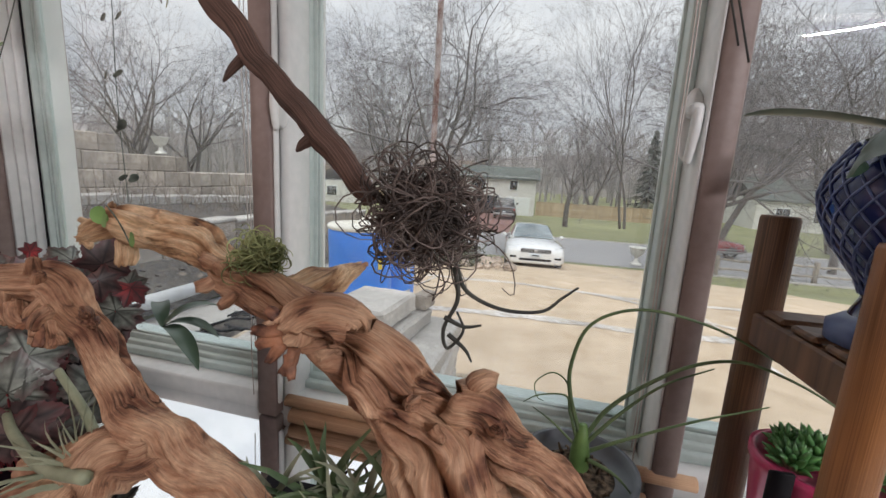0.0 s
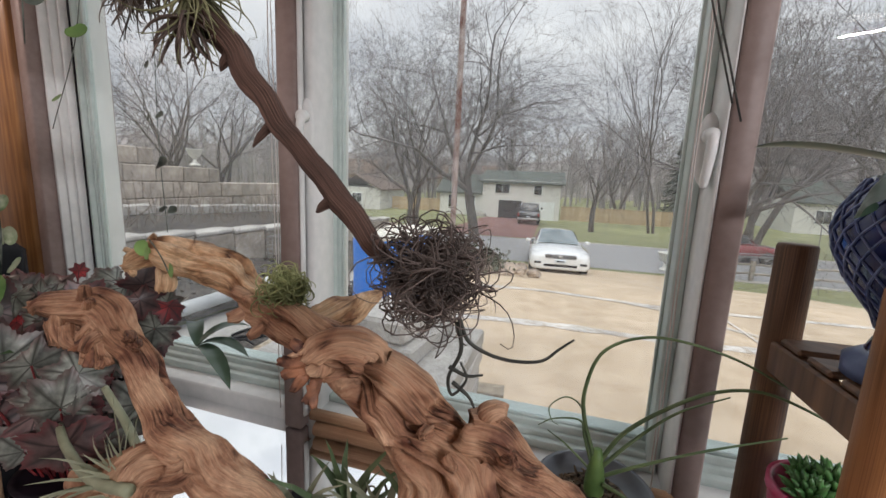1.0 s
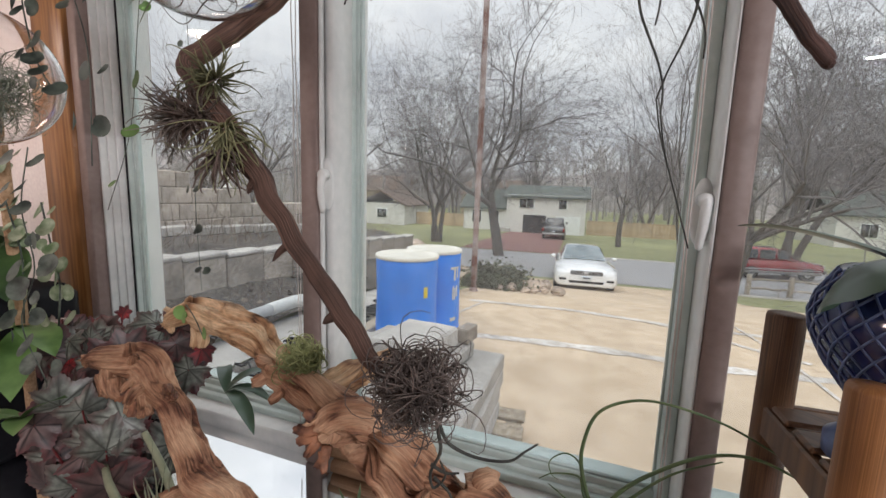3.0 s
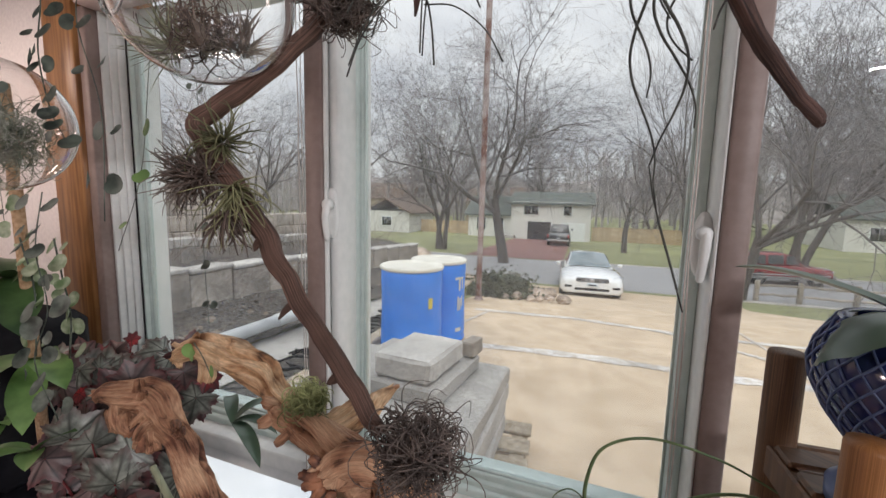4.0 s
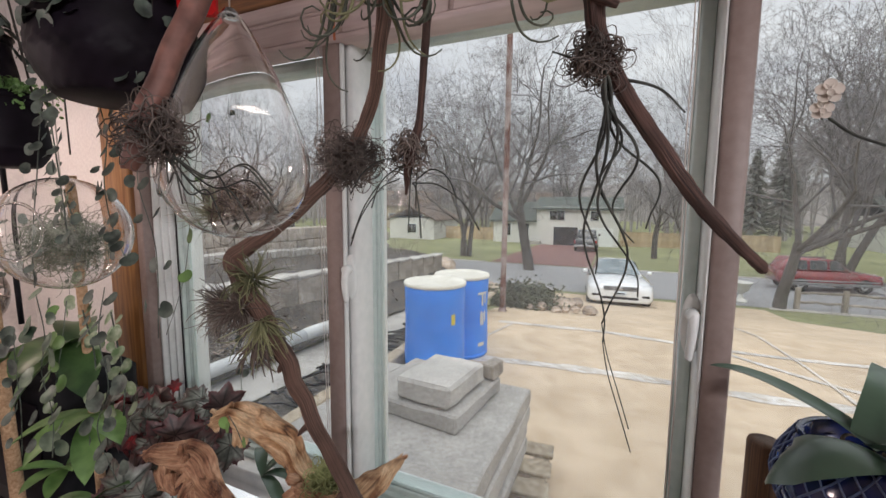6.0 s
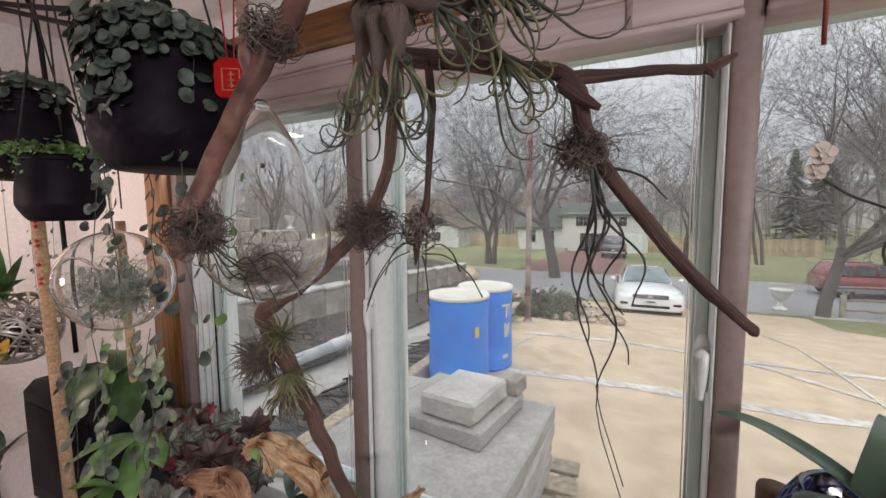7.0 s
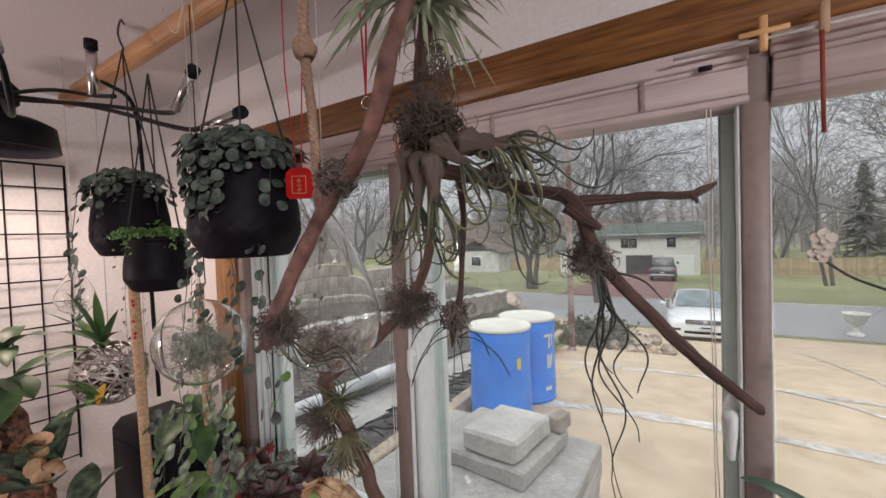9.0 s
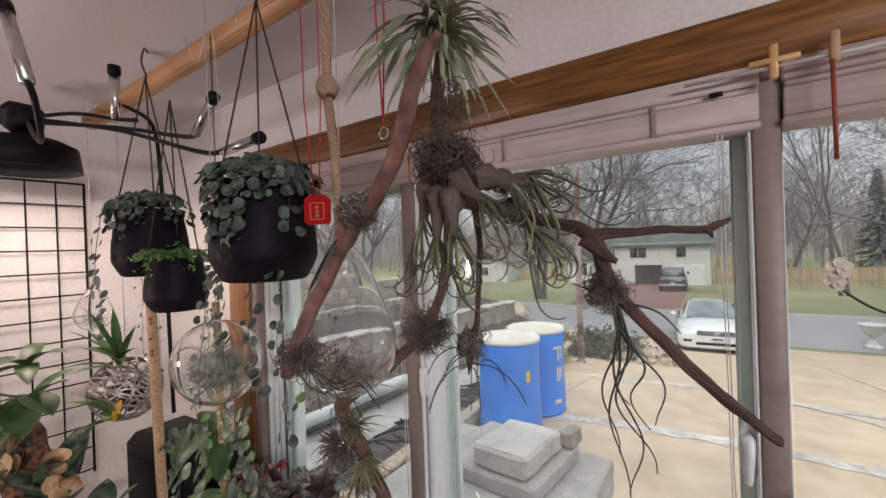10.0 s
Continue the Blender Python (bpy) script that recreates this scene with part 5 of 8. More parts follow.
def house_window(h, x, y, z, w, ht, name="window"):
    o = part(name, Mesh().box((x - w / 2 - 0.08, y - 0.06, z - 0.08), (x + w / 2 + 0.08, y - 0.002, z + ht + 0.08), 0.01), WHITE, h)
    n = 2 if w > 0.9 else 1
    for i in range(n):
        part("pane", Mesh().box((x - w / 2 + i * w / n + 0.02, y - 0.075, z), (x - w / 2 + (i + 1) * w / n - 0.02, y - 0.062, z + ht)), DARKGLASS, o)


def gable(mm, x0, x1, y0, y1, z, h, over=0.4, axis="x"):
    if axis == "x":
        ym = (y0 + y1) / 2
        v = [(x0 - over, y0 - over, z - 0.15), (x1 + over, y0 - over, z - 0.15), (x1 + over, ym, z + h), (x0 - over, ym, z + h), (x0 - over, y1 + over, z - 0.15), (x1 + over, y1 + over, z - 0.15)]
    else:
        xm = (x0 + x1) / 2
        v = [(x0 - over, y1 + over, z - 0.15), (x0 - over, y0 - over, z - 0.15), (xm, y0 - over, z + h), (xm, y1 + over, z + h), (x1 + over, y1 + over, z - 0.15), (x1 + over, y0 - over, z - 0.15)]
    w = [(a, b, c - 0.18) for a, b, c in v]
    f = [(0, 1, 2, 3), (3, 2, 5, 4), (6, 9, 8, 7), (9, 10, 11, 8), (0, 6, 7, 1), (4, 5, 11, 10), (0, 3, 9, 6), (3, 4, 10, 9), (1, 7, 8, 2), (2, 8, 11, 5)]
    return mm.add(v + w, f)


HZ = ground_z(-3, 44) - 0.1
hs = thing("house", (0, 0, 0), "pale two-storey house with an attached double garage", "house", "houses")
part("wall", Mesh().box((-6.7, 44.0, HZ), (1.4, 52.0, HZ + 4.1)), SIDING, hs, smooth=False)
part("wall", Mesh().box((-11.7, 45.0, HZ), (-6.71, 52.0, HZ + 2.75)), SIDING, hs, smooth=False)
part("roof", gable(Mesh(), -6.7, 1.4, 44.0, 52.0, HZ + 4.1, 1.1), ROOF, hs, smooth=False)
part("roof", gable(Mesh(), -11.7, -6.9, 45.0, 52.0, HZ + 2.75, 1.9), ROOF, hs, smooth=False)
# no opening: a dark panel on the wall imitates the garage's shaded inside
part("garage_door", Mesh().box((-4.9, 43.93, HZ + 0.05), (-2.5, 43.998, HZ + 2.0)), DARKGLASS, hs, "dark panel for the shaded inside of an open garage", smooth=False)
gd = part("garage_door", Mesh().box((-1.6, 43.93, HZ + 0.05), (0.9, 43.998, HZ + 2.0)), WHITE, hs, "white closed garage door", smooth=False)
for i in range(4):
    part("door_panel", Mesh().box((-1.55, 43.9, HZ + 0.1 + 0.48 * i), (0.85, 43.928, HZ + 0.53 + 0.48 * i), 0.01), WHITE, gd, smooth=False)
for x, w in ((-4.6, 1.5), (-0.9, 0.8)):
    house_window(hs, x, 44.0, HZ + 2.75, w, 0.9)
for x in (-10.2, -8.2):
    house_window(hs, x, 45.0, HZ + 0.9, 1.0, 1.3)
part("step", Mesh().box((-7.5, 43.2, HZ), (-6.2, 44.9, HZ + 0.5), 0.02), GREYCONC, hs, smooth=False)
h2 = thing("house", (0, 0, 0), "low white building with a brown roof", "house", "houses")
part("wall", Mesh().box((-24.5, 44, HZ), (-18.6, 52, HZ + 2.6)), SIDING, h2, smooth=False)
part("roof", gable(Mesh(), -24.5, -18.6, 44, 52, HZ + 2.6, 1.5, 0.4, "y"), ROOFBROWN, h2, smooth=False)
house_window(h2, -21.5, 44, HZ + 0.9, 1.2, 1.0)
h3 = thing("house", (0, 0, 0), "distant tan house with a brown roof behind trees", "house", "houses")
part("wall", Mesh().box((-42, 62, HZ), (-26, 70, HZ + 4.2)), TANBLOCK, h3, smooth=False)
part("roof", gable(Mesh(), -42, -26, 62, 70, HZ + 4.2, 2.4), ROOFBROWN, h3, smooth=False)
for x in (-39, -34, -29):
    house_window(h3, x, 62, HZ + 1.4, 1.4, 1.2)
h4 = thing("house", (0, 0, 0), "distant brown roofed house among bare trees", "house", "houses")
part("wall", Mesh().box((-20, 74, HZ), (-7, 82, HZ + 4.0)), TANBLOCK, h4, smooth=False)
part("roof", gable(Mesh(), -20, -7, 74, 82, HZ + 4.0, 2.6), ROOFBROWN, h4, smooth=False)
for x in (-17, -12):
    house_window(h4, x, 74, HZ + 1.4, 1.4, 1.2)
h5 = thing("house", (0, 0, 0), "distant grey house behind bare trees", "house", "houses")
part("wall", Mesh().box((24, 48, HZ), (36, 56, HZ + 3.4)), SIDING, h5, smooth=False)
part("roof", gable(Mesh(), 24, 36, 48, 56, HZ + 3.4, 2.2), ROOF, h5, smooth=False)
for x in (26.5, 30, 33.5):
    house_window(h5, x, 48, HZ + 1.2, 1.3, 1.2)


def fence(x0, x1, y, label):
    f = thing("board_fence", (0, 0, 0), label, "fence", "board fences")
    z = ground_z(x0, y) - 0.05
    board = mesh_data("board", Mesh().box((0.004, -0.012, 0.0), (0.146, 0.012, 1.55), 0.01), FENCE, False)
    x = x0
    while x < x1:
        o = part("board", board, None, f)
        o.location = (x, y + rnd(-0.005, 0.005), z + rnd(-0.015, 0.015))
        x += 0.15
    part("rail", Mesh().box((x0, y + 0.014, z + 0.35), (x1, y + 0.06, z + 0.44)).box((x0, y + 0.014, z + 1.15), (x1, y + 0.06, z + 1.24)), FENCE, f, smooth=False)


fence(1.6, 15.0, 45.6, "cedar board fence beside the house")
fence(-18.3, -11.9, 47.0, "cedar board fence along the back lawn")
sf = thing("split_rail_fence", (0, 0, 0), "low grey split rail fence on the verge", "fence")
for x in (6.4, 7.65, 9.2, 10.9, 12.6):
    part("post", Mesh().box((x - 0.07, 16.3, ground_z(x, 16.3) - 0.05), (x + 0.07, 16.44, ground_z(x, 16.3) + 0.78 + rnd(-0.04, 0.04)), 0.02), WALLBLOCK, sf)
for x0, x1 in ((6.4, 7.65), (7.65, 9.2), (9.2, 10.9), (10.9, 12.6)):
    for z in (0.27, 0.6):
        part("rail", Mesh().tube(line((x0, 16.37, ground_z(0, 16.3) + z + rnd(-0.03, 0.03)), (x1, 16.37, ground_z(0, 16.3) + z + rnd(-0.03, 0.03)), 8, 0, 0.02), 0.04, 6), WALLBLOCK, sf)

# ---- trees ----


def tree(x, y, height, label, seed, stems=1, spread=0.55, r0=None, levels=5, lean=0.12, density=1.0, first=0.25, trunk_mat=None, twig_mat=None, sink=0.1, bole=0.34):
    rs = random.Random(seed)
    trunk, crown = Mesh(), Mesh()
    r0 = r0 or height * 0.022

    def uv(a=1.0):
        return Vector((rs.gauss(0, 1), rs.gauss(0, 1), rs.gauss(0, 1))).normalized() * a

    def grow(p, d, ln, r, level):
        k = 5 if level <= 1 else 4 if level == 2 else 3
        pts, q = [p.copy()], p.copy()
        for i in range(k - 1):
            d = (d + uv(0.16 if level < 3 else 0.26) + Vector((0, 0, 0.06 if level < 2 else 0.015))).normalized()
            q = q + d * (ln / (k - 1))
            pts.append(q.copy())
        radii = [max(0.0045, r * (1 - (0.38 if level < levels else 0.6) * i / (k - 1))) for i in range(k)]
        if level >= 3:
            crown.thin([tuple(q_) for q_ in pts], radii)
        else:
            (trunk if level <= 1 else crown).tube(pts, radii, 8 if level == 0 else 6 if level == 1 else 4, False)
        if level >= levels:
            return
        kids = max(2, round((5 if level == 0 else 4 if level < 3 else 3) * density + rs.uniform(-0.6, 0.9)))
        for j in range(kids):
            t = 1.0 if j == 0 else rs.uniform(0.3 if level else first + 0.25, 0.98)
            i = min(int(t * (k - 1)), k - 2)
            base = pts[i].lerp(pts[i + 1], t * (k - 1) - i)
            side = uv()
            side = (side - d * side.dot(d)).normalized()
            nd = (d * (1.0 if j == 0 else 0.75) + side * (spread * (0.45 if j == 0 else rs.uniform(0.7, 1.5))) + Vector((0, 0, 0.08 if level < 1 else 0.0))).normalized()
            grow(base, nd, (ln if level or bole > 0.3 else ln * 1.7) * rs.uniform(0.56, 0.82), r * 0.62 * (1 - 0.35 * t) * (1.0 if j else 1.15), level + 1)

    z = ground_z(x, y) - sink
    for s in range(stems):
        d = Vector((rs.uniform(-1, 1), rs.uniform(-0.6, 0.6), 0)) * (lean if stems == 1 else 0.28) + Vector((0, 0, 1))
        grow(Vector((rs.uniform(-0.2, 0.2) * (stems - 1), 0, 0)), d.normalized(), height * bole, r0 * (0.8 if stems > 1 else 1), 0)
    t = thing("tree", (x, y, z), label, "tree", "bare trees")
    part("trunk", trunk, trunk_mat or BARKTREE, t)
    part("crown", crown, twig_mat or TWIG, t, "bare twigs")
    return t


BT = "bare deciduous tree with many fine twigs"
tree(-3.4, 21.4, 16.5, "large bare spreading tree by the street", 11, 1, 0.9, 0.3, 7, density=1.0, first=0.4, bole=0.22)
tree(-8.6, 26.5, 13.5, BT, 12, 3, 0.75, 0.22, 7, density=0.82)
tree(3.6, 32.5, 9.5, BT, 13, 2, 0.75, 0.17, 7, density=0.72)
tree(5.87, 16.2, 12.0, "bare tree with low drooping limbs beside the street", 14, 1, 0.95, 0.2, 7, density=0.95, first=0.45, bole=0.2)
tree(11.5, 26.0, 17.0, BT, 15, 2, 0.6, 0.24, 7, density=0.82)
tree(18.0, 27.0, 16.0, BT, 16, 2, 0.6, 0.24, 7, density=0.8)
tree(8.3, 35.0, 22.0, "tall slender pale bare tree", 17, 2, 0.4, 0.15, 6, density=0.8)
tree(-13.0, 20.0, 12.5, BT, 18, 2, 0.65, 0.2, 7, density=0.72)
tree(-20.0, 22.0, 12.0, BT, 19, 2, 0.6, 0.2, 6, density=0.78)
tree(-17.0, 14.5, 11.0, BT, 20, 2, 0.65, 0.16, 6, density=0.8)
tree(-25.0, 17.0, 12.0, BT, 28, 2, 0.6, 0.2, 5, density=0.9)
tree(-4.5, 55.0, 17.0, BT, 21, 2, 0.55, 0.26, 5, density=1.0)
tree(9.0, 56.0, 16.0, BT, 22, 2, 0.55, 0.26, 5, density=1.0)
tree(15.5, 37.0, 15.0, BT, 23, 2, 0.55, 0.24, 5, density=1.0)
tree(24.0, 34.0, 15.0, BT, 24, 2, 0.55, 0.24, 5, density=1.0)
tree(-16.0, 56.0, 15.0, BT, 25, 2, 0.55, 0.24, 5, density=1.0)
tree(13.0, 19.0, 11.0, BT, 29, 2, 0.6, 0.18, 6, density=0.8)

for i, (x, y, h) in enumerate(((14.5, 52, 10.0), (17.5, 54, 12.0))):
    t = thing("conifer", (x, y, ground_z(x, y)), "dark green conifer behind bare trees", "tree", "conifers")
    part("trunk", Mesh().tube(line((0, 0, 0), (0, 0, h), 6), np.linspace(0.16, 0.02, 6), 8), BARKTREE, t)
    cr = Mesh()
    for _ in range(430):
        s = rnd(0.08, 1.0) ** 0.8
        a, ln = rnd(0, 2 * math.pi), (1 - s) * h * 0.27 * rnd(0.35, 1.2) + 0.15
        e = Vector((math.cos(a) * ln, math.sin(a) * ln, s * h - 0.25 * ln))
        b = Vector((0, 0, s * h))
        for q in range(3):
            cr.strap([tuple(b.lerp(e, 0.2 * q)), tuple(b.lerp(e, 0.6 + 0.1 * q) + unit() * 0.1), tuple(e + unit() * 0.2)], 0.14, (0.1, 0.2, 1), 0.3)
    part("crown", cr, PINE, t)

fw = Mesh()
rs2 = np.random.RandomState(5)
for i in range(520):
    y = rs2.uniform(60, 108)
    x = rs2.uniform(-1.35, 1.25) * y
    h = rs2.uniform(7, 14) * (1.0 if x < 0 else 1.15)
    z0 = ground_z(x, y) - 0.3
    fw.tube([(x, y, z0), (x + rs2.uniform(-0.5, 0.5), y, z0 + h * 0.5), (x + rs2.uniform(-1, 1), y, z0 + h)], [0.2, 0.14, 0.03], 3, False)
    for _ in range(34):
        s = rs2.uniform(0.2, 0.95)
        ln = h * rs2.uniform(0.12, 0.34)
        a, up = rs2.uniform(0, 6.28), rs2.uniform(0.3, 1.0)
        b = np.array((x, y, z0 + h * s))
        e = b + ln * np.array((math.cos(a) * 0.7, math.sin(a) * 0.7, up))
        fw.tube([b, (b + e) / 2 + rs2.uniform(-0.3, 0.3, 3), e], [0.07, 0.05, 0.02], 3, False)
# haze here is only the pale twig colour
one("far_woods", fw, FARTWIG, "bare woodland beyond the houses, coloured pale for haze", "woods", kind="stuff")
hill = Mesh()
k = 60
for i in range(k + 1):
    a = -1.35 + 2.7 * i / k
    for rr, zz in ((112, -3.0), (116, 7.0 + 2.6 * noise.noise((a * 4, 0, 0)) + 1.2 * noise.noise((a * 17, 3, 0))), (150, 8.0)):
        hill.add([(rr * math.sin(a), rr * math.cos(a), zz)], [])
hill.f = [(3 * i + j, 3 * i + 3 + j, 3 * i + 4 + j, 3 * i + 1 + j) for i in range(k) for j in range(2)]
one("backdrop", hill, FARHILL, "far wooded rise on the horizon, coloured pale for haze", "hill", kind="structure")

# ---- driftwood on the shelf ----
dw = thing("driftwood", (0.36, -0.275, 1.2), "large gnarled reddish brown grapewood driftwood with forks", "driftwood", "driftwood pieces")
B = Vector((0.36, -0.275, 1.2))


def rel(rows, b):
    return [(r[0] - b[0], r[1] - b[1], r[2] - b[2], *r[3:]) for r in rows]


part("limb", grapewood(Mesh(), rel([(-0.0374, -0.2, 1.4919, 0.0075), (-0.0221, -0.197, 1.4998, 0.0106), (0.0049, -0.19, 1.5054, 0.017), (0.0536, -0.197, 1.5002, 0.0179), (0.096, -0.212, 1.4945, 0.0174), (0.135, -0.23, 1.489, 0.0149), (0.1615, -0.242, 1.4839, 0.0112)], B), 3, 96, 0.0016, 3.0, 0.2, 6, (), 0.012), DRIFT_PALE, dw, "pale bleached limb with deep grain")
part("trunk", grapewood(Mesh(), rel([(0.1348, -0.236, 1.4902, 0.0097), (0.1517, -0.242, 1.4816, 0.0147), (0.1789, -0.25, 1.476, 0.0158), (0.207, -0.255, 1.4688, 0.0162), (0.2337, -0.26, 1.4592, 0.0189), (0.2582, -0.258, 1.4463, 0.0236), (0.2805, -0.255, 1.4245, 0.0254), (0.3035, -0.252, 1.3975, 0.0289), (0.3251, -0.25, 1.3712, 0.0357), (0.3331, -0.25, 1.3406, 0.0378), (0.345, -0.25, 1.27, 0.042), (0.348, -0.25, 1.177, 0.05)], B), 7, 110, 0.0018, 5.0, 0.2, 7, rel(((0.256, -0.278, 1.446, 0.02, 0.026), (0.24, -0.278, 1.448, 0.012, 0.012), (0.318, -0.279, 1.413, 0.014, 0.013)), B)), DRIFT, dw)
part("fork", grapewood(Mesh(), rel([(0.1883, -0.24, 1.4672, 0.012), (0.2032, -0.225, 1.4719, 0.016), (0.2099, -0.195, 1.4715, 0.0135), (0.2168, -0.17, 1.4734, 0.0082), (0.2203, -0.155, 1.4758, 0.0043)], B), 11, 60, 0.0014, 8.0, 0.35, 5, (), 0.018), DRIFT_PALE, dw)
part("claw", grapewood(Mesh(), rel([(0.2622, -0.268, 1.4658, 0.0135), (0.25, -0.272, 1.4715, 0.0155), (0.2361, -0.276, 1.4688, 0.014), (0.2243, -0.28, 1.4625, 0.0125), (0.2167, -0.284, 1.4591, 0.0099)], B), 5, 72, 0.0014, 9.0, 0.25, 3, rel(((0.243, -0.285, 1.456, 0.014, 0.016), (0.228, -0.291, 1.457, 0.009, 0.01), (0.218, -0.294, 1.454, 0.008, 0.009)), B), 0.012), DRIFT, dw)
part("foot", grapewood(Mesh(), rel([(0.3292, -0.252, 1.4108, 0.0157), (0.3486, -0.248, 1.4089, 0.0165), (0.3678, -0.245, 1.3873, 0.0167), (0.3898, -0.24, 1.3612, 0.0162), (0.4144, -0.235, 1.3369, 0.0165), (0.435, -0.232, 1.28, 0.0175), (0.45, -0.232, 1.177, 0.019)], B), 9, 56, 0.002, 6.0, 0.28, 3), DRIFT, dw)
random.seed(41)


def stub(a, e, r, parent, base, material, name="stub"):
    """A short broken side shoot from a to e."""
    a, e, r = Vector(a), Vector(a).lerp(Vector(e), 0.9), r * 0.78
    mid = a.lerp(e, 0.55) + unit() * (e - a).length * 0.12
    return part(name, grapewood(Mesh(), rel([(*a, r), (*mid, r * 1.02), (*e, r * 0.74)], base), random.randint(1, 900), 26, 0.0014, 14.0, 0.5, 2, (), r * 0.8, -0.35), material, parent)


for a, e, r in (((-0.03, -0.198, 1.494), (-0.046, -0.2, 1.484), 0.0062), ((-0.03, -0.198, 1.498), (-0.043, -0.2, 1.507), 0.0048), ((-0.036, -0.2, 1.49), (-0.03, -0.203, 1.48), 0.0052), ((-0.012, -0.195, 1.512), (-0.002, -0.2, 1.524), 0.0048), ((-0.004, -0.192, 1.486), (-0.004, -0.197, 1.464), 0.0085), ((0.006, -0.195, 1.484), (0.01, -0.2, 1.466), 0.0072), ((-0.02, -0.198, 1.492), (-0.04, -0.205, 1.494), 0.005)):
    stub(a, e, r, dw, B, DRIFT_PALE)
for a, e, r in (((0.222, -0.284, 1.464), (0.203, -0.29, 1.463), 0.0062), ((0.22, -0.286, 1.458), (0.206, -0.291, 1.453), 0.0058), ((0.222, -0.287, 1.454), (0.214, -0.292, 1.442), 0.0052), ((0.23, -0.287, 1.452), (0.225, -0.293, 1.436), 0.005), ((0.218, -0.283, 1.468), (0.21, -0.286, 1.477), 0.0045), ((0.228, -0.288, 1.448), (0.233, -0.294, 1.434), 0.004), ((0.22, -0.156, 1.4755), (0.2265, -0.15, 1.479), 0.0032), ((0.146, -0.25, 1.49), (0.14, -0.259, 1.498), 0.0072), ((0.155, -0.255, 1.49), (0.16, -0.266, 1.498), 0.006), ((0.145, -0.252, 1.48), (0.137, -0.262, 1.476), 0.0065), ((0.17, -0.262, 1.474), (0.162, -0.27, 1.466), 0.0052), ((0.308, -0.272, 1.42), (0.306, -0.284, 1.424), 0.006), ((0.322, -0.276, 1.406), (0.33, -0.284, 1.404), 0.005), ((0.345, -0.25, 1.425), (0.358, -0.25, 1.433), 0.011), ((0.358, -0.258, 1.408), (0.366, -0.268, 1.404), 0.008)):
    stub(a, e, r, dw, B, KNOT if a[2] < 1.47 and a[0] < 0.235 else DRIFT)

B2 = Vector((0.08, -0.25, 1.2))
d2 = thing("driftwood", tuple(B2), "small reddish driftwood stem ending in a knotted claw", "driftwood", "driftwood pieces")
part("stem", grapewood(Mesh(), rel([(-0.1147, -0.232, 1.4422, 0.0104), (-0.1004, -0.228, 1.4454, 0.0147), (-0.0738, -0.224, 1.4429, 0.0188), (-0.0479, -0.22, 1.4355, 0.0188), (-0.0265, -0.22, 1.4179, 0.0151), (-0.0009, -0.224, 1.3898, 0.0145), (0.025, -0.232, 1.3602, 0.0152), (0.0542, -0.24, 1.3359, 0.0188), (0.0924, -0.245, 1.3195, 0.0213), (0.1246, -0.245, 1.3013, 0.0211), (0.1564, -0.245, 1.2855, 0.02), (0.18, -0.245, 1.25, 0.019), (0.19, -0.245, 1.177, 0.02)], B2), 2, 84, 0.0018, 5.0, 0.2, 6), DRIFT, d2)
part("root", grapewood(Mesh(), rel([(0.0811, -0.25, 1.3273, 0.0172), (0.0515, -0.25, 1.3159, 0.0234), (0.0134, -0.25, 1.2941, 0.0292), (-0.028, -0.25, 1.2648, 0.0313), (-0.035, -0.25, 1.23, 0.033), (-0.036, -0.25, 1.177, 0.035)], B2), 6, 72, 0.0018, 9.0, 0.3, 5, rel(((0.058, -0.274, 1.332, 0.014, 0.014), (0.02, -0.278, 1.3, 0.014, 0.012)), B2)), DRIFT, d2)
random.seed(43)
for a, e, r in (((-0.1, -0.23, 1.444), (-0.128, -0.238, 1.447), 0.007), ((-0.07, -0.226, 1.455), (-0.055, -0.232, 1.475), 0.0075), ((-0.062, -0.226, 1.452), (-0.045, -0.236, 1.462), 0.0065), ((-0.02, -0.225, 1.42), (0.008, -0.236, 1.42), 0.0075), ((-0.015, -0.225, 1.424), (0.006, -0.24, 1.43), 0.006)):
    stub(a, e, r, d2, B2, DRIFT, "finger")
for _ in range(18):
    t = rnd(0, 1)
    c = Vector((-0.098 + 0.075 * t, -0.236, 1.437 - 0.012 * t)) + unit() * 0.008
    e = c + Vector((rnd(-0.01, 0.016), rnd(-0.016, 0.0), rnd(-0.036, -0.006)))
    stub(c, e, rnd(0.005, 0.008), d2, B2, DRIFT if random.random() < 0.8 else KNOT, "finger")
for _ in range(13):
    c = Vector((0.005 + rnd(-0.03, 0.035), -0.272 + rnd(-0.01, 0.004), 1.285 + rnd(-0.04, 0.03)))
    stub(c, c + Vector((rnd(-0.01, 0.01), -0.01, rnd(-0.01, 0.01))), rnd(0.005, 0.009), d2, B2, DRIFT, "burl")

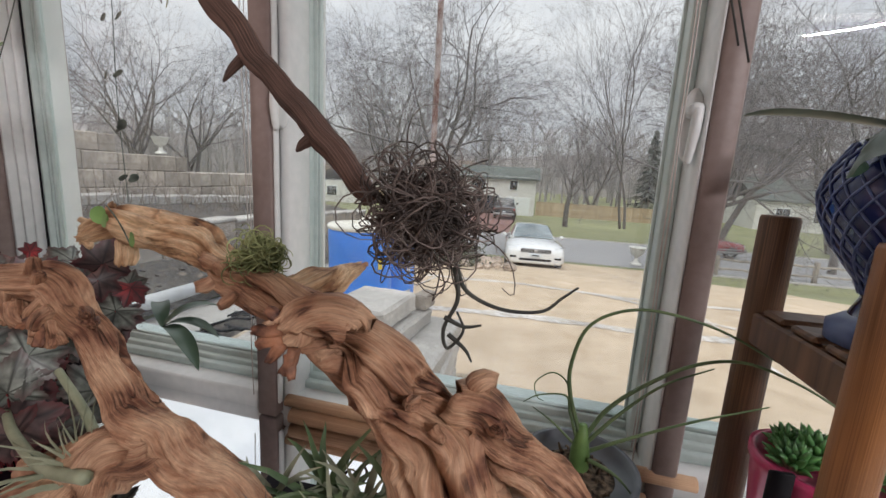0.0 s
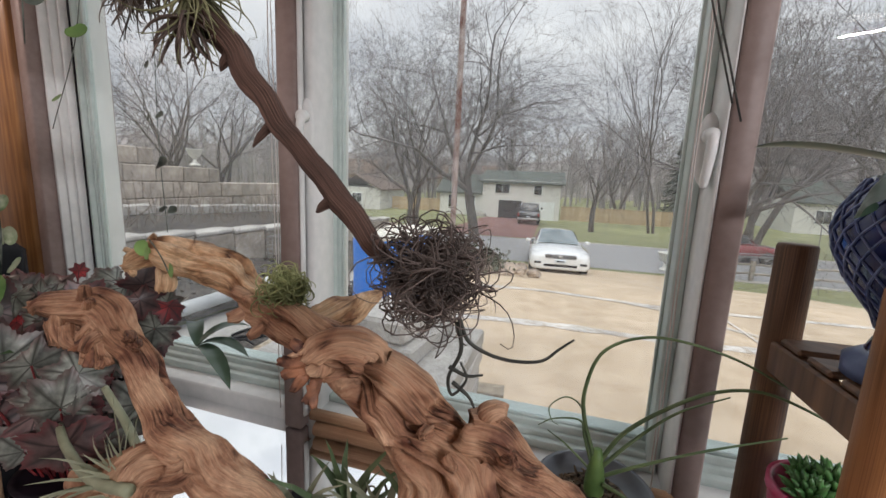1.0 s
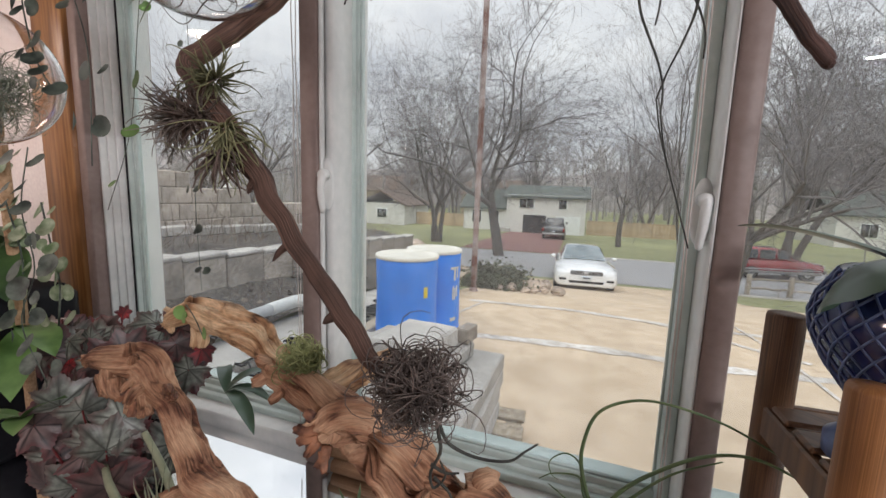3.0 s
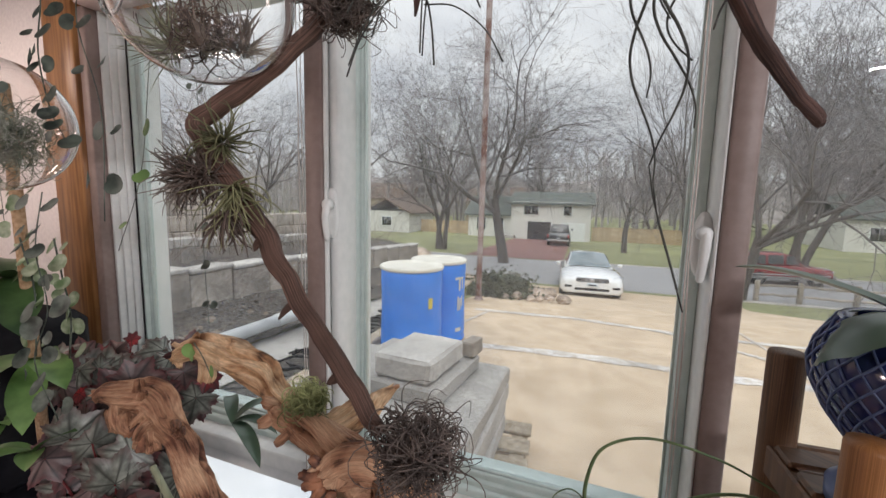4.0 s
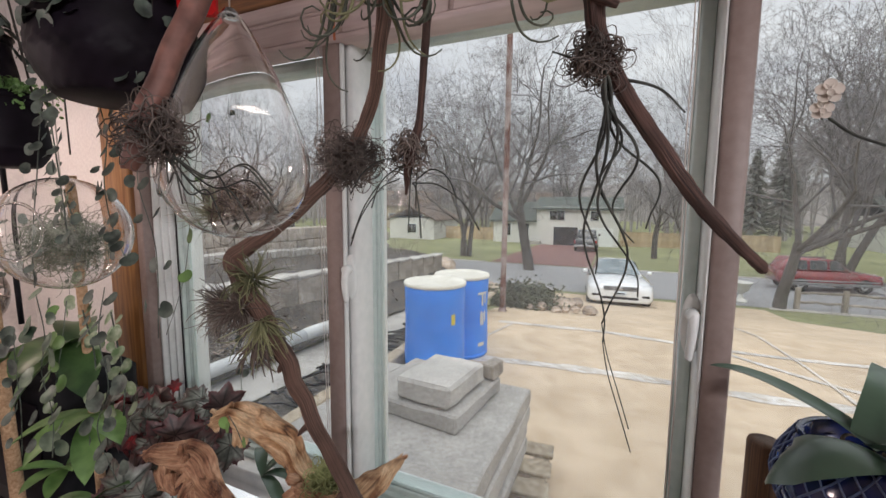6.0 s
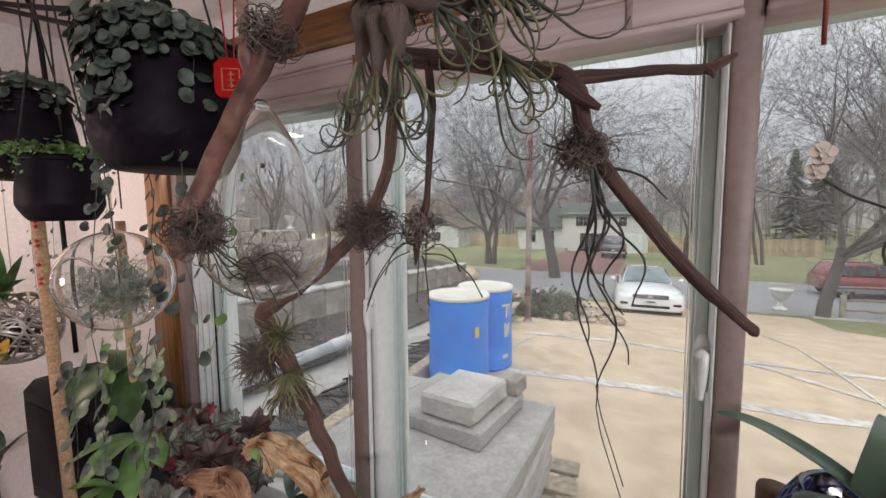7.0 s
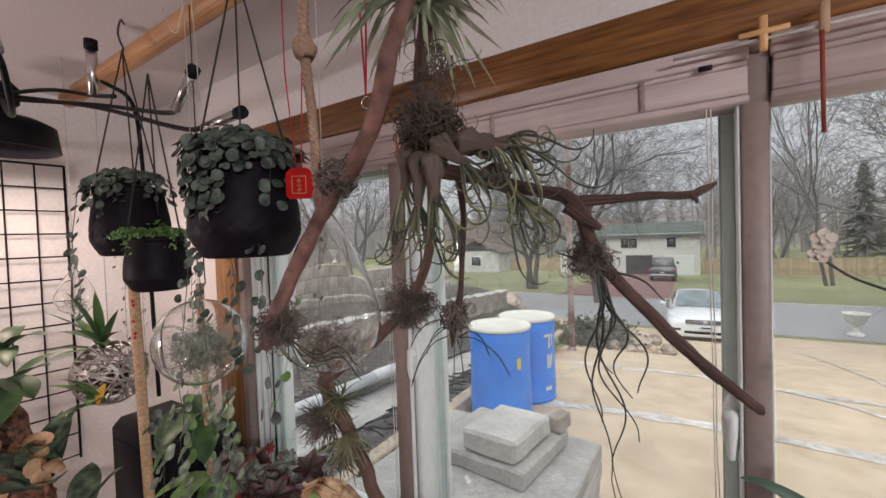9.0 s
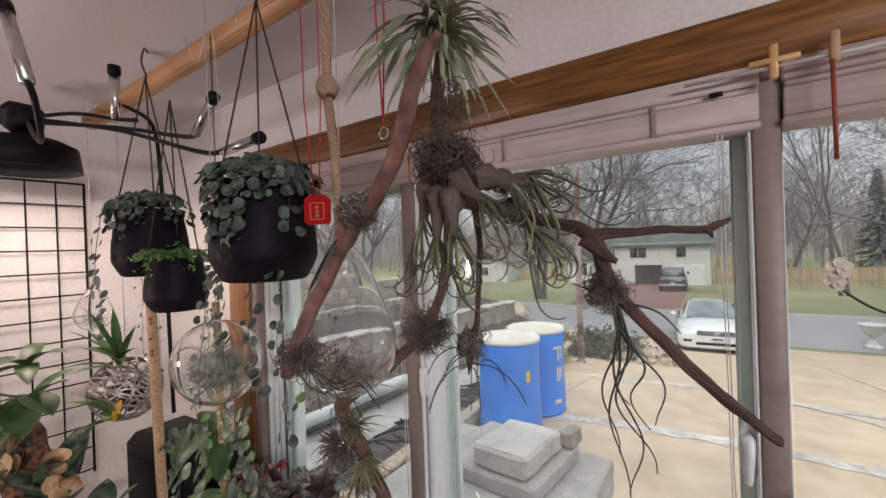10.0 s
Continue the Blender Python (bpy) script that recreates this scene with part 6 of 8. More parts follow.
# ---- hanging branch with air plants ----
HB = Vector((0.28, -0.28, 2.3))
hb = thing("hanging_branch", tuple(HB), "long crooked brown branch hung from the ceiling", "branch", "hung branches")
part("main_stem", woody(Mesh(), rel([(0.3057, -0.353, 1.5548, 0.0038), (0.2935, -0.35, 1.5672, 0.0048), (0.2779, -0.344, 1.5814, 0.0053), (0.2528, -0.335, 1.6032, 0.0052), (0.2322, -0.328, 1.6226, 0.0058), (0.2126, -0.322, 1.6436, 0.0064), (0.1958, -0.317, 1.662, 0.0072), (0.1751, -0.312, 1.6789, 0.0082), (0.1474, -0.308, 1.7115, 0.0084), (0.1331, -0.306, 1.7311, 0.0078), (0.141, -0.304, 1.7415, 0.0072), (0.164, -0.296, 1.757, 0.0067), (0.196, -0.284, 1.783, 0.0064), (0.229, -0.272, 1.82, 0.0058), (0.255, -0.272, 1.862, 0.0051), (0.267, -0.277, 1.906, 0.0054), (0.274, -0.282, 1.952, 0.0071), (0.268, -0.283, 2, 0.0079), (0.265, -0.284, 2.048, 0.0075), (0.271, -0.284, 2.095, 0.0071), (0.279, -0.284, 2.15, 0.006)], HB), 20, 8, 0.22, 0.2, 4.4, 10), BRANCH, hb)
part("arm", woody(Mesh(), rel([(0.275, -0.276, 1.962, 0.0079), (0.3085, -0.282, 1.9533, 0.0076), (0.3449, -0.288, 1.9404, 0.0069), (0.3889, -0.298, 1.928, 0.0056), (0.4195, -0.304, 1.914, 0.0059), (0.4291, -0.294, 1.883, 0.0056), (0.4415, -0.281, 1.858, 0.0053), (0.475, -0.251, 1.811, 0.0051), (0.5095, -0.226, 1.772, 0.0048), (0.5296, -0.214, 1.752, 0.0043), (0.543, -0.209, 1.739, 0.0041), (0.5468, -0.209, 1.736, 0.002)], HB), 18, 8, 0.25, 0.2, 8.8, 10), BARK_DARK, hb, "dark arm")
part("twig", woody(Mesh(), rel([(0.4138, -0.303, 1.915, 0.0059), (0.4453, -0.296, 1.9175, 0.0036), (0.4721, -0.288, 1.918, 0.0031), (0.4961, -0.281, 1.9175, 0.0031), (0.5028, -0.279, 1.92, 0.0031), (0.5123, -0.276, 1.925, 0.0012)], HB), 12, 6, 0.3, 0.2, 1.1, 10), BARK_DARK, hb)
part("twig", woody(Mesh(), rel([(0.4951, -0.281, 1.9175, 0.003), (0.4989, -0.282, 1.914, 0.002), (0.4999, -0.283, 1.911, 0.001)], HB), 8, 4, 0.3, 0.2, 1.9, 10), BARK_DARK, hb)
part("twig", woody(Mesh(), rel([(0.4119, -0.306, 1.914, 0.006), (0.4262, -0.306, 1.903, 0.0042), (0.4377, -0.306, 1.895, 0.002)], HB), 10, 5, 0.3, 0.2, 3.9, 10), BARK_DARK, hb)
part("twig", woody(Mesh(), rel([(0.31, -0.294, 1.946, 0.0034), (0.3165, -0.298, 1.916, 0.0029), (0.318, -0.303, 1.891, 0.0028), (0.314, -0.304, 1.846, 0.0027), (0.309, -0.304, 1.822, 0.0038), (0.3055, -0.304, 1.806, 0.0031), (0.303, -0.304, 1.789, 0.0007)], HB), 12, 6, 0.3, 0.2, 6.9, 10), BARK_DARK, hb)
for a, d, ln, r in (((0.236, -0.331, 1.618), (-0.75, -0.1, -0.85), 0.019, 0.0032), ((0.202, -0.32, 1.655), (-0.6, 0, -0.8), 0.013, 0.0042), ((0.277, -0.345, 1.581), (-0.8, 0, -0.65), 0.012, 0.0035), ((0.176, -0.315, 1.676), (-0.5, -0.2, -0.8), 0.012, 0.004)):
    a, d = Vector(a), Vector(d).normalized()
    part("thorn", woody(Mesh(), rel([(*a, r), (*(a + d * ln * 0.6), r * 0.7), (*(a + d * ln), 0.0006)], HB), 9, 5, 0.2, 0.2, 3, 5), BRANCH, hb, "pointed snag")

random.seed(51)


def moss_ball(c, r, n, thick, length, label, flat=1.0, material=MOSS, droop=0.0):
    return one("moss_clump", curls(Mesh(), c, r, n, thick, length, flat, droop), material, label, "moss", "moss clumps")


moss_ball((0.3285, -0.355, 1.551), 0.0195, 420, 0.00052, 0.05, "ball of curly grey-brown air plant moss on a branch tip")
moss_ball((0.232, -0.27, 1.82), 0.028, 520, 0.0006, 0.042, "clump of fine grey-brown moss round a branch", 0.75)
moss_ball((0.307, -0.303, 1.818), 0.014, 110, 0.0007, 0.03, "small dark moss clump on a twig end", 1.2)
moss_ball((0.426, -0.292, 1.872), 0.015, 240, 0.0006, 0.035, "mossy tuft on a branch knot", 0.8)
moss_ball((0.308, -0.34, 1.985), 0.027, 620, 0.0007, 0.045, "grey moss tuft over the air plant bulbs", 0.9, AIR_BULB)
moss_ball((0.25, -0.39, 1.942), 0.014, 240, 0.0006, 0.032, "moss tied round a reddish branch")
moss_ball((0.194, -0.408, 1.822), 0.0165, 260, 0.0006, 0.036, "moss tied round the end of a reddish branch")
for zz in (2.075, 2.06):
    moss_ball((0.305, -0.318, zz - 0.02), 0.027, 34, 0.0006, 0.05, "pale dry roots hanging below the top air plant", 0.5, AIR_BULB, 0.25)

# roots that hang from the moss


class Roots:
    """Collects roots, each a mesh of its own."""

    def __init__(self):
        self.made = []

    def tube(self, pts, rad, n=4, cap=True):
        self.made.append(Mesh().tube(pts, rad, n, cap))


def roots(rt, label):
    t = thing("aerial_roots", (0, 0, 0), label, "roots", "aerial roots")
    for r in rt.made:
        part("root", r, ROOT, t)


rt = Roots()
for pts in (
    [(0.3415, -0.3540, 1.5330), (0.3465, -0.3510, 1.5210), (0.3605, -0.3470, 1.5140), (0.3765, -0.3440, 1.5140), (0.3845, -0.3420, 1.5200), (0.3905, -0.3410, 1.5250)],
    [(0.3415, -0.3560, 1.5320), (0.3435, -0.3560, 1.5190), (0.3385, -0.3560, 1.5060), (0.3405, -0.3560, 1.4980), (0.3465, -0.3560, 1.5060), (0.3435, -0.3560, 1.5140)],
    [(0.3385, -0.3560, 1.5110), (0.3465, -0.3560, 1.5080), (0.3535, -0.3550, 1.5090)],
    [(0.3405, -0.3560, 1.5040), (0.3475, -0.3550, 1.4980), (0.3505, -0.3550, 1.4930)],
):
    c = curve(pts, 8)
    rt.tube(c, np.linspace(0.0011, 0.0005, len(c)), 5)
roots(rt, "dark curling aerial roots below a moss ball")
rt = Roots()
random.seed(52)
K = np.array((0.432, -0.288, 1.864))
for k, (dx, dz, sw) in enumerate(((-0.006, -0.125, 0.011), (0.012, -0.16, 0.014), (0.024, -0.105, 0.016), (0.0, -0.17, 0.012), (0.034, -0.095, 0.014), (0.01, -0.085, 0.012), (0.018, -0.14, 0.015))):
    pts, n = [], 13
    for i in range(n):
        t = i / (n - 1)
        pts.append(K + (dx * t + sw * math.sin(8.2 * t + k * 2.1) * min(1, 1.6 * t) * (1 - 0.4 * t), 0.008 * math.sin(6 * t + k * 1.3), dz * t))
    c = curve(pts, 5)
    rt.tube(c, np.linspace(0.0013, 0.0005, len(c)), 5)
    if k in (1, 3):
        e = c[-1]
        rt.tube(curve([e, e + (0.004, 0, -0.02), e + (0.012, 0.0, -0.045), e + (0.02, 0, -0.07)], 5), 0.0005, 4)
for a, b, c2 in (((0.434, -0.286, 1.862), (0.462, -0.282, 1.854), (0.478, -0.282, 1.838)), ((0.43, -0.292, 1.866), (0.414, -0.296, 1.872), (0.401, -0.298, 1.877))):
    c = curve([a, b, c2], 8)
    rt.tube(c, np.linspace(0.0013, 0.0005, len(c)), 5)
roots(rt, "long dark roots hanging and crossing below a branch knot")
rt = Roots()
for k in range(9):
    a = np.array((0.305, -0.303, 1.804)) + np.array(unit()) * 0.008
    d = Vector((rnd(-1, 1), rnd(-0.4, 0.2), rnd(-0.9, 0.1))).normalized() * rnd(0.02, 0.05)
    rt.tube(curve([a, a + np.array(d) * 0.5 + (0, 0, 0.006), a + np.array(d), a + np.array(d) * 1.3 + (0, 0, -0.014)], 5), 0.0006, 4)
roots(rt, "thin dark roots spreading from a moss clump")
rt = Roots()
for k in range(7):
    a = np.array((0.2, -0.405, 1.812))
    d = np.array((rnd(0.01, 0.05), rnd(-0.01, 0.02), rnd(-0.03, -0.005)))
    rt.tube(curve([a, a + d * 0.6 + (0, 0, -0.008), a + d + (0.006, 0, 0.004), a + d * 1.3 + (0.01, 0, -0.008)], 8), 0.0005, 4)
roots(rt, "dark roots trailing from the end of a reddish branch")

# air plants on the branch
random.seed(53)


def air_plant(c, axis, n, ln, w, label, material=AIR, spread=1.5, curl=0.6, droop=0.2, group="air plants"):
    return one("air_plant", rosette(Mesh(), c, axis, n, ln, w, spread, curl, droop), material, label, "air plant", group)




def tentacled(c, axis, n, ln, r, label, material, droop=0.05, spread=1.3):
    """An air plant of thin tapering leaves that arch out and curl back."""
    ax, mm = Vector(axis).normalized(), Mesh()
    for _ in range(n):
        d = (ax + unit() * spread).normalized()
        q, pts, l2 = Vector(c) + d * 0.004, [], ln * rnd(0.55, 1.2)
        turn, bend = d.cross(unit()).normalized(), rnd(0.02, 0.34)
        for s_ in range(11):
            pts.append(tuple(q))
            q = q + d * (l2 / 10)
            d = (d + turn.cross(d) * bend * (0.2 + s_ / 7) + Vector((0, 0, -droop))).normalized()
        mm.tube(pts, np.linspace(r, r * 0.25, 11), 4)
    return one("air_plant", mm, material, label, "air plant", "air plants")


tentacled((0.142, -0.318, 1.692), (-0.55, -0.7, 0.0), 130, 0.028, 0.0009, "spiky grey-brown air plant rosette on a branch", AIR)
tentacled((0.158, -0.32, 1.694), (0.0, -0.9, 0.1), 90, 0.026, 0.0009, "curling grey air plant rosette on a branch", AIR_BULB)
tentacled((0.162, -0.312, 1.718), (0.6, -0.6, 0.2), 60, 0.03, 0.0009, "yellow-green air plant at the bend of a branch", AIR_OLIVE, 0.06)
tentacled((0.178, -0.32, 1.686), (0.5, -0.5, -0.5), 60, 0.036, 0.0009, "drooping green air plant on a branch", AIR_OLIVE, 0.1, 1.0)
tentacled((0.178, -0.324, 1.671), (0.4, -0.6, -0.6), 26, 0.028, 0.0014, "curled silver air plant on a branch", AIR_BULB, 0.1, 1.0)
air_plant((0.287, -0.314, 2.116), (0.1, -0.15, 1.0), 64, 0.1, 0.0036, "large pale silvery green air plant with long drooping leaves", AIR_GREEN, 1.9, 0.7, 2.6)
air_plant((0.293, -0.32, 2.108), (0.35, -0.3, -0.4), 20, 0.09, 0.0032, "long hanging leaves of an air plant", AIR_GREEN, 1.1, 0.6, 1.4)
bulb_spec = (((0.2920, -0.3414, 1.9711), (-0.25, -0.1, -1.0), 0.0495), ((0.3068, -0.3501, 1.9606), (0.05, -0.25, -1.0), 0.0522), ((0.3216, -0.3501, 1.9667), (0.75, -0.4, -0.45), 0.0468), ((0.3434, -0.3466, 1.9667), (0.9, -0.2, -0.25), 0.0432), ((0.3190, -0.3536, 1.9554), (0.35, -0.5, -0.9), 0.0450), ((0.3547, -0.3414, 1.9589), (0.9, -0.3, 0.1), 0.0378), ((0.3608, -0.3397, 1.9406), (0.8, -0.2, -0.6), 0.0360))
for c, ax, ln in bulb_spec:
    c, ax = Vector(c), Vector(ax).normalized()
    p = thing("bulbous_air_plant", tuple(c), "bulbous grey air plant with long curling green leaves", "air plant", "bulbous air plants")
    pts = [tuple(ax * ln * t + unit() * 0.001) for t in (-0.05, 0.1, 0.25, 0.45, 0.7, 1.0)]
    bm_ = Mesh().tube(curve(pts, 4), np.interp(np.linspace(0, 1, 21), [0, 0.12, 0.3, 0.6, 1], [0.003, 0.0092, 0.0112, 0.0058, 0.0022]), 18, True, lambda a, s: 1 + 0.12 * math.sin(5 * a + 30 * s) + 0.06 * noise.noise((a, s * 60, 1)))
    part("bulb", bm_, AIR_BULB, p)
    for k in range(12):
        q, d, pts = ax * ln * rnd(0.55, 0.95), (ax * 0.8 + unit() * 0.7 + Vector((0.2, 0, -0.5))).normalized(), []
        axis2 = (Vector((0, random.choice((-1, 1)), 0)) + unit() * 0.45).normalized()
        bend, l2, late = rnd(0.3, 1.0), rnd(0.035, 0.09), rnd(0.1, 0.6)
        for s in range(20):
            pts.append(tuple(q))
            q = q + d * (l2 / 19)
            d = (d + axis2.cross(d) * bend * max(0.0, s / 19 - late) * 2.2 + Vector((0.012, 0, -0.07 * (1 - s / 19)))).normalized()
        part("leaf", Mesh().tube(pts, np.linspace(0.0014, 0.0004, 20), 5), AIR_DARK if k % 3 else AIR_OLIVE, p)

# ---- reddish branch on a rope ----
RB = Vector((0.25, -0.4, 2.3))
rb = thing("hanging_branch", tuple(RB), "smooth reddish crooked branch hung on a jute rope", "branch", "hung branches")
part("stem", woody(Mesh(), rel([(0.181, -0.414, 1.802, 0.004), (0.186, -0.414, 1.81, 0.0058), (0.193, -0.412, 1.83, 0.006), (0.212, -0.402, 1.874, 0.0061), (0.234, -0.395, 1.911, 0.0062), (0.251, -0.39, 1.938, 0.007), (0.283, -0.39, 1.97, 0.0069), (0.303, -0.395, 1.998, 0.0061), (0.316, -0.4, 2.024, 0.0056), (0.33, -0.403, 2.046, 0.0051), (0.345, -0.405, 2.058, 0.0032)], RB), 20, 8, 0.3, 0.02, 5.5, 6), REDWOOD, rb)
part("side_shoot", woody(Mesh(), rel([(0.238, -0.394, 1.914, 0.005), (0.235, -0.396, 1.93, 0.0052), (0.236, -0.397, 1.94, 0.0038)], RB), 12, 5, 0.2, 0.1, 1.5, 6), REDWOOD, rb)
rope = thing("jute_rope", (0, 0, 0), "twisted jute rope with a knot hanging from the ceiling", "rope")
for k in range(3):
    a = np.linspace(0, 1, 90)
    base = curve([(0.232, -0.4, 2.36), (0.231, -0.4, 2.13), (0.23, -0.4, 2.049), (0.235, -0.399, 1.99), (0.236, -0.398, 1.937)], 24)
    idx = np.linspace(0, len(base) - 1, 90)
    c = np.stack([np.interp(idx, np.arange(len(base)), base[:, i]) for i in range(3)], 1)
    ph = a * 95 + k * 2.094
    rad = np.interp(a, [0, 1], [0.0026, 0.0021])
    c[:, 0] += np.cos(ph) * rad
    c[:, 1] += np.sin(ph) * rad
    part("strand", Mesh().tube(c, rad, 5), ROPE, rope)
kn = Mesh()
for k in range(4):
    pts = [(0.2305 + 0.0065 * math.cos(t + k), -0.4 + 0.0065 * math.sin(t + k), 2.045 + 0.004 * math.sin(2 * t + k) + 0.002 * k) for t in np.linspace(0, 5.5, 16)]
    kn.tube(pts, 0.0034, 7)
part("knot", kn, ROPE, rope)

# ---- strings and charms ----
tg = thing("red_charm", (0.1, -0.3, 1.944), "red charm tag with gold print on red cords", "charm")
out = [(-0.012, 0.0), (0.012, 0.0), (0.0155, 0.004), (0.0155, 0.03), (0.009, 0.036), (-0.009, 0.036), (-0.0155, 0.03), (-0.0155, 0.004)]
ch = Mesh().add([(x, -0.003, z) for x, z in out] + [(x, 0.003, z) for x, z in out], [tuple(range(8)), tuple(range(15, 7, -1))] + [(i, (i + 1) % 8 + 0, 8 + (i + 1) % 8, 8 + i)[::-1] for i in range(8)])
part("tag", ch, REDTAG, tg, smooth=False)
tr_ = Mesh()
for a, b in (((-0.008, 0.006), (0.008, 0.006)), ((0.008, 0.006), (0.008, 0.026)), ((0.008, 0.026), (-0.008, 0.026)), ((-0.008, 0.026), (-0.008, 0.006))):
    tr_.tube([(a[0], -0.0034, a[1]), (b[0], -0.0034, b[1])], 0.0006, 4)
for i in range(3):
    z = 0.0095 + 0.0052 * i
    tr_.box((-0.0026, -0.0038, z), (0.0026, -0.0031, z + 0.0012)).box((-0.0006, -0.0038, z - 0.0015), (0.0006, -0.0031, z + 0.0035))
part("gold_print", tr_, GOLD, tg)
for dx in (-0.012, 0.008):
    part("cord", Mesh().tube([(dx * 0.3, 0, 0.035), (dx, 0, 0.15), (dx, 0, 0.393)], 0.0008, 5), REDCORD, tg)
tg.rotation_euler = (0, 0, radians(32))
rc = thing("red_cord_loop", (0.207, -0.3, 2.04), "loop of red cord with a small metal ring", "cord")
for dx in (-0.005, 0.006):
    part("cord", Mesh().tube([(0, 0, 0.004), (dx, 0, 0.12), (dx, 0, 0.305)], 0.0011, 5), REDCORD, rc)
part("ring", Mesh().tube([(0.006 * math.cos(t), 0, -0.004 + 0.006 * math.sin(t)) for t in np.linspace(0, 6.3, 18)], 0.0008, 5), STEEL, rc)

# ---- hanging pots ----
random.seed(61)


def hanging_pot(c, r, h, z_hook, label, leaf_mat, n_leaf, leaf, trail, cord=DARKCORD, ridged=True, hook=True, lean=(0.0, 6.283)):
    x, y, zb = c
    p = thing("hanging_pot", (x, y, zb), label, "hanging pot", "hanging pots")
    prof = [(r * 0.7, 0.0), (r * 0.8, 0.004), (r * 0.985, h * 0.22), (r, h * 0.34), (r * 0.97, h * 0.55), (r * 0.86, h * 0.93), (r * 0.94, h), (r * 0.88, h), (r * 0.84, h * 0.9), (0.01, h * 0.86)]
    pm = Mesh().lathe([tuple(q) for q in curve(prof, 5)], 96)
    if ridged:
        pm.v = [(a * (1 + 0.016 * math.sin(26 * math.atan2(b, a)) * math.sin(d * 420)), b * (1 + 0.016 * math.sin(26 * math.atan2(b, a)) * math.sin(d * 420)), d) for a, b, d in pm.v]
    part("pot", pm, POTBLACK, p)
    part("soil", Mesh().lathe([(r * 0.84, h * 0.9), (r * 0.5, h * 0.93), (0.01, h * 0.94)], 20), SOIL, p)
    top = z_hook - zb
    for k in range(3):
        a = 2.1 * k + 0.5
        part("cord", Mesh().tube([(r * 0.9 * math.cos(a), r * 0.9 * math.sin(a), h * 0.95), (0, 0, top)], 0.0013, 5), cord, p)
    if hook:
        part("hook", Mesh().tube(curve([(0, 0, top - 0.004), (0.004, 0, top + 0.002), (0, 0, top + 0.008), (-0.008, 0, top + 0.02), (-0.012, 0, top + 0.035), (0, 0, top + 0.05), (0.012, 0, top + 0.04)], 5), 0.0017, 6), DARKCORD, p)
    lv, stems = Mesh(), Mesh()
    for k in range(n_leaf):
        a, q = rnd(0, 6.283), math.sqrt(rnd(0, 1)) * 0.98
        pos = Vector((q * r * math.cos(a), q * r * math.sin(a), h + 0.006 + 0.3 * r * (1 - q * q) + rnd(0, 0.012)))
        nrm = Vector((math.cos(a) * q, math.sin(a) * q, 0.9)) + unit() * 0.6
        lv.disc_leaf(pos, nrm, unit(), leaf * rnd(0.5, 1.2), 0.25, 0.3, 8)
    for k in range(round(n_leaf * trail * 0.085)):
        a, ln = rnd(*lean) if random.random() < 0.7 else rnd(0, 6.283), h * rnd(0.2, 0.95) * random.choice((0.35, 0.6, 0.9))
        turn, steps = rnd(-0.6, 0.6), max(2, int(ln / (leaf * 2.1)))
        pts = []
        for i in range(steps + 1):
            t = i / steps
            aa, rr = a + turn * t, r * (0.96 + 0.07 * math.sin(math.pi * min(1, t + 0.25)))
            pts.append((rr * math.cos(aa), rr * math.sin(aa), h + 0.006 - ln * t))
            for s in (-1, 1):
                side = Vector((-math.sin(aa), math.cos(aa), 0)) * s
                nrm = Vector((math.cos(aa), math.sin(aa), 0.5)) + unit() * 0.5
                lv.disc_leaf(Vector(pts[-1]) + side * leaf * rnd(0.5, 1.1) + Vector((math.cos(aa) * rnd(0, 0.009), math.sin(aa) * rnd(0, 0.009), rnd(-0.5, 0.5) * leaf)), nrm + unit() * 0.35, side, leaf * rnd(0.5, 1.1), 0.25, 0.35, 10)
        stems.tube(pts, 0.0006, 4, False)
    if stems.v:
        part("stem_tangle", stems, DARKCORD, p, "thin dark stems", kind="stuff")
    part("foliage", lv, leaf_mat, p, kind="stuff")
    return p


def vine(pts, n, leaf, leaf_mat, label, pairs=True, stem_r=0.0006, group="trailing vines"):
    t = thing("trailing_vine", tuple(pts[0]), label, "vine", group)
    c = curve(pts, 8) - np.array(pts[0])
    part("stem", Mesh().tube(c, stem_r, 4), LEAF_GREY, t)
    lv = Mesh()
    for i in range(n):
        q = c[int((i + 0.5) / n * (len(c) - 1))]
        for s in ((-1, 1) if pairs else (random.choice((-1, 1)),)):
            d = Vector((s * rnd(0.5, 1), rnd(-0.7, 0.5), rnd(-0.4, 0.2))).normalized()
            lv.disc_leaf(Vector(q) + d * leaf * 1.1, Vector((rnd(-0.6, 0.6), -0.9, rnd(0, 0.9))), d, leaf * rnd(0.55, 1.0), 0.25, 0.4, 14)
    part("foliage", lv, leaf_mat, t)
    return t


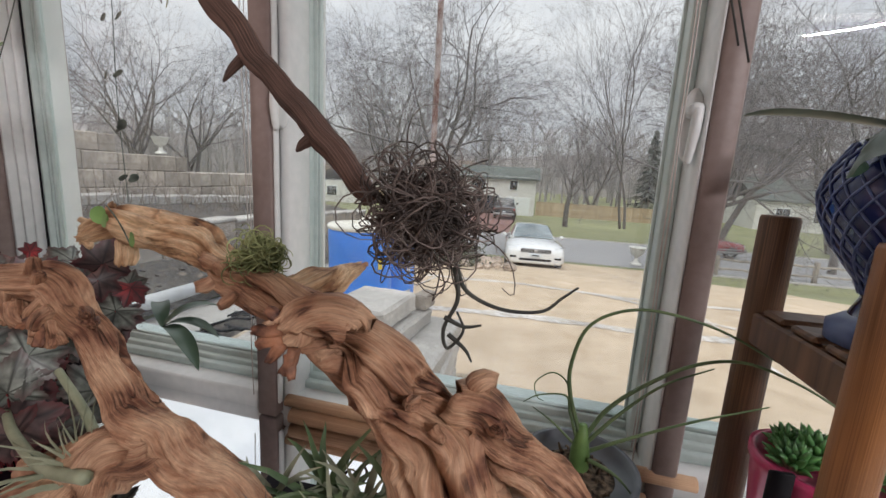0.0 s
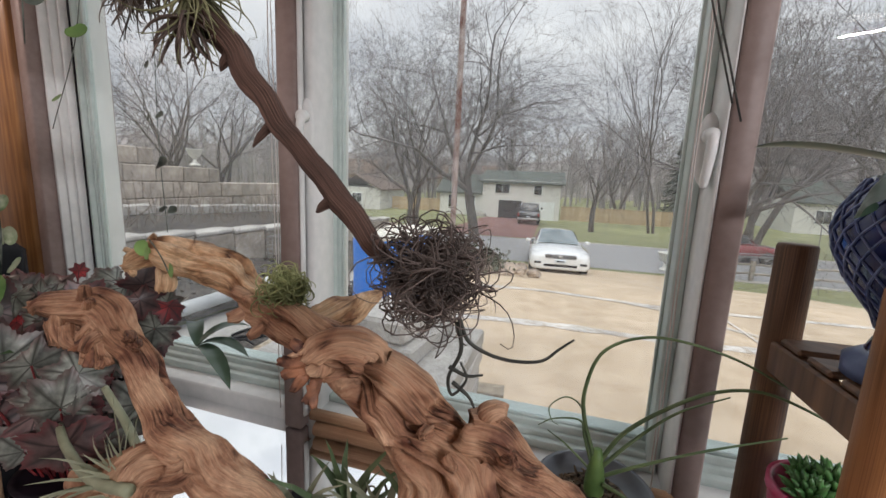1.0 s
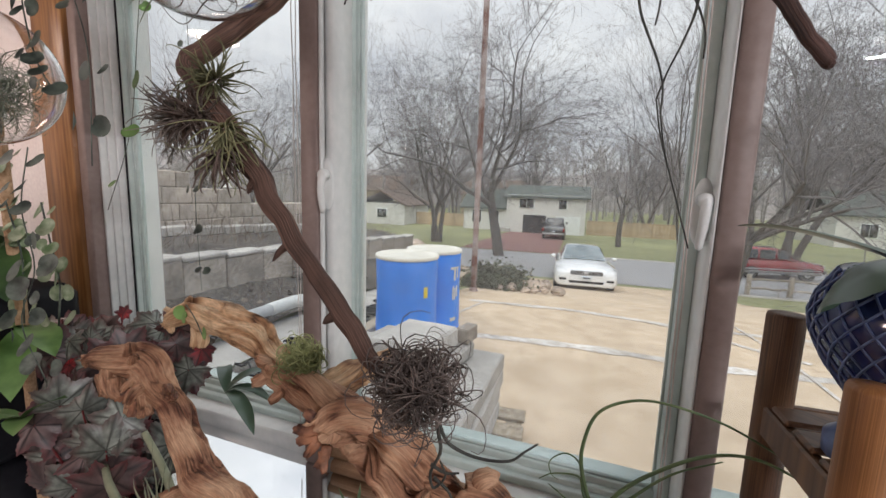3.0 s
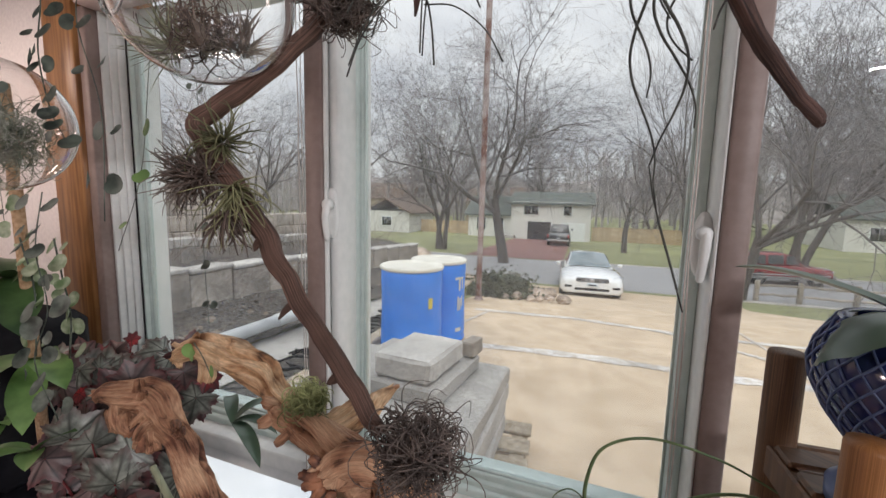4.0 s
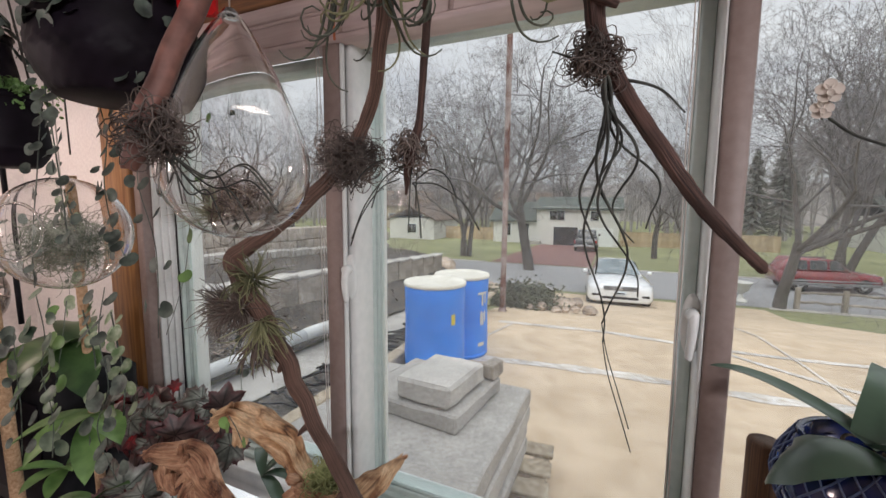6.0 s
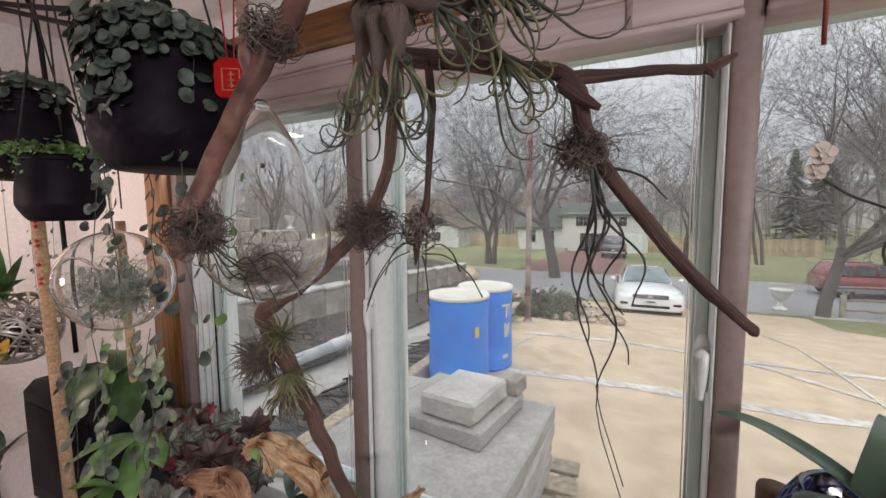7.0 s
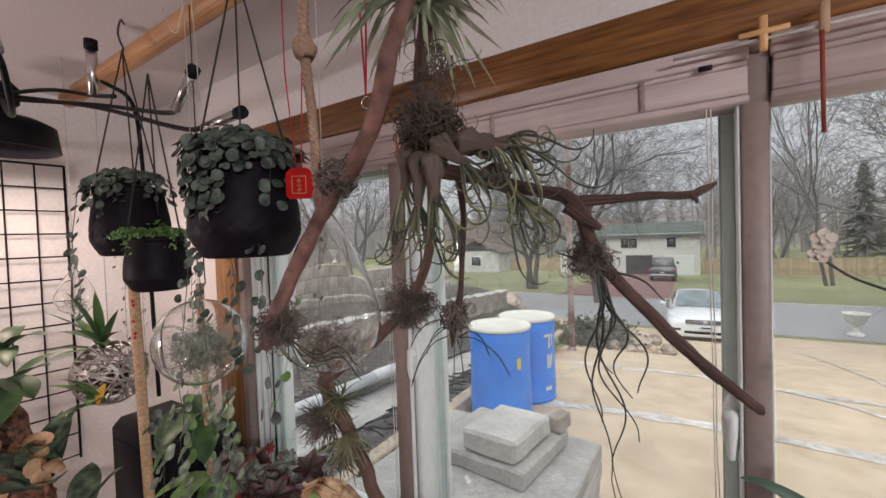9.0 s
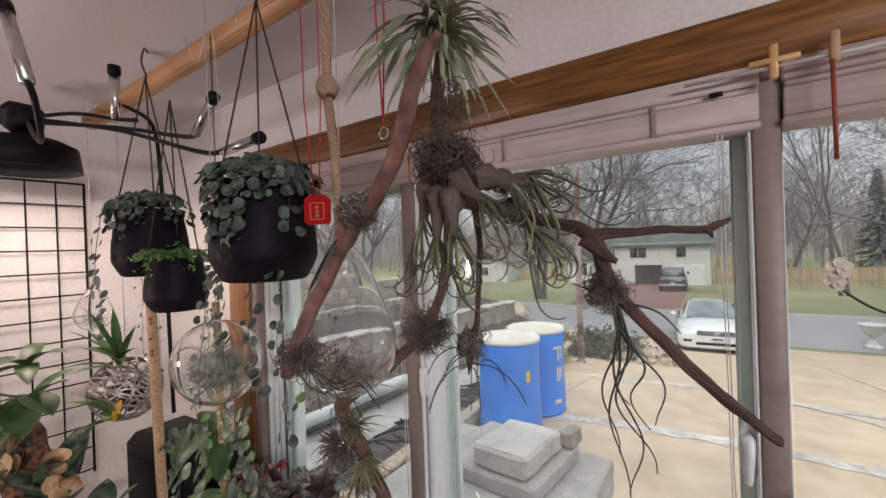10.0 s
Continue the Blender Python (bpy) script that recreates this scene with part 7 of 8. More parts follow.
hanging_pot((0.006, -0.308, 1.876), 0.0655, 0.125, 2.245, "black ridged hanging pot overflowing with grey-green round leaves", LEAF_GREY, 200, 0.0088, 1.5, lean=(3.4, 7.2))
hanging_pot((-0.325, -0.3, 1.88), 0.057, 0.112, 2.228, "black hanging pot with silver-green trailing leaves", LEAF_GREY, 150, 0.0078, 0.9, lean=(3.0, 6.6))
hanging_pot((-0.244, -0.3, 1.823), 0.046, 0.085, 2.17, "small black faceted hanging pot with fine green trailers", LEAF_LIGHT, 10, 0.004, 0.0, ridged=False, hook=False)
gr = Mesh()
for _ in range(90):
    a, q = rnd(0, 6.283), rnd(0.2, 1.0)
    p0 = np.array((-0.247 + 0.046 * q * math.cos(a), -0.3 + 0.046 * q * math.sin(a), 1.909))
    o = np.array((math.cos(a), math.sin(a), 0))
    dl = rnd(0.0, 0.05) if random.random() < 0.6 else 0.0
    pts = [p0, p0 + o * 0.008 + (0, 0, 0.012), p0 + o * 0.018 + (0, 0, 0.004), p0 + o * 0.021 + (0, 0, -dl)]
    c = curve(pts, 4)
    for q2 in c[1:]:
        gr.disc_leaf(q2 + np.array(unit()) * 0.0025, unit(), (0, 0, 1), rnd(0.0016, 0.0032), 0.3, 0.0, 5)
one("fine_trailers", gr, LEAF_LIGHT, "fine bright green trailers over a small pot", "trailing plant", kind="stuff")

vine([(-0.06, -0.33, 1.95), (-0.065, -0.335, 1.9), (-0.06, -0.335, 1.85), (-0.065, -0.33, 1.8), (-0.06, -0.33, 1.74)], 16, 0.008, LEAF_GREY, "trailing vine of grey-green round leaves")
vine([(-0.055, -0.3, 1.9), (-0.04, -0.3, 1.85), (-0.05, -0.3, 1.8), (-0.04, -0.3, 1.75), (-0.02, -0.3, 1.72)], 11, 0.009, LEAF_GREY, "trailing vine of grey-green round leaves")
vine([(-0.33, -0.37, 1.98), (-0.345, -0.375, 1.9), (-0.34, -0.37, 1.84), (-0.35, -0.37, 1.78)], 14, 0.008, LEAF_GREY, "trailing vine of grey-green round leaves")
vine([(-0.13, -0.31, 1.88), (-0.13, -0.32, 1.8), (-0.125, -0.33, 1.74), (-0.13, -0.33, 1.69)], 9, 0.009, LEAF_GREY, "trailing vine with round leaves before a glass globe")
vine([(-0.03, -0.16, 1.92), (-0.032, -0.16, 1.83), (-0.03, -0.16, 1.72), (-0.033, -0.16, 1.62), (-0.03, -0.16, 1.52)], 8, 0.007, LEAF_GREY, "thin hanging vine with sparse heart leaves", True, 0.0004)
vine([(0.02, -0.24, 1.9), (0.0, -0.24, 1.8), (-0.02, -0.24, 1.7), (-0.06, -0.24, 1.62)], 5, 0.009, LEAF_LIGHT, "thin hanging vine with sparse heart leaves", False, 0.0004)
vine([(-0.12, -0.27, 1.68), (-0.13, -0.275, 1.62), (-0.11, -0.28, 1.56), (-0.14, -0.28, 1.5), (-0.11, -0.28, 1.44)], 9, 0.013, LEAF_GREY, "climbing vine of pale silver-green heart leaves")
vine([(-0.18, -0.28, 1.66), (-0.2, -0.28, 1.6), (-0.22, -0.28, 1.55), (-0.24, -0.28, 1.5)], 5, 0.012, LEAF_LIGHT, "climbing vine of fresh green heart leaves")
for k, (x, y) in enumerate(((-0.62, -0.2), (-0.56, -0.19), (-0.34, -0.2))):
    vine([(x, y, 1.95), (x + 0.004, y, 1.85), (x - 0.003, y, 1.75), (x, y, 1.62)], 11, 0.006, LEAF_GREY, "string of small silver hearts hanging before the wall", True, 0.0004)

vine([(0.022, -0.226, 1.525), (0.03, -0.226, 1.516), (0.036, -0.226, 1.507), (0.042, -0.226, 1.495)], 3, 0.0085, LEAF_LIGHT, "short vine with small heart leaves over driftwood", False)

LEAF_VARI = mat("variegated_leaf", (0.1, 0.18, 0.07), (0.4, 0.48, 0.33), 70, 0.45, 0.1, stain=0.35, stain_scale=25)
for pts, n in (
    ([(-0.31, -0.21, 1.8), (-0.3, -0.2, 1.72), (-0.31, -0.2, 1.64), (-0.3, -0.2, 1.54)], 9),
    ([(-0.24, -0.2, 1.62), (-0.23, -0.2, 1.57), (-0.22, -0.2, 1.52), (-0.23, -0.2, 1.46)], 7),
    ([(-0.29, -0.21, 1.62), (-0.27, -0.21, 1.55), (-0.28, -0.21, 1.46)], 6),
):
    vine(pts, n, 0.0125, LEAF_VARI, "climbing vine with pale variegated heart leaves", True, 0.0011)

# ---- glass globes ----


def globe(c, r, z_top, label, stretch=0.0, hole=None, fill=MOSS_GREEN, n=110, low=0.42):
    g = thing("glass_globe", c, label, "glass globe", "hanging glass globes")
    outer, k = [], 30
    for i in range(k + 1):
        t = math.pi * i / k
        rr, z = r * math.sin(t), -r * math.cos(t)
        if stretch and t > 1.75:
            s = (t - 1.75) / (math.pi - 1.75)
            z = z + stretch * s**1.5
            rr = r * math.sin(t) * (1 - 0.25 * s * (1 - s)) + 0.004 * s
        outer.append((max(rr, 0.0008), z))
    inner = [(max(a - 0.0014, 0.0004), b * 0.985) for a, b in outer[::-1]]
    sm = Mesh().lathe(outer + inner, 40)
    sh_ = part("shell", sm, BLOWN, g)
    sh_.visible_shadow = False
    if hole:
        ang, el, hr = hole
        d = Vector((math.cos(el) * math.cos(ang), math.cos(el) * math.sin(ang), math.sin(el)))
        a, b = d.orthogonal().normalized(), d.cross(d.orthogonal()).normalized()
        o = d * math.sqrt(r * r - hr * hr)
        lip = part("opening_lip", Mesh().tube([o + a * hr * math.cos(t) + b * hr * math.sin(t) for t in np.linspace(0, 6.2832, 40)], 0.0016, 6, False), BLOWN, g, "rounded glass lip")
        lip.visible_shadow = False
    part("moss", curls(Mesh(), (0, 0, -low * r), r * (0.95 - low), n, 0.0006, r * 0.8, 0.75), fill, g, "moss filling")
    z0 = outer[-1][1]
    part("cord", Mesh().tube([(0, 0, z0), (0, 0, z_top - c[2])], 0.0006, 4), CORD, g)
    return g


globe((-0.152, -0.288, 1.745), 0.065, 2.36, "round hanging glass globe filled with grey-green moss", 0, (-1.2, 0.1, 0.03), MOSS_GREEN, 620, 0.2)
globe((0.166, -0.326, 1.81), 0.0555, 2.36, "hanging glass teardrop holding small air plants", 0.062, (-2.3, 0.2, 0.032), MOSS, 130)
globe((-0.79, -0.236, 1.775), 0.04, 2.36, "small hanging glass globe with moss", 0.03, (-1.2, 0.1, 0.02), MOSS_GREEN, 60)
random.seed(62)
for k, (x, y) in enumerate(((0.15, -0.335), (0.172, -0.33), (0.192, -0.322))):
    air_plant((x, y, 1.772), (-0.5 + 0.45 * k, -0.2, 0.8), 80, 0.034, 0.0009, "small spiky air plant inside a glass teardrop", AIR if k else AIR_GREEN, 1.5, 0.7, 0.3, "air plants in glass")

# silver woven sphere with an orchid
sv = thing("woven_silver_sphere", (-0.665, -0.22, 1.606), "openwork silver woven sphere holding an orchid", "planter")
wv = Mesh()
random.seed(63)
for _ in range(26):
    n_ = unit()
    a, b = n_.orthogonal().normalized(), n_.cross(n_.orthogonal()).normalized()
    wv.tube([(a * math.cos(t) + b * math.sin(t)) * 0.072 for t in np.linspace(0, 6.2832, 28)], 0.0022, 5, False)
part("weave", wv, SILVER, sv)
part("bark", curls(Mesh(), (0, 0, -0.02), 0.045, 70, 0.003, 0.04), SOIL, sv)
part("cord", Mesh().tube([(0, 0, 0.07), (0, 0, 0.72)], 0.0008, 4), CORD, sv)


def leafy(c, specs, label, category, material, width, droop=0.6, name="leafy_plant", stem=True):
    t = thing(name, c, label, category)
    for ang, el, ln in specs:
        d, p, pts = Vector((math.cos(ang) * math.cos(el), math.sin(ang) * math.cos(el), math.sin(el))), Vector((0, 0, 0)), []
        for s in range(9):
            pts.append(tuple(p))
            p = p + d * ln / 8
            d = (d + Vector((0, 0, -droop / 8))).normalized()
        mm = Mesh()
        k = len(pts)
        P = np.array(pts)
        D = np.gradient(P, axis=0)
        D /= np.linalg.norm(D, axis=1)[:, None]
        for i in range(k):
            s = i / (k - 1)
            w = width * (math.sin(math.pi * min(1, s * 0.97 + 0.03)) ** 0.6) * (1.0 if s < 0.6 else 1 - (s - 0.6) ** 2 * 3)
            side = np.cross(D[i], (0, 0, 1))
            side /= np.linalg.norm(side) + 1e-9
            up = np.cross(side, D[i])
            mm.add([P[i] - side * w + up * 0.25 * w, P[i] - side * w * 0.5 + up * 0.06 * w, P[i], P[i] + side * w * 0.5 + up * 0.06 * w, P[i] + side * w + up * 0.25 * w], [])
        mm.f = [(5 * i + j, 5 * i + j + 1, 5 * i + 6 + j, 5 * i + 5 + j) for i in range(k - 1) for j in range(4)]
        part("leaf", mm, material, t)
    return t


leafy((-0.65, -0.24, 1.68), [(-2.6, 0.5, 0.1), (-1.9, 0.9, 0.12), (-0.9, 0.7, 0.1), (-1.3, 1.2, 0.14), (0.2, 0.6, 0.08), (-0.2, 0.3, 0.07)], "green orchid leaves rising from a silver sphere", "orchid", LEAF, 0.011, 0.5, "orchid_leaves")
leafy((-0.6, -0.26, 1.56), [(-2.2, 0.8, 0.11), (-1.2, 1.0, 0.12), (-0.6, 0.6, 0.1), (-2.9, 0.3, 0.09), (-1.6, 0.2, 0.09)], "long fresh green leaves with a yellowing one", "leafy plant", LEAF_LIGHT, 0.012, 0.8)
part_y = leafy((-0.6, -0.255, 1.6), [(-0.8, -0.7, 0.05)], "yellow dying leaf on a green plant", "leaf", mat("yellow_leaf", (0.5, 0.25, 0.02), (0.65, 0.38, 0.05), 30, 0.5, 0.1), 0.008, 0.5, "yellow_leaf")

# sisal pole with red beads
sp = thing("sisal_pole", (-0.455, -0.244, 1.2), "tall sisal-wound climbing pole with red bead string", "plant pole")
part("pole", Mesh().tube(line((0.012, 0, -0.0235), (-0.018, 0, 0.68), 12), 0.0095, 18), SISAL, sp)
random.seed(64)
for i in (0, 1, 4, 5, 9, 12, 13):
    part("bead", Mesh().lathe([(0.0005, -0.0035), (0.0036, 0), (0.0005, 0.0035)], 8, pose(0.012 + rnd(-0.002, 0.002), -0.014, 0.62 - 0.008 * i)), REDCORD, sp)
part("base", Mesh().lathe([(0.05, -0.0235), (0.05, -0.014), (0.014, -0.012)], 24), POTBLACK, sp)

# black box behind the plants
bx = thing("black_speaker_box", (-0.6, -0.115, 1.2), "large black plastic box with a small white sticker", "box")
part("case", Mesh().box((-0.18, -0.075, -0.0235), (0.14, 0.085, 0.262), 0.02), BLACK, bx)
part("sticker", Mesh().box((-0.03, -0.03, 0.262), (0.01, -0.005, 0.2632)), WHITE, bx)
part("grille", Mesh().box((-0.15, -0.079, 0.03), (0.11, -0.0755, 0.22), 0.001), POTBLACK, bx)

# wire grid on the end wall
wg = thing("wire_grid", (X0 + 0.012, 0, 0), "black wire grid panel on the end wall", "wire grid")
for i in range(8):
    part("upright_wire", Mesh().tube(line((0, -0.232 - 0.066 * i, 1.25), (0, -0.232 - 0.066 * i, 2.146), 2), 0.0022 if i else 0.0034, 6), BLACK, wg)
for i in range(14):
    part("cross_wire", Mesh().tube(line((0.004, -0.7, 1.262 + 0.068 * i), (0.004, -0.23, 1.262 + 0.068 * i), 2), 0.0022 if i < 13 else 0.0034, 6), BLACK, wg)

on_house(wg)

# ceiling pole
cp_ = thing("hanging_pole", (-0.35, -0.25, 2.258), "varnished pine pole slung under the ceiling on cords", "pole")
part("pole", Mesh().tube(line((-0.37, 0, -0.022), (0.75, 0, 0.045), 14), np.full(14, 0.0185), 20, True, lambda a, s: 1 + 0.05 * noise.noise((a, s * 6, 2))), POLEWOOD, cp_)
for x in (-0.3, 0.25, 0.68):
    part("cord", Mesh().tube([(x, 0.02, 0.0), (x, 0.021, 0.075)], 0.001, 4), CORD, cp_)
    part("cord_wrap", Mesh().tube([(x, 0.021 * math.cos(t), 0.005 + 0.06 * x + 0.021 * math.sin(t)) for t in np.linspace(0, 6.3, 20)], 0.0012, 5), CORD, cp_)
part("pole_cord", Mesh().tube([(0.18, -0.02, 0.01), (0.18, -0.02, -0.2), (0.185, -0.02, -0.42)], 0.0009, 4), DARKCORD, cp_)
part("tied_string", Mesh().tube(curve([(0.1, -0.02, 0.03), (0.13, -0.03, 0.0), (0.16, -0.03, -0.03), (0.2, -0.03, 0.02), (0.215, -0.03, -0.15)], 6), 0.0008, 4), CORD, cp_, "white plastic tie")

# plant lamp on goosenecks
pl_ = thing("gooseneck_plant_lamp", (-0.86, -0.34, 2.172), "black gooseneck plant lamp with disc shade and steel tubes", "lamp")
part("shade", Mesh().lathe([(0.03, 0.03), (0.08, 0.026), (0.105, 0.012), (0.112, -0.045), (0.107, -0.045), (0.098, 0.0), (0.02, 0.004)], 40), BLACK, pl_)
part("bulb_disc", Mesh().lathe([(0.08, -0.002), (0.06, -0.004), (0.01, -0.005)], 32), glow_mat("plant_lamp_glow", (1.0, 0.76, 0.64), 5.0), pl_, "glowing lamp face")
part("clamp", Mesh().box((0.0, -0.03, 0.04), (0.07, 0.03, 0.1), 0.012).box((-0.06, -0.025, 0.06), (0.0, 0.02, 0.12), 0.012), BLACK, pl_)
for pts, a, b in (([(0.05, 0, 0.07), (0.2, 0.04, 0.06), (0.33, 0.07, 0.03), (0.42, 0.07, 0.01)], (0.42, 0.07, 0.01), None), ([(0.05, 0.0, 0.06), (0.3, 0.08, 0.02), (0.55, 0.09, -0.04), (0.62, 0.08, -0.05)], (0.625, 0.075, -0.052), (0.69, 0.068, -0.012)), ([(0.05, 0.0, 0.07), (0.3, 0.08, 0.015), (0.6, 0.09, -0.075), (0.68, 0.09, -0.088)], (0.68, 0.09, -0.088), (0.77, 0.09, -0.082))):
    part("arm", Mesh().tube(curve(pts, 8), 0.0042, 10), BLACK, pl_)
    if b:
        part("steel_tube", Mesh().tube([a, b], 0.0075, 14), STEEL, pl_)
        d = (Vector(b) - Vector(a)).normalized() * 0.014
        part("end_cap", Mesh().tube([b, tuple(Vector(b) + d)], 0.0095, 14), BLACK, pl_)
part("steel_tube", Mesh().tube([(0.33, 0.07, 0.03), (0.33, 0.07, 0.125)], 0.0095, 14), STEEL, pl_)
part("end_cap", Mesh().tube([(0.33, 0.07, 0.122), (0.33, 0.07, 0.14)], 0.0115, 14), BLACK, pl_)
part("steel_tube", Mesh().tube([(0.574, -0.12, -0.013), (0.487, -0.12, 0.115)], 0.0085, 14), STEEL, pl_)
part("end_cap", Mesh().tube([(0.49, -0.12, 0.11), (0.479, -0.12, 0.127)], 0.0105, 14), BLACK, pl_)
part("arm", Mesh().tube(curve([(0.574, -0.12, -0.013), (0.58, -0.115, -0.04), (0.5, -0.09, -0.075), (0.3, -0.05, -0.02), (0.06, 0, 0.06)], 8), 0.0042, 10), BLACK, pl_)
part("cable", Mesh().tube(curve([(0.34, 0.08, 0.06), (0.37, 0.12, 0.02), (0.375, 0.13, -0.1), (0.36, 0.14, -0.3), (0.37, 0.14, -0.6)], 6), 0.004, 8), BLACK, pl_)

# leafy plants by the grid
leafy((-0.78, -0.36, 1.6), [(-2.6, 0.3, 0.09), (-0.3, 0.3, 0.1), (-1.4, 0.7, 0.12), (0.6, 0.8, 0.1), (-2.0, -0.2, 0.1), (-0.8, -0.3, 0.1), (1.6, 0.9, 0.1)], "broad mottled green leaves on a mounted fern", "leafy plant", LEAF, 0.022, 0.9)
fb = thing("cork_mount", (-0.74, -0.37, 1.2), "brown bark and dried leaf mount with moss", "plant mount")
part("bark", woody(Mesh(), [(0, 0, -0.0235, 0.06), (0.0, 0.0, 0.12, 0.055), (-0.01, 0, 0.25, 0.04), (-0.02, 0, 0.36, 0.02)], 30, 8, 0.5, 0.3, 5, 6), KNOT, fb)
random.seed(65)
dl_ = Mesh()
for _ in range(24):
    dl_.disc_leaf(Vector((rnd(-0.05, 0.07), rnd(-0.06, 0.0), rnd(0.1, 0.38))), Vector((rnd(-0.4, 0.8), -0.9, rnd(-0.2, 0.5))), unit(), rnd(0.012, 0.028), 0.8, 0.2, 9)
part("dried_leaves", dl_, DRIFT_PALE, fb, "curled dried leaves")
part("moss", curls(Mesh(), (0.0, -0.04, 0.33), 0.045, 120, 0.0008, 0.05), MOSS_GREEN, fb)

# more foliage by the grid wall
random.seed(66)
LEAF_MOTTLED = mat("mottled_green_leaf", (0.04, 0.07, 0.045), (0.19, 0.25, 0.17), 55, 0.4, 0.1, stain=0.4, stain_scale=14, vary=0.2)
leafy((-0.68, -0.385, 1.7), [(-0.2, 0.25, 0.1), (-0.9, 0.6, 0.09), (0.5, 0.7, 0.1), (-2.4, 0.5, 0.1), (-1.6, 0.1, 0.09), (2.6, 0.8, 0.09)], "broad glossy green leaves on a bark mount", "leafy plant", LEAF, 0.018, 1.1)
leafy((-0.68, -0.39, 1.64), [(-0.3, -0.5, 0.1), (-1.3, -0.7, 0.1), (0.4, -0.2, 0.08), (-2.3, -0.5, 0.1)], "large drooping green leaves on a bark mount", "leafy plant", LEAF, 0.03, 0.8)
leafy((-0.62, -0.36, 1.42), [(-0.4, 1.1, 0.15), (-1.2, 0.9, 0.15), (0.5, 1.2, 0.16), (2.4, 1.1, 0.15), (-2.4, 0.8, 0.14), (1.4, 1.25, 0.17), (-0.1, 0.6, 0.13), (-1.8, 0.4, 0.13)], "upright mottled grey-green leaves at the end of the shelf", "leafy plant", LEAF_MOTTLED, 0.03, 0.5)
leafy((-0.5, -0.34, 1.38), [(-0.2, 0.9, 0.11), (-1.0, 0.7, 0.12), (0.8, 1.1, 0.12), (2.6, 0.9, 0.12), (-2.2, 0.6, 0.11)], "mottled dark leaves beside a sisal pole", "leafy plant", LEAF_MOTTLED, 0.026, 0.8)
leafy((-0.66, -0.235, 1.66), [(-2.9, 0.9, 0.13), (-2.3, 0.35, 0.12), (-0.5, 1.35, 0.15), (0.3, 1.2, 0.11), (-1.5, 0.35, 0.1)], "long strap leaves rising from a silver sphere", "orchid", LEAF, 0.0095, 0.7, "orchid_leaves")
dr = thing("dried_seed_pod", (-0.56, -0.37, 1.5), "crumpled brown dried leaf pods among foliage", "dried leaves")
for k in range(9):
    pod = Mesh().disc_leaf(Vector((rnd(-0.03, 0.03), rnd(-0.015, 0.015), rnd(-0.03, 0.03))), unit(), unit(), rnd(0.014, 0.024), 1.1, 0.3, 11)
    part("dried_leaf", pod, DRIFT_PALE, dr)
part("stalk", Mesh().tube(curve([(0, 0, -0.3235), (0.004, 0.004, -0.15), (0, 0, 0)], 5), 0.004, 7), KNOT, dr)
for c, specs in (((-0.4, -0.2, 1.33), [(-0.3, 0.7, 0.07), (-1.2, 0.5, 0.08), (-2.2, 0.6, 0.07), (1.2, 0.9, 0.07), (-0.8, 0.2, 0.07)]), ((-0.22, -0.25, 1.36), [(-0.6, 0.5, 0.06), (-1.6, 0.6, 0.07), (-2.5, 0.4, 0.06), (0.4, 0.8, 0.06)])):
    leafy(c, specs, "fresh green pointed leaves between pots", "leafy plant", LEAF_LIGHT, 0.013, 0.9)
random.seed(67)
vine([(-0.2, -0.3, 1.67), (-0.19, -0.3, 1.62), (-0.205, -0.3, 1.57), (-0.19, -0.3, 1.52), (-0.2, -0.3, 1.46)], 9, 0.013, LEAF_MOTTLED, "climbing vine of silver-green heart leaves on a stake")
vine([(-0.26, -0.3, 1.62), (-0.265, -0.3, 1.57), (-0.25, -0.305, 1.52), (-0.26, -0.305, 1.45)], 7, 0.012, LEAF_GREY, "climbing vine of silver-green heart leaves on a stake")
vine([(0.06, -0.33, 1.9), (0.07, -0.335, 1.84), (0.06, -0.335, 1.8), (0.07, -0.33, 1.74), (0.065, -0.33, 1.66)], 7, 0.0085, LEAF_GREY, "thin hanging vine with sparse heart leaves", True, 0.0004)

# ---- begonias on the shelf ----
random.seed(71)


def lobed(size, lobes=7, cup=0.25):
    """A pointed-lobed leaf; u runs from a lobe's vein to its edge, v from the stalk outwards."""
    mm = Mesh()
    n, pts = 84, []
    for j in range(n):
        t = 2 * math.pi * j / n
        w = abs((t * lobes / 6.2832) % 1 - 0.5) * 2
        r = size * (0.66 + 0.34 * (1 - w) ** 1.15 + 0.03 * math.cos(42 * t)) * (1 - 0.5 * max(0, math.cos(t - math.pi)) ** 6) * (1.0 + 0.3 * max(0, math.cos(t)))
        pts.append((r, t, w))
    v, uv = [(0, 0, 0)], [(0.0, 0.0)]
    for f_, h in ((0.33, 0.1), (0.66, 0.45), (1.0, 1.0)):
        for r, t, w in pts:
            v.append((r * f_ * math.cos(t), r * f_ * math.sin(t), -cup * size * h * (0.75 + 0.45 * math.cos(2 * t + 0.6)) + (0.09 * w - 0.045) * size * h))
            uv.append((w, f_))
    f = [(0, 1 + j, 1 + (j + 1) % n) for j in range(n)]
    for k in range(2):
        f += [(1 + k * n + j, 1 + (k + 1) * n + j, 1 + (k + 1) * n + (j + 1) % n, 1 + k * n + (j + 1) % n) for j in range(n)]
    return mm.add(v, f, uv)


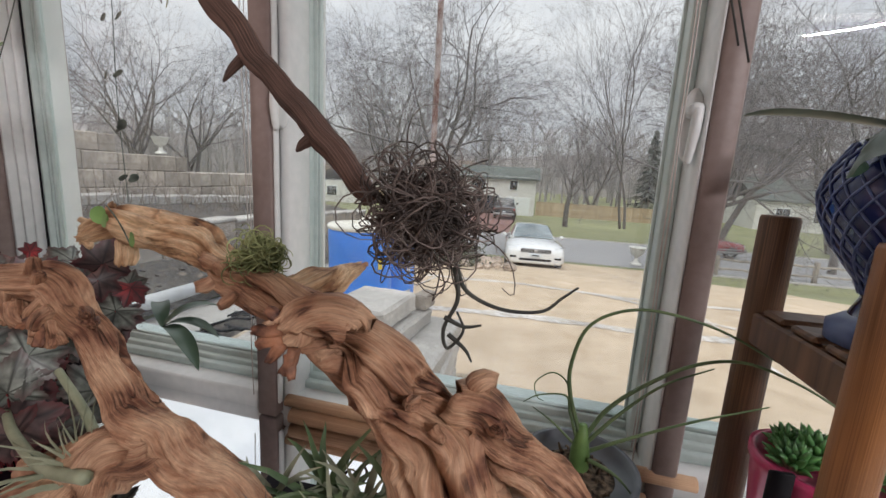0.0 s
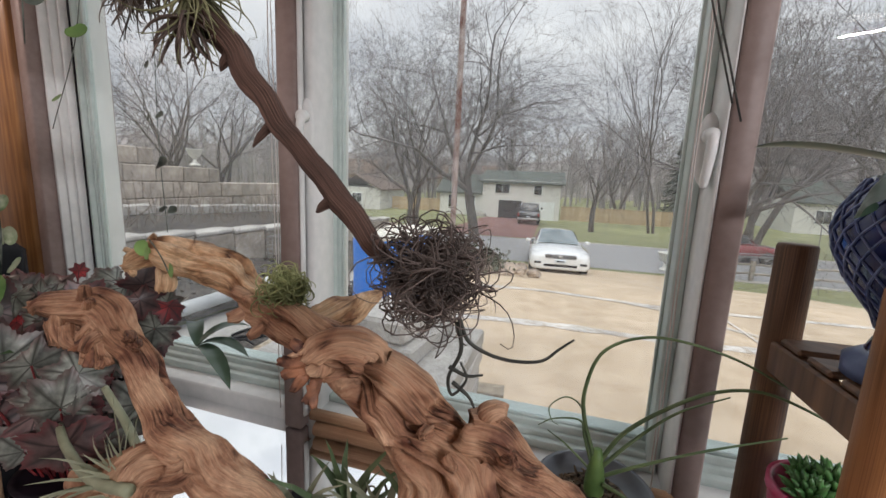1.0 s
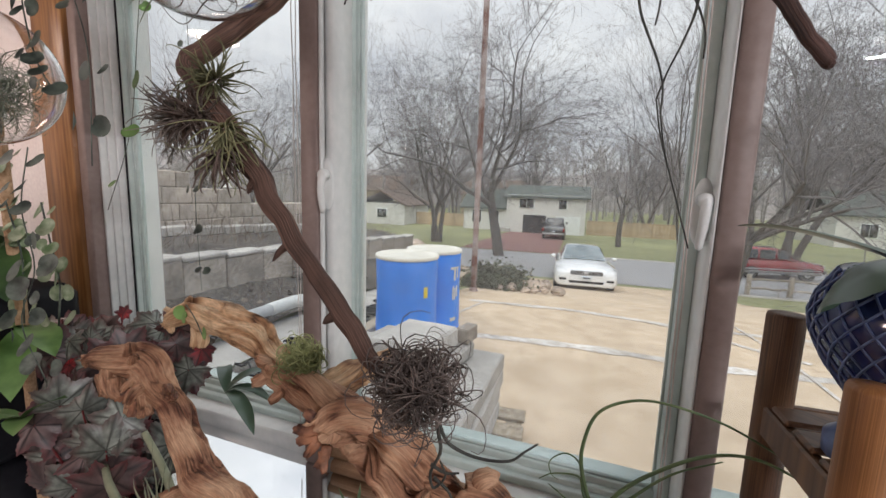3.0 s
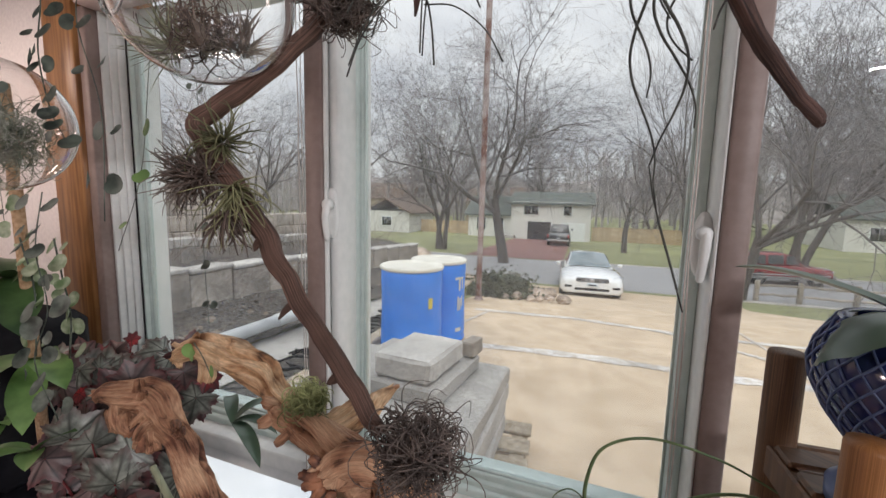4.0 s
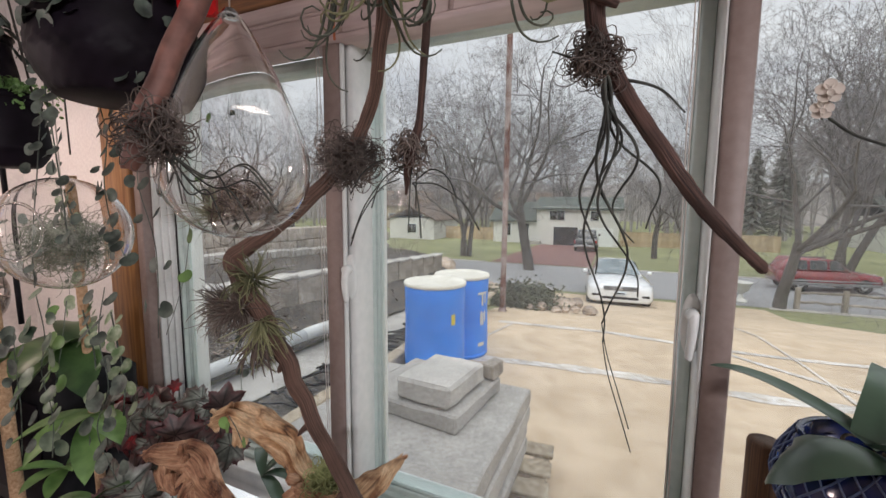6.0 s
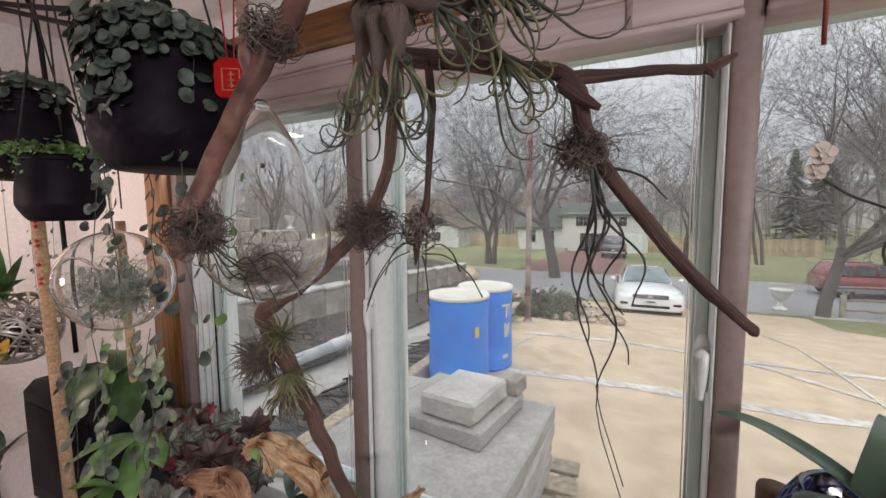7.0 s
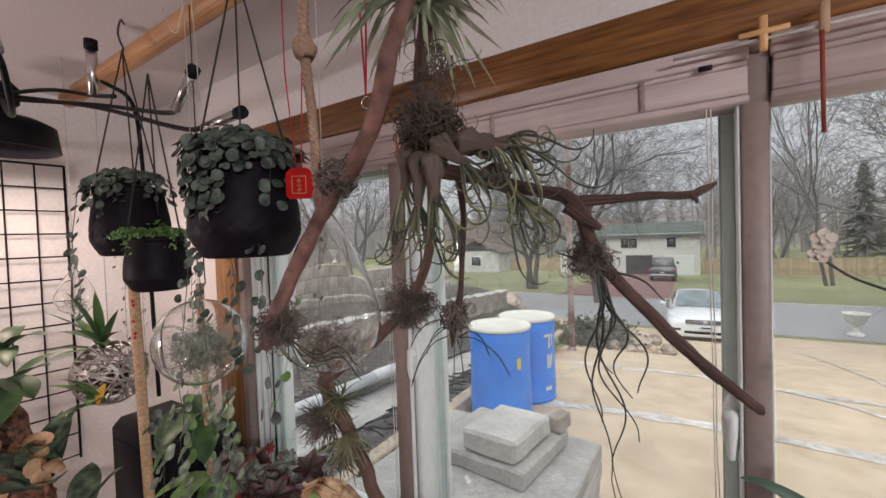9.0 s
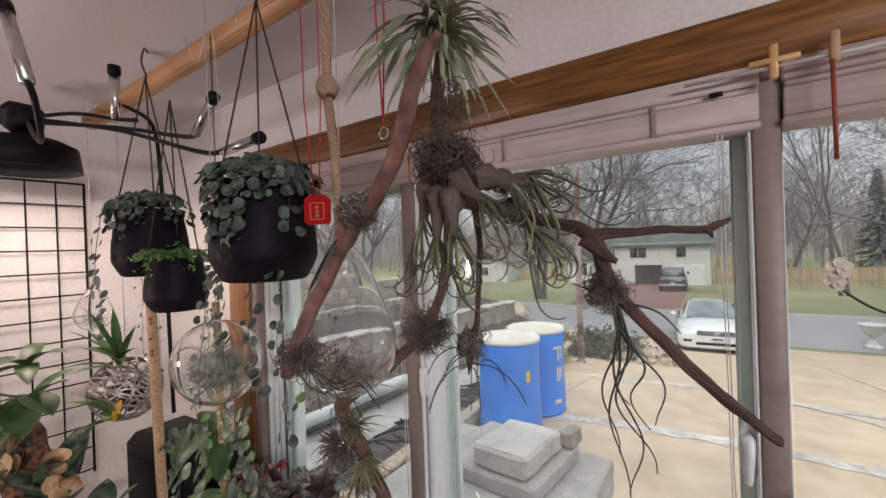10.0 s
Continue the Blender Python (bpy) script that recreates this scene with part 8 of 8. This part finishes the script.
def veined(m, vein, rim):
    """Darkens a leaf along its veins and tints its rim."""
    n, l = m.node_tree.nodes, m.node_tree.links
    b = n["Principled BSDF"]
    src = b.inputs["Base Color"].links[0].from_socket
    tc, sp_ = n.new("ShaderNodeTexCoord"), n.new("ShaderNodeSeparateXYZ")
    l.new(tc.outputs["UV"], sp_.inputs["Vector"])
    for axis, lo, hi, a, c, colour in (("X", 0.02, 0.3, 1.0, 0.0, vein), ("Y", 0.72, 1.0, 0.0, 0.85, rim)):
        rg, mx = n.new("ShaderNodeMapRange"), n.new("ShaderNodeMix")
        node_in(rg, "From Min", lo), node_in(rg, "From Max", hi), node_in(rg, "To Min", a), node_in(rg, "To Max", c)
        mx.data_type = "RGBA"
        mx.inputs["B"].default_value = (*colour, 1)
        l.new(sp_.outputs[axis], rg.inputs["Value"]), l.new(rg.outputs["Result"], mx.inputs["Factor"]), l.new(src, mx.inputs["A"])
        src = mx.outputs["Result"]
    l.new(src, b.inputs["Base Color"])


veined(LEAF_SILVER, (0.035, 0.04, 0.032), (0.1, 0.06, 0.055))
veined(LEAF_RED, (0.03, 0.006, 0.008), (0.07, 0.012, 0.016))
veined(LEAF_DARK, (0.02, 0.014, 0.016), (0.12, 0.035, 0.038))
leaf_meshes = {}
for nm, m_, sz in (("silver", LEAF_SILVER, 0.033), ("silver_small", LEAF_SILVER, 0.023), ("red", LEAF_RED, 0.022), ("red_small", LEAF_RED, 0.014), ("dark", LEAF_DARK, 0.034), ("dark_small", LEAF_DARK, 0.024)):
    leaf_meshes[nm] = mesh_data("leaf", lobed(sz), m_)


def begonia(c, n, rx, rz, mix, label, front=(0.6, -0.75, 0.35)):
    b = thing("begonia", c, label, "begonia", "begonias")
    for _ in range(n):
        d = Vector((rnd(-1, 1) * rx, rnd(-1, 0.7) * rx * 0.7, rnd(0.02, 1.0) * rz))
        o = part("leaf", leaf_meshes[random.choice(mix)], None, b)
        nrm = (Vector(front) + Vector((d.x * 4, d.y * 4, 0)) + unit() * 0.55).normalized()
        q = nrm.to_track_quat("Z", "Y").to_matrix().to_4x4()
        o.matrix_local = Matrix.Translation(d) @ q @ pose(0, 0, 0, 0, 0, rnd(0, 360))
        s0 = Vector((d.x * 0.25, d.y * 0.25, -0.06))
        part("stem", Mesh().tube([s0, s0.lerp(d, 0.6) + Vector((0, 0, 0.012)), d], 0.0012, 4, False), LEAF_RED, b)
    part("pot", Mesh().lathe([(0.035, -c[2] + 1.1765), (0.05, -0.035), (0.052, -0.03), (0.045, -0.03), (0.01, -0.04)], 24), POTBLACK, b)
    return b


begonia((-0.25, -0.1, 1.325), 60, 0.1, 0.1, ("silver", "silver_small", "dark", "dark_small", "red", "red_small", "silver_small"), "silver-leaved begonia with ragged lobed leaves")
begonia((-0.33, -0.09, 1.32), 58, 0.1, 0.1, ("red", "red_small", "red_small", "silver_small", "dark", "silver", "dark_small"), "begonia with red and silver leaves")
begonia((-0.16, -0.2, 1.26), 46, 0.075, 0.12, ("dark", "dark", "silver", "silver"), "dark-leaved begonia with silver veins")
leafy((-0.02, -0.14, 1.38), [(0.2, 0.5, 0.07), (-0.4, 0.3, 0.09), (2.4, 0.7, 0.08), (1.0, 0.8, 0.07)], "sprawling grey-green leaves with brown edges", "leafy plant", LEAF_ORCHID, 0.0095, 1.6)
STEM = mat("pale_green_stem", (0.22, 0.25, 0.16), (0.34, 0.37, 0.25), 40, 0.5, 0.1)
pstem = thing("sprawling_plant", (0, 0, 0), "thick pale green plant stems sprawling beside driftwood", "plant")
for pts in ([(-0.1, -0.24, 1.32), (-0.06, -0.26, 1.318), (0.0, -0.28, 1.312), (0.05, -0.285, 1.318)], [(-0.06, -0.22, 1.36), (-0.02, -0.23, 1.33), (0.02, -0.25, 1.315), (0.035, -0.26, 1.32)], [(0.02, -0.22, 1.37), (0.03, -0.23, 1.34), (0.03, -0.245, 1.31)]):
    c = curve(pts, 6)
    part("stem", Mesh().tube(c, np.linspace(0.0035, 0.0055, len(c)), 8), STEM, pstem)

# green climbing plants
leafy((-0.34, -0.2, 1.56), [(-2.4, 0.2, 0.11), (-1.0, 0.4, 0.13), (-0.4, -0.2, 0.11), (-1.9, -0.5, 0.12), (2.6, 0.6, 0.1)], "broad dark green climbing leaves", "climber", LEAF, 0.028, 1.2, "climbing_plant")
leafy((-0.3, -0.2, 1.45), [(-1.2, 0.3, 0.12), (-0.2, 0.2, 0.1), (-2.3, 0.1, 0.12), (-0.7, -0.4, 0.11)], "broad green climbing leaves", "climber", LEAF_LIGHT, 0.02, 1.0, "climbing_plant")
cps = thing("moss_pole", (-0.3, -0.2, 1.2), "pale stake carrying a climbing plant", "plant pole")
part("stake", Mesh().tube(line((0, 0, -0.0235), (-0.01, 0, 0.62), 6), 0.007, 14), SISAL, cps)

# ---- air plants and pots in front of the window ----
random.seed(81)
CURLY = mat("yellow_green_curls", (0.14, 0.17, 0.055), (0.42, 0.46, 0.21), 30, 0.6, 0.1, stain=0.35, stain_scale=30)
one("air_plant", curls(Mesh(), (0.181, -0.247, 1.5), 0.0155, 230, 0.0009, 0.034, 0.95, -0.02), CURLY, "small bright green curly air plant on driftwood", "air plant", "air plants")
for k, (x, y, z) in enumerate(((0.16, -0.21, 1.245), (0.205, -0.19, 1.25), (0.25, -0.2, 1.245), (0.29, -0.2, 1.25), (0.23, -0.235, 1.235))):
    b = air_plant((x, y, z), (rnd(-0.2, 0.2), -0.2, 1.0), 26, 0.085, 0.0042, "green strap-leaved air plant in a row on the shelf", AIR_GREEN if k % 2 == 0 else LONG_LEAF, 1.25, 0.8, 0.7, "shelf air plants")
tray = thing("plant_tray", (0.22, -0.21, 1.2), "dark shallow tray holding air plants", "tray")
part("tray", Mesh().box((-0.1, -0.05, -0.0235), (0.12, 0.05, 0.045), 0.008), POTBLACK, tray)
part("bark", curls(Mesh(), (0.01, 0, 0.04), 0.075, 110, 0.003, 0.03, 0.16), SOIL, tray)
air_plant((0.02, -0.265, 1.295), (-0.9, -0.3, 0.5), 50, 0.075, 0.0022, "pale grassy air plant beside driftwood", AIR_GREEN, 1.0, 0.5, 0.9, "shelf air plants")
air_plant((0.2, -0.262, 1.27), (-0.9, -0.2, 0.5), 18, 0.06, 0.0022, "small grassy air plant on driftwood", AIR, 1.0, 0.5, 0.6, "shelf air plants")

bp_ = thing("bulb_pot", (0.443, -0.118, 1.2), "grey plant pot with a bulb and long arching leaves", "potted plant")
part("pot", Mesh().lathe([(0.037, -0.0235), (0.041, -0.02), (0.055, 0.078), (0.058, 0.08), (0.058, 0.088), (0.053, 0.088), (0.052, 0.078), (0.01, 0.074)], 40), mat("grey_pot_plastic", (0.1, 0.12, 0.14), (0.16, 0.18, 0.2), 30, 0.5, 0.05), bp_)
part("bark", curls(Mesh(), (0, 0, 0.076), 0.044, 260, 0.0028, 0.014, 0.08), SOIL, bp_)
part("soil", Mesh().lathe([(0.052, 0.072), (0.03, 0.078), (0.005, 0.08)], 24), SOIL, bp_)
part("bulb", Mesh().lathe([(0.006, 0.07), (0.01, 0.085), (0.0095, 0.1), (0.006, 0.118), (0.004, 0.13)], 18), LEAF_LIGHT, bp_, "green bulb")
for pts, r in (
    ([(-0.001, 0, 0.115), (-0.016, 0, 0.16), (-0.018, 0, 0.195), (-0.004, 0, 0.235), (0.038, 0, 0.254), (0.098, 0, 0.245), (0.15, 0, 0.222), (0.187, 0, 0.205)], 0.0032),
    ([(0.002, 0, 0.115), (0.02, 0, 0.15), (0.05, 0, 0.18), (0.09, 0, 0.207), (0.13, 0, 0.215), (0.17, -0.01, 0.205), (0.205, -0.02, 0.187), (0.22, -0.022, 0.178)], 0.0032),
    ([(0.004, 0, 0.11), (0.03, 0, 0.145), (0.065, 0, 0.182), (0.106, 0, 0.206)], 0.003),
    ([(0.004, 0, 0.1), (0.04, -0.005, 0.125), (0.09, -0.01, 0.155), (0.15, -0.01, 0.181)], 0.003),
    ([(-0.003, 0, 0.115), (-0.012, 0, 0.145), (-0.02, 0.005, 0.17), (-0.035, 0.005, 0.178), (-0.05, 0.005, 0.165), (-0.047, 0.005, 0.15), (-0.04, 0.005, 0.146)], 0.0016),
    ([(-0.004, 0, 0.11), (-0.014, 0, 0.14), (-0.02, 0, 0.158), (-0.045, 0.005, 0.152), (-0.06, 0.008, 0.14)], 0.0022),
    ([(-0.004, 0, 0.105), (-0.03, 0.005, 0.125), (-0.05, 0.01, 0.135)], 0.002),
    ([(0.006, -0.01, 0.1), (0.03, -0.02, 0.095), (0.05, -0.02, 0.075)], 0.003),
):
    c = curve(pts, 8)
    part("leaf", Mesh().tube(c, np.linspace(r, r * 0.3, len(c)) * 0.75, 8), LONG_LEAF, bp_)

for a, b, r in (((0.06, -0.02, 1.1885), (0.3, -0.02, 1.1885), 0.012), ((0.05, -0.017, 1.209), (0.62, -0.019, 1.209), 0.009), ((0.3, -0.04, 1.1865), (0.56, -0.04, 1.1865), 0.01)):
    on_house(one("wooden_dowel", Mesh().tube(line(a, b, 10), r, 16, True, lambda t, s: 1 + 0.06 * noise.noise((t, s * 9, 4))), RODWOOD, "pale wooden dowel lying along the window sill", "dowel", "dowels"))

# wooden plant stand with vase and orchid
ps = thing("plant_stand", (0.603, -0.156, 1.2), "small wooden plant stand of round posts and flat rails", "plant stand")


def post(x, y, zt, r, m_, lab=""):
    part("post", Mesh().lathe([(r, -0.0235), (r, zt - 0.003), (r * 0.93, zt), (0.002, zt + 0.0005)], 24, pose(x, y, 0)), m_, ps, lab)


post(-0.006, 0.075, 0.346, 0.0155, STANDWOOD)
post(0.165, 0.075, 0.346, 0.0155, STANDWOOD)
post(-0.024, -0.082, 0.342, 0.0135, STANDORANGE, "orange stained post")
post(0.15, -0.082, 0.342, 0.0135, STANDORANGE, "orange stained post")
for x in (-0.012, 0.158):
    part("rail", Mesh().box((x - 0.006, -0.075, 0.226), (x + 0.006, 0.066, 0.256), 0.002), STANDWOOD, ps, smooth=False)
for i in range(3):
    part("slat", Mesh().box((-0.016, -0.055 + 0.04 * i, 0.2565), (0.17, -0.025 + 0.04 * i, 0.2625), 0.002), STANDWOOD, ps, smooth=False)
part("rail", Mesh().box((0.008, 0.07, 0.226), (0.15, 0.08, 0.256), 0.002), STANDWOOD, ps, smooth=False)

vs = thing("blue_lattice_vase", (0.629, -0.18, 1.463), "dark blue glazed vase with a pale raised lattice", "vase")
vprof = [(0.028, 0.0), (0.036, 0.002), (0.036, 0.012), (0.027, 0.02), (0.022, 0.034), (0.027, 0.046), (0.044, 0.069), (0.054, 0.09), (0.057, 0.105), (0.054, 0.12), (0.046, 0.135), (0.042, 0.143), (0.037, 0.141), (0.04, 0.115), (0.01, 0.095)]
part("body", Mesh().lathe(vprof, 48), BLUEVASE, vs)
lt = Mesh()
zz, rr = np.array([p[1] for p in vprof[4:12]]), np.array([p[0] for p in vprof[4:12]])
for k in range(26):
    for s in (-1, 1):
        pts = []
        for t in np.linspace(0, 1, 22):
            z = 0.036 + t * 0.105
            a = 2 * math.pi * k / 26 + s * t * 1.5
            q = float(np.interp(z, zz, rr)) + 0.0006
            pts.append((q * math.cos(a), q * math.sin(a), z))
        lt.tube(pts, 0.0009, 4, False)
part("lattice", lt, LATTICE, vs, "pale blue raised lattice")
part("foot", Mesh().lathe([(0.037, 0.0005), (0.0375, 0.013), (0.0275, 0.0205)], 40), LATTICE, vs)
part("bark", curls(Mesh(), (0, 0, 0.127), 0.03, 60, 0.003, 0.02, 0.3), SOIL, vs)

oc = thing("orchid", (0.634, -0.18, 1.602), "orchid with broad grey-green leaves in a blue vase", "orchid")


def big_leaf(pts, w, curlw=0.3, m_=LEAF_ORCHID):
    c = curve(pts, 8)
    D = np.gradient(c, axis=0)
    D /= np.linalg.norm(D, axis=1)[:, None]
    mm, k = Mesh(), len(c)
    for i in range(k):
        s = i / (k - 1)
        ww = w * (0.45 + 0.55 * math.sin(math.pi * min(1.0, 0.18 + 0.72 * s))) * (1 if s < 0.75 else math.sqrt(max(0.0, 1 - ((s - 0.75) / 0.25) ** 2)))
        side = np.cross(D[i], (0.02, 0.05, 1))
        side /= np.linalg.norm(side) + 1e-9
        up = np.cross(side, D[i])
        for q, h in ((-1, 1), (-0.5, 0.35), (0, 0), (0.5, 0.35), (1, 1)):
            mm.add([c[i] + side * ww * q + up * ww * curlw * h], [])
    mm.f = [(5 * i + j, 5 * i + j + 1, 5 * i + 6 + j, 5 * i + 5 + j) for i in range(k - 1) for j in range(4)]
    part("leaf", mm, m_, oc)


big_leaf([(0.0, 0.0, 0.0), (-0.02, 0.02, 0.012), (-0.05, 0.045, 0.022), (-0.075, 0.06, 0.026), (-0.097, 0.068, 0.026)], 0.0125)
big_leaf([(0.0, -0.01, 0.0), (-0.03, -0.028, 0.016), (-0.055, -0.035, 0.012), (-0.072, -0.035, -0.004), (-0.078, -0.033, -0.024)], 0.026, -0.35)
big_leaf([(0.0, -0.01, 0.005), (0.02, -0.05, 0.025), (0.03, -0.09, 0.03), (0.03, -0.13, 0.015)], 0.026, 0.3)
big_leaf([(0.0, 0.0, 0.005), (0.05, 0.02, 0.03), (0.1, 0.03, 0.03), (0.14, 0.03, 0.01)], 0.024, 0.3)
big_leaf([(0.0, 0.0, 0.005), (0.03, 0.04, 0.03), (0.05, 0.08, 0.035), (0.06, 0.11, 0.025)], 0.022, 0.3)
stm = Mesh().tube(curve([(0.03, 0.02, 0.0), (0.06, 0.05, 0.12), (0.05, 0.06, 0.2), (0.02, 0.06, 0.225), (-0.01, 0.06, 0.24), (-0.03, 0.06, 0.256)], 8), 0.0012, 6)
stm.tube(curve([(0.06, 0.04, 0.05), (0.045, 0.045, 0.13), (0.02, 0.05, 0.17), (0.01, 0.05, 0.19), (0.012, 0.05, 0.205)], 8), 0.0011, 6)
part("flower_stem", stm, ROOT, oc, "dark arching flower stem")


def bloom(c, r):
    mm = Mesh()
    random.seed(int(1000 * c[0]))
    for k in range(5):
        a = 2 * math.pi * k / 5 + 0.3
        d = Vector((math.cos(a), -0.25, math.sin(a)))
        p0 = Vector(c)
        mm.disc_leaf(p0 + d * r * 0.55, Vector((0.2 * math.cos(a), -1, 0.2)), d, r * 0.5, 0.3, 0.0, 9)
    mm.disc_leaf(Vector(c) + Vector((0, -0.003, -0.002)), (0, -1, 0.3), (0, 0, 1), r * 0.3, 0.9, 0, 8)
    part("flower", mm, FLOWER, oc, "white fading flower")


bloom((-0.034, 0.06, 0.262), 0.0085)
bloom((-0.031, 0.058, 0.276), 0.01)
bloom((0.045, 0.04, 0.165), 0.014)

# succulent in a pink pot, black clip
sc = thing("succulent_pot", (0.611, -0.165, 1.21), "green spiky succulent in a pink pot", "potted plant")
sc.scale = (1.2, 1.2, 1.2)
part("pot", Mesh().lathe([(0.022, 0.0), (0.024, 0.003), (0.034, 0.115), (0.036, 0.118), (0.036, 0.124), (0.032, 0.124), (0.03, 0.11), (0.005, 0.105)], 32), PINKPOT, sc)
random.seed(91)
for dx, dy, s in ((0, 0, 1.0), (-0.018, -0.008, 0.8), (0.018, -0.01, 0.8), (0.005, 0.016, 0.7), (-0.01, 0.014, 0.7)):
    for i in range(34):
        a, el = i * 2.4, 0.25 + 1.2 * i / 34
        d = Vector((math.cos(a) * math.cos(el), math.sin(a) * math.cos(el), math.sin(el)))
        ln = 0.024 * s * rnd(0.8, 1.1)
        c0 = Vector((dx, dy, 0.122))
        part("leaf", Mesh().tube([c0, c0 + d * ln * 0.4, c0 + d * ln * 0.75 + Vector((0, 0, 0.001)), c0 + d * ln], [0.002, 0.0034 * s, 0.0024 * s, 0.0002], 5), SUCC, sc)
part("label_stick", Mesh().box((-0.044, -0.032, -0.009), (-0.03, -0.0285, 0.132), 0.001), BLACK, sc, "black plant label")
bsm = thing("stand_base_block", (0.611, -0.165, 1.2), "low wooden block under a plant pot", "block")
part("block", Mesh().box((-0.03, -0.03, -0.0235), (0.03, 0.03, 0.0095), 0.002), STANDWOOD, bsm)

# blind cords, rod on the header, pegs
for x, y, z0, z1, r in ((0.537, -0.028, 1.22, 2.1, 0.0009), (0.533, -0.03, 1.25, 2.1, 0.0008), (-0.012, -0.022, 1.21, 2.05, 0.0008), (-0.008, -0.02, 1.3, 2.05, 0.0007)):
    on_house(one("blind_cord", Mesh().tube(line((x, y, z1), (x + 0.006, y, z0), 12, 0, 0.0012), r, 5), CORD, "thin white blind cord hanging at the window", "cord", "blind cords"))
hr = thing("header_rod", (0, -0.052, 2.107), "thin wooden rod along the blind with pegs hung on it", "rod")
part("rod", Mesh().tube(line((0.5, 0, -0.004), (1.3, 0, -0.004), 6), 0.0022, 8), CORD, hr, "pale thin rod")
for x, z, l, m_ in ((0.589, 0.0, 0.05, GOLD), (0.64, 0.004, 0.045, RODWOOD), (0.76, 0.006, 0.045, RODWOOD)):
    part("peg", Mesh().box((x - 0.004, -0.007, z - 0.018), (x + 0.004, 0.003, z + l - 0.03), 0.001), m_, hr)
part("cross_bar", Mesh().box((0.566, -0.008, -0.001), (0.612, -0.003, 0.005), 0.001), GOLD, hr, "gold coloured cross bar")
part("red_stick", Mesh().tube([(0.637, -0.008, -0.012), (0.638, -0.008, -0.118)], 0.0022, 8), mat("red_brown_stick", (0.2, 0.03, 0.02), (0.3, 0.06, 0.03), 40, 0.6, 0.1), hr, "red-brown stick")
part("hanging_stick", Mesh().tube([(0.05, 0.0, -0.02), (0.052, 0.0, -0.075)], 0.002, 6), mat("rust_stick", (0.35, 0.1, 0.04), (0.45, 0.16, 0.07), 40, 0.6, 0.1), hr)
on_house(hr)
hk = one("cord_hook", Mesh().box((0.526, -0.042, 2.086), (0.541, -0.034, 2.091), 0.001), BLACK, "small dark hook on the blind header", "hook")
on_house(hk)
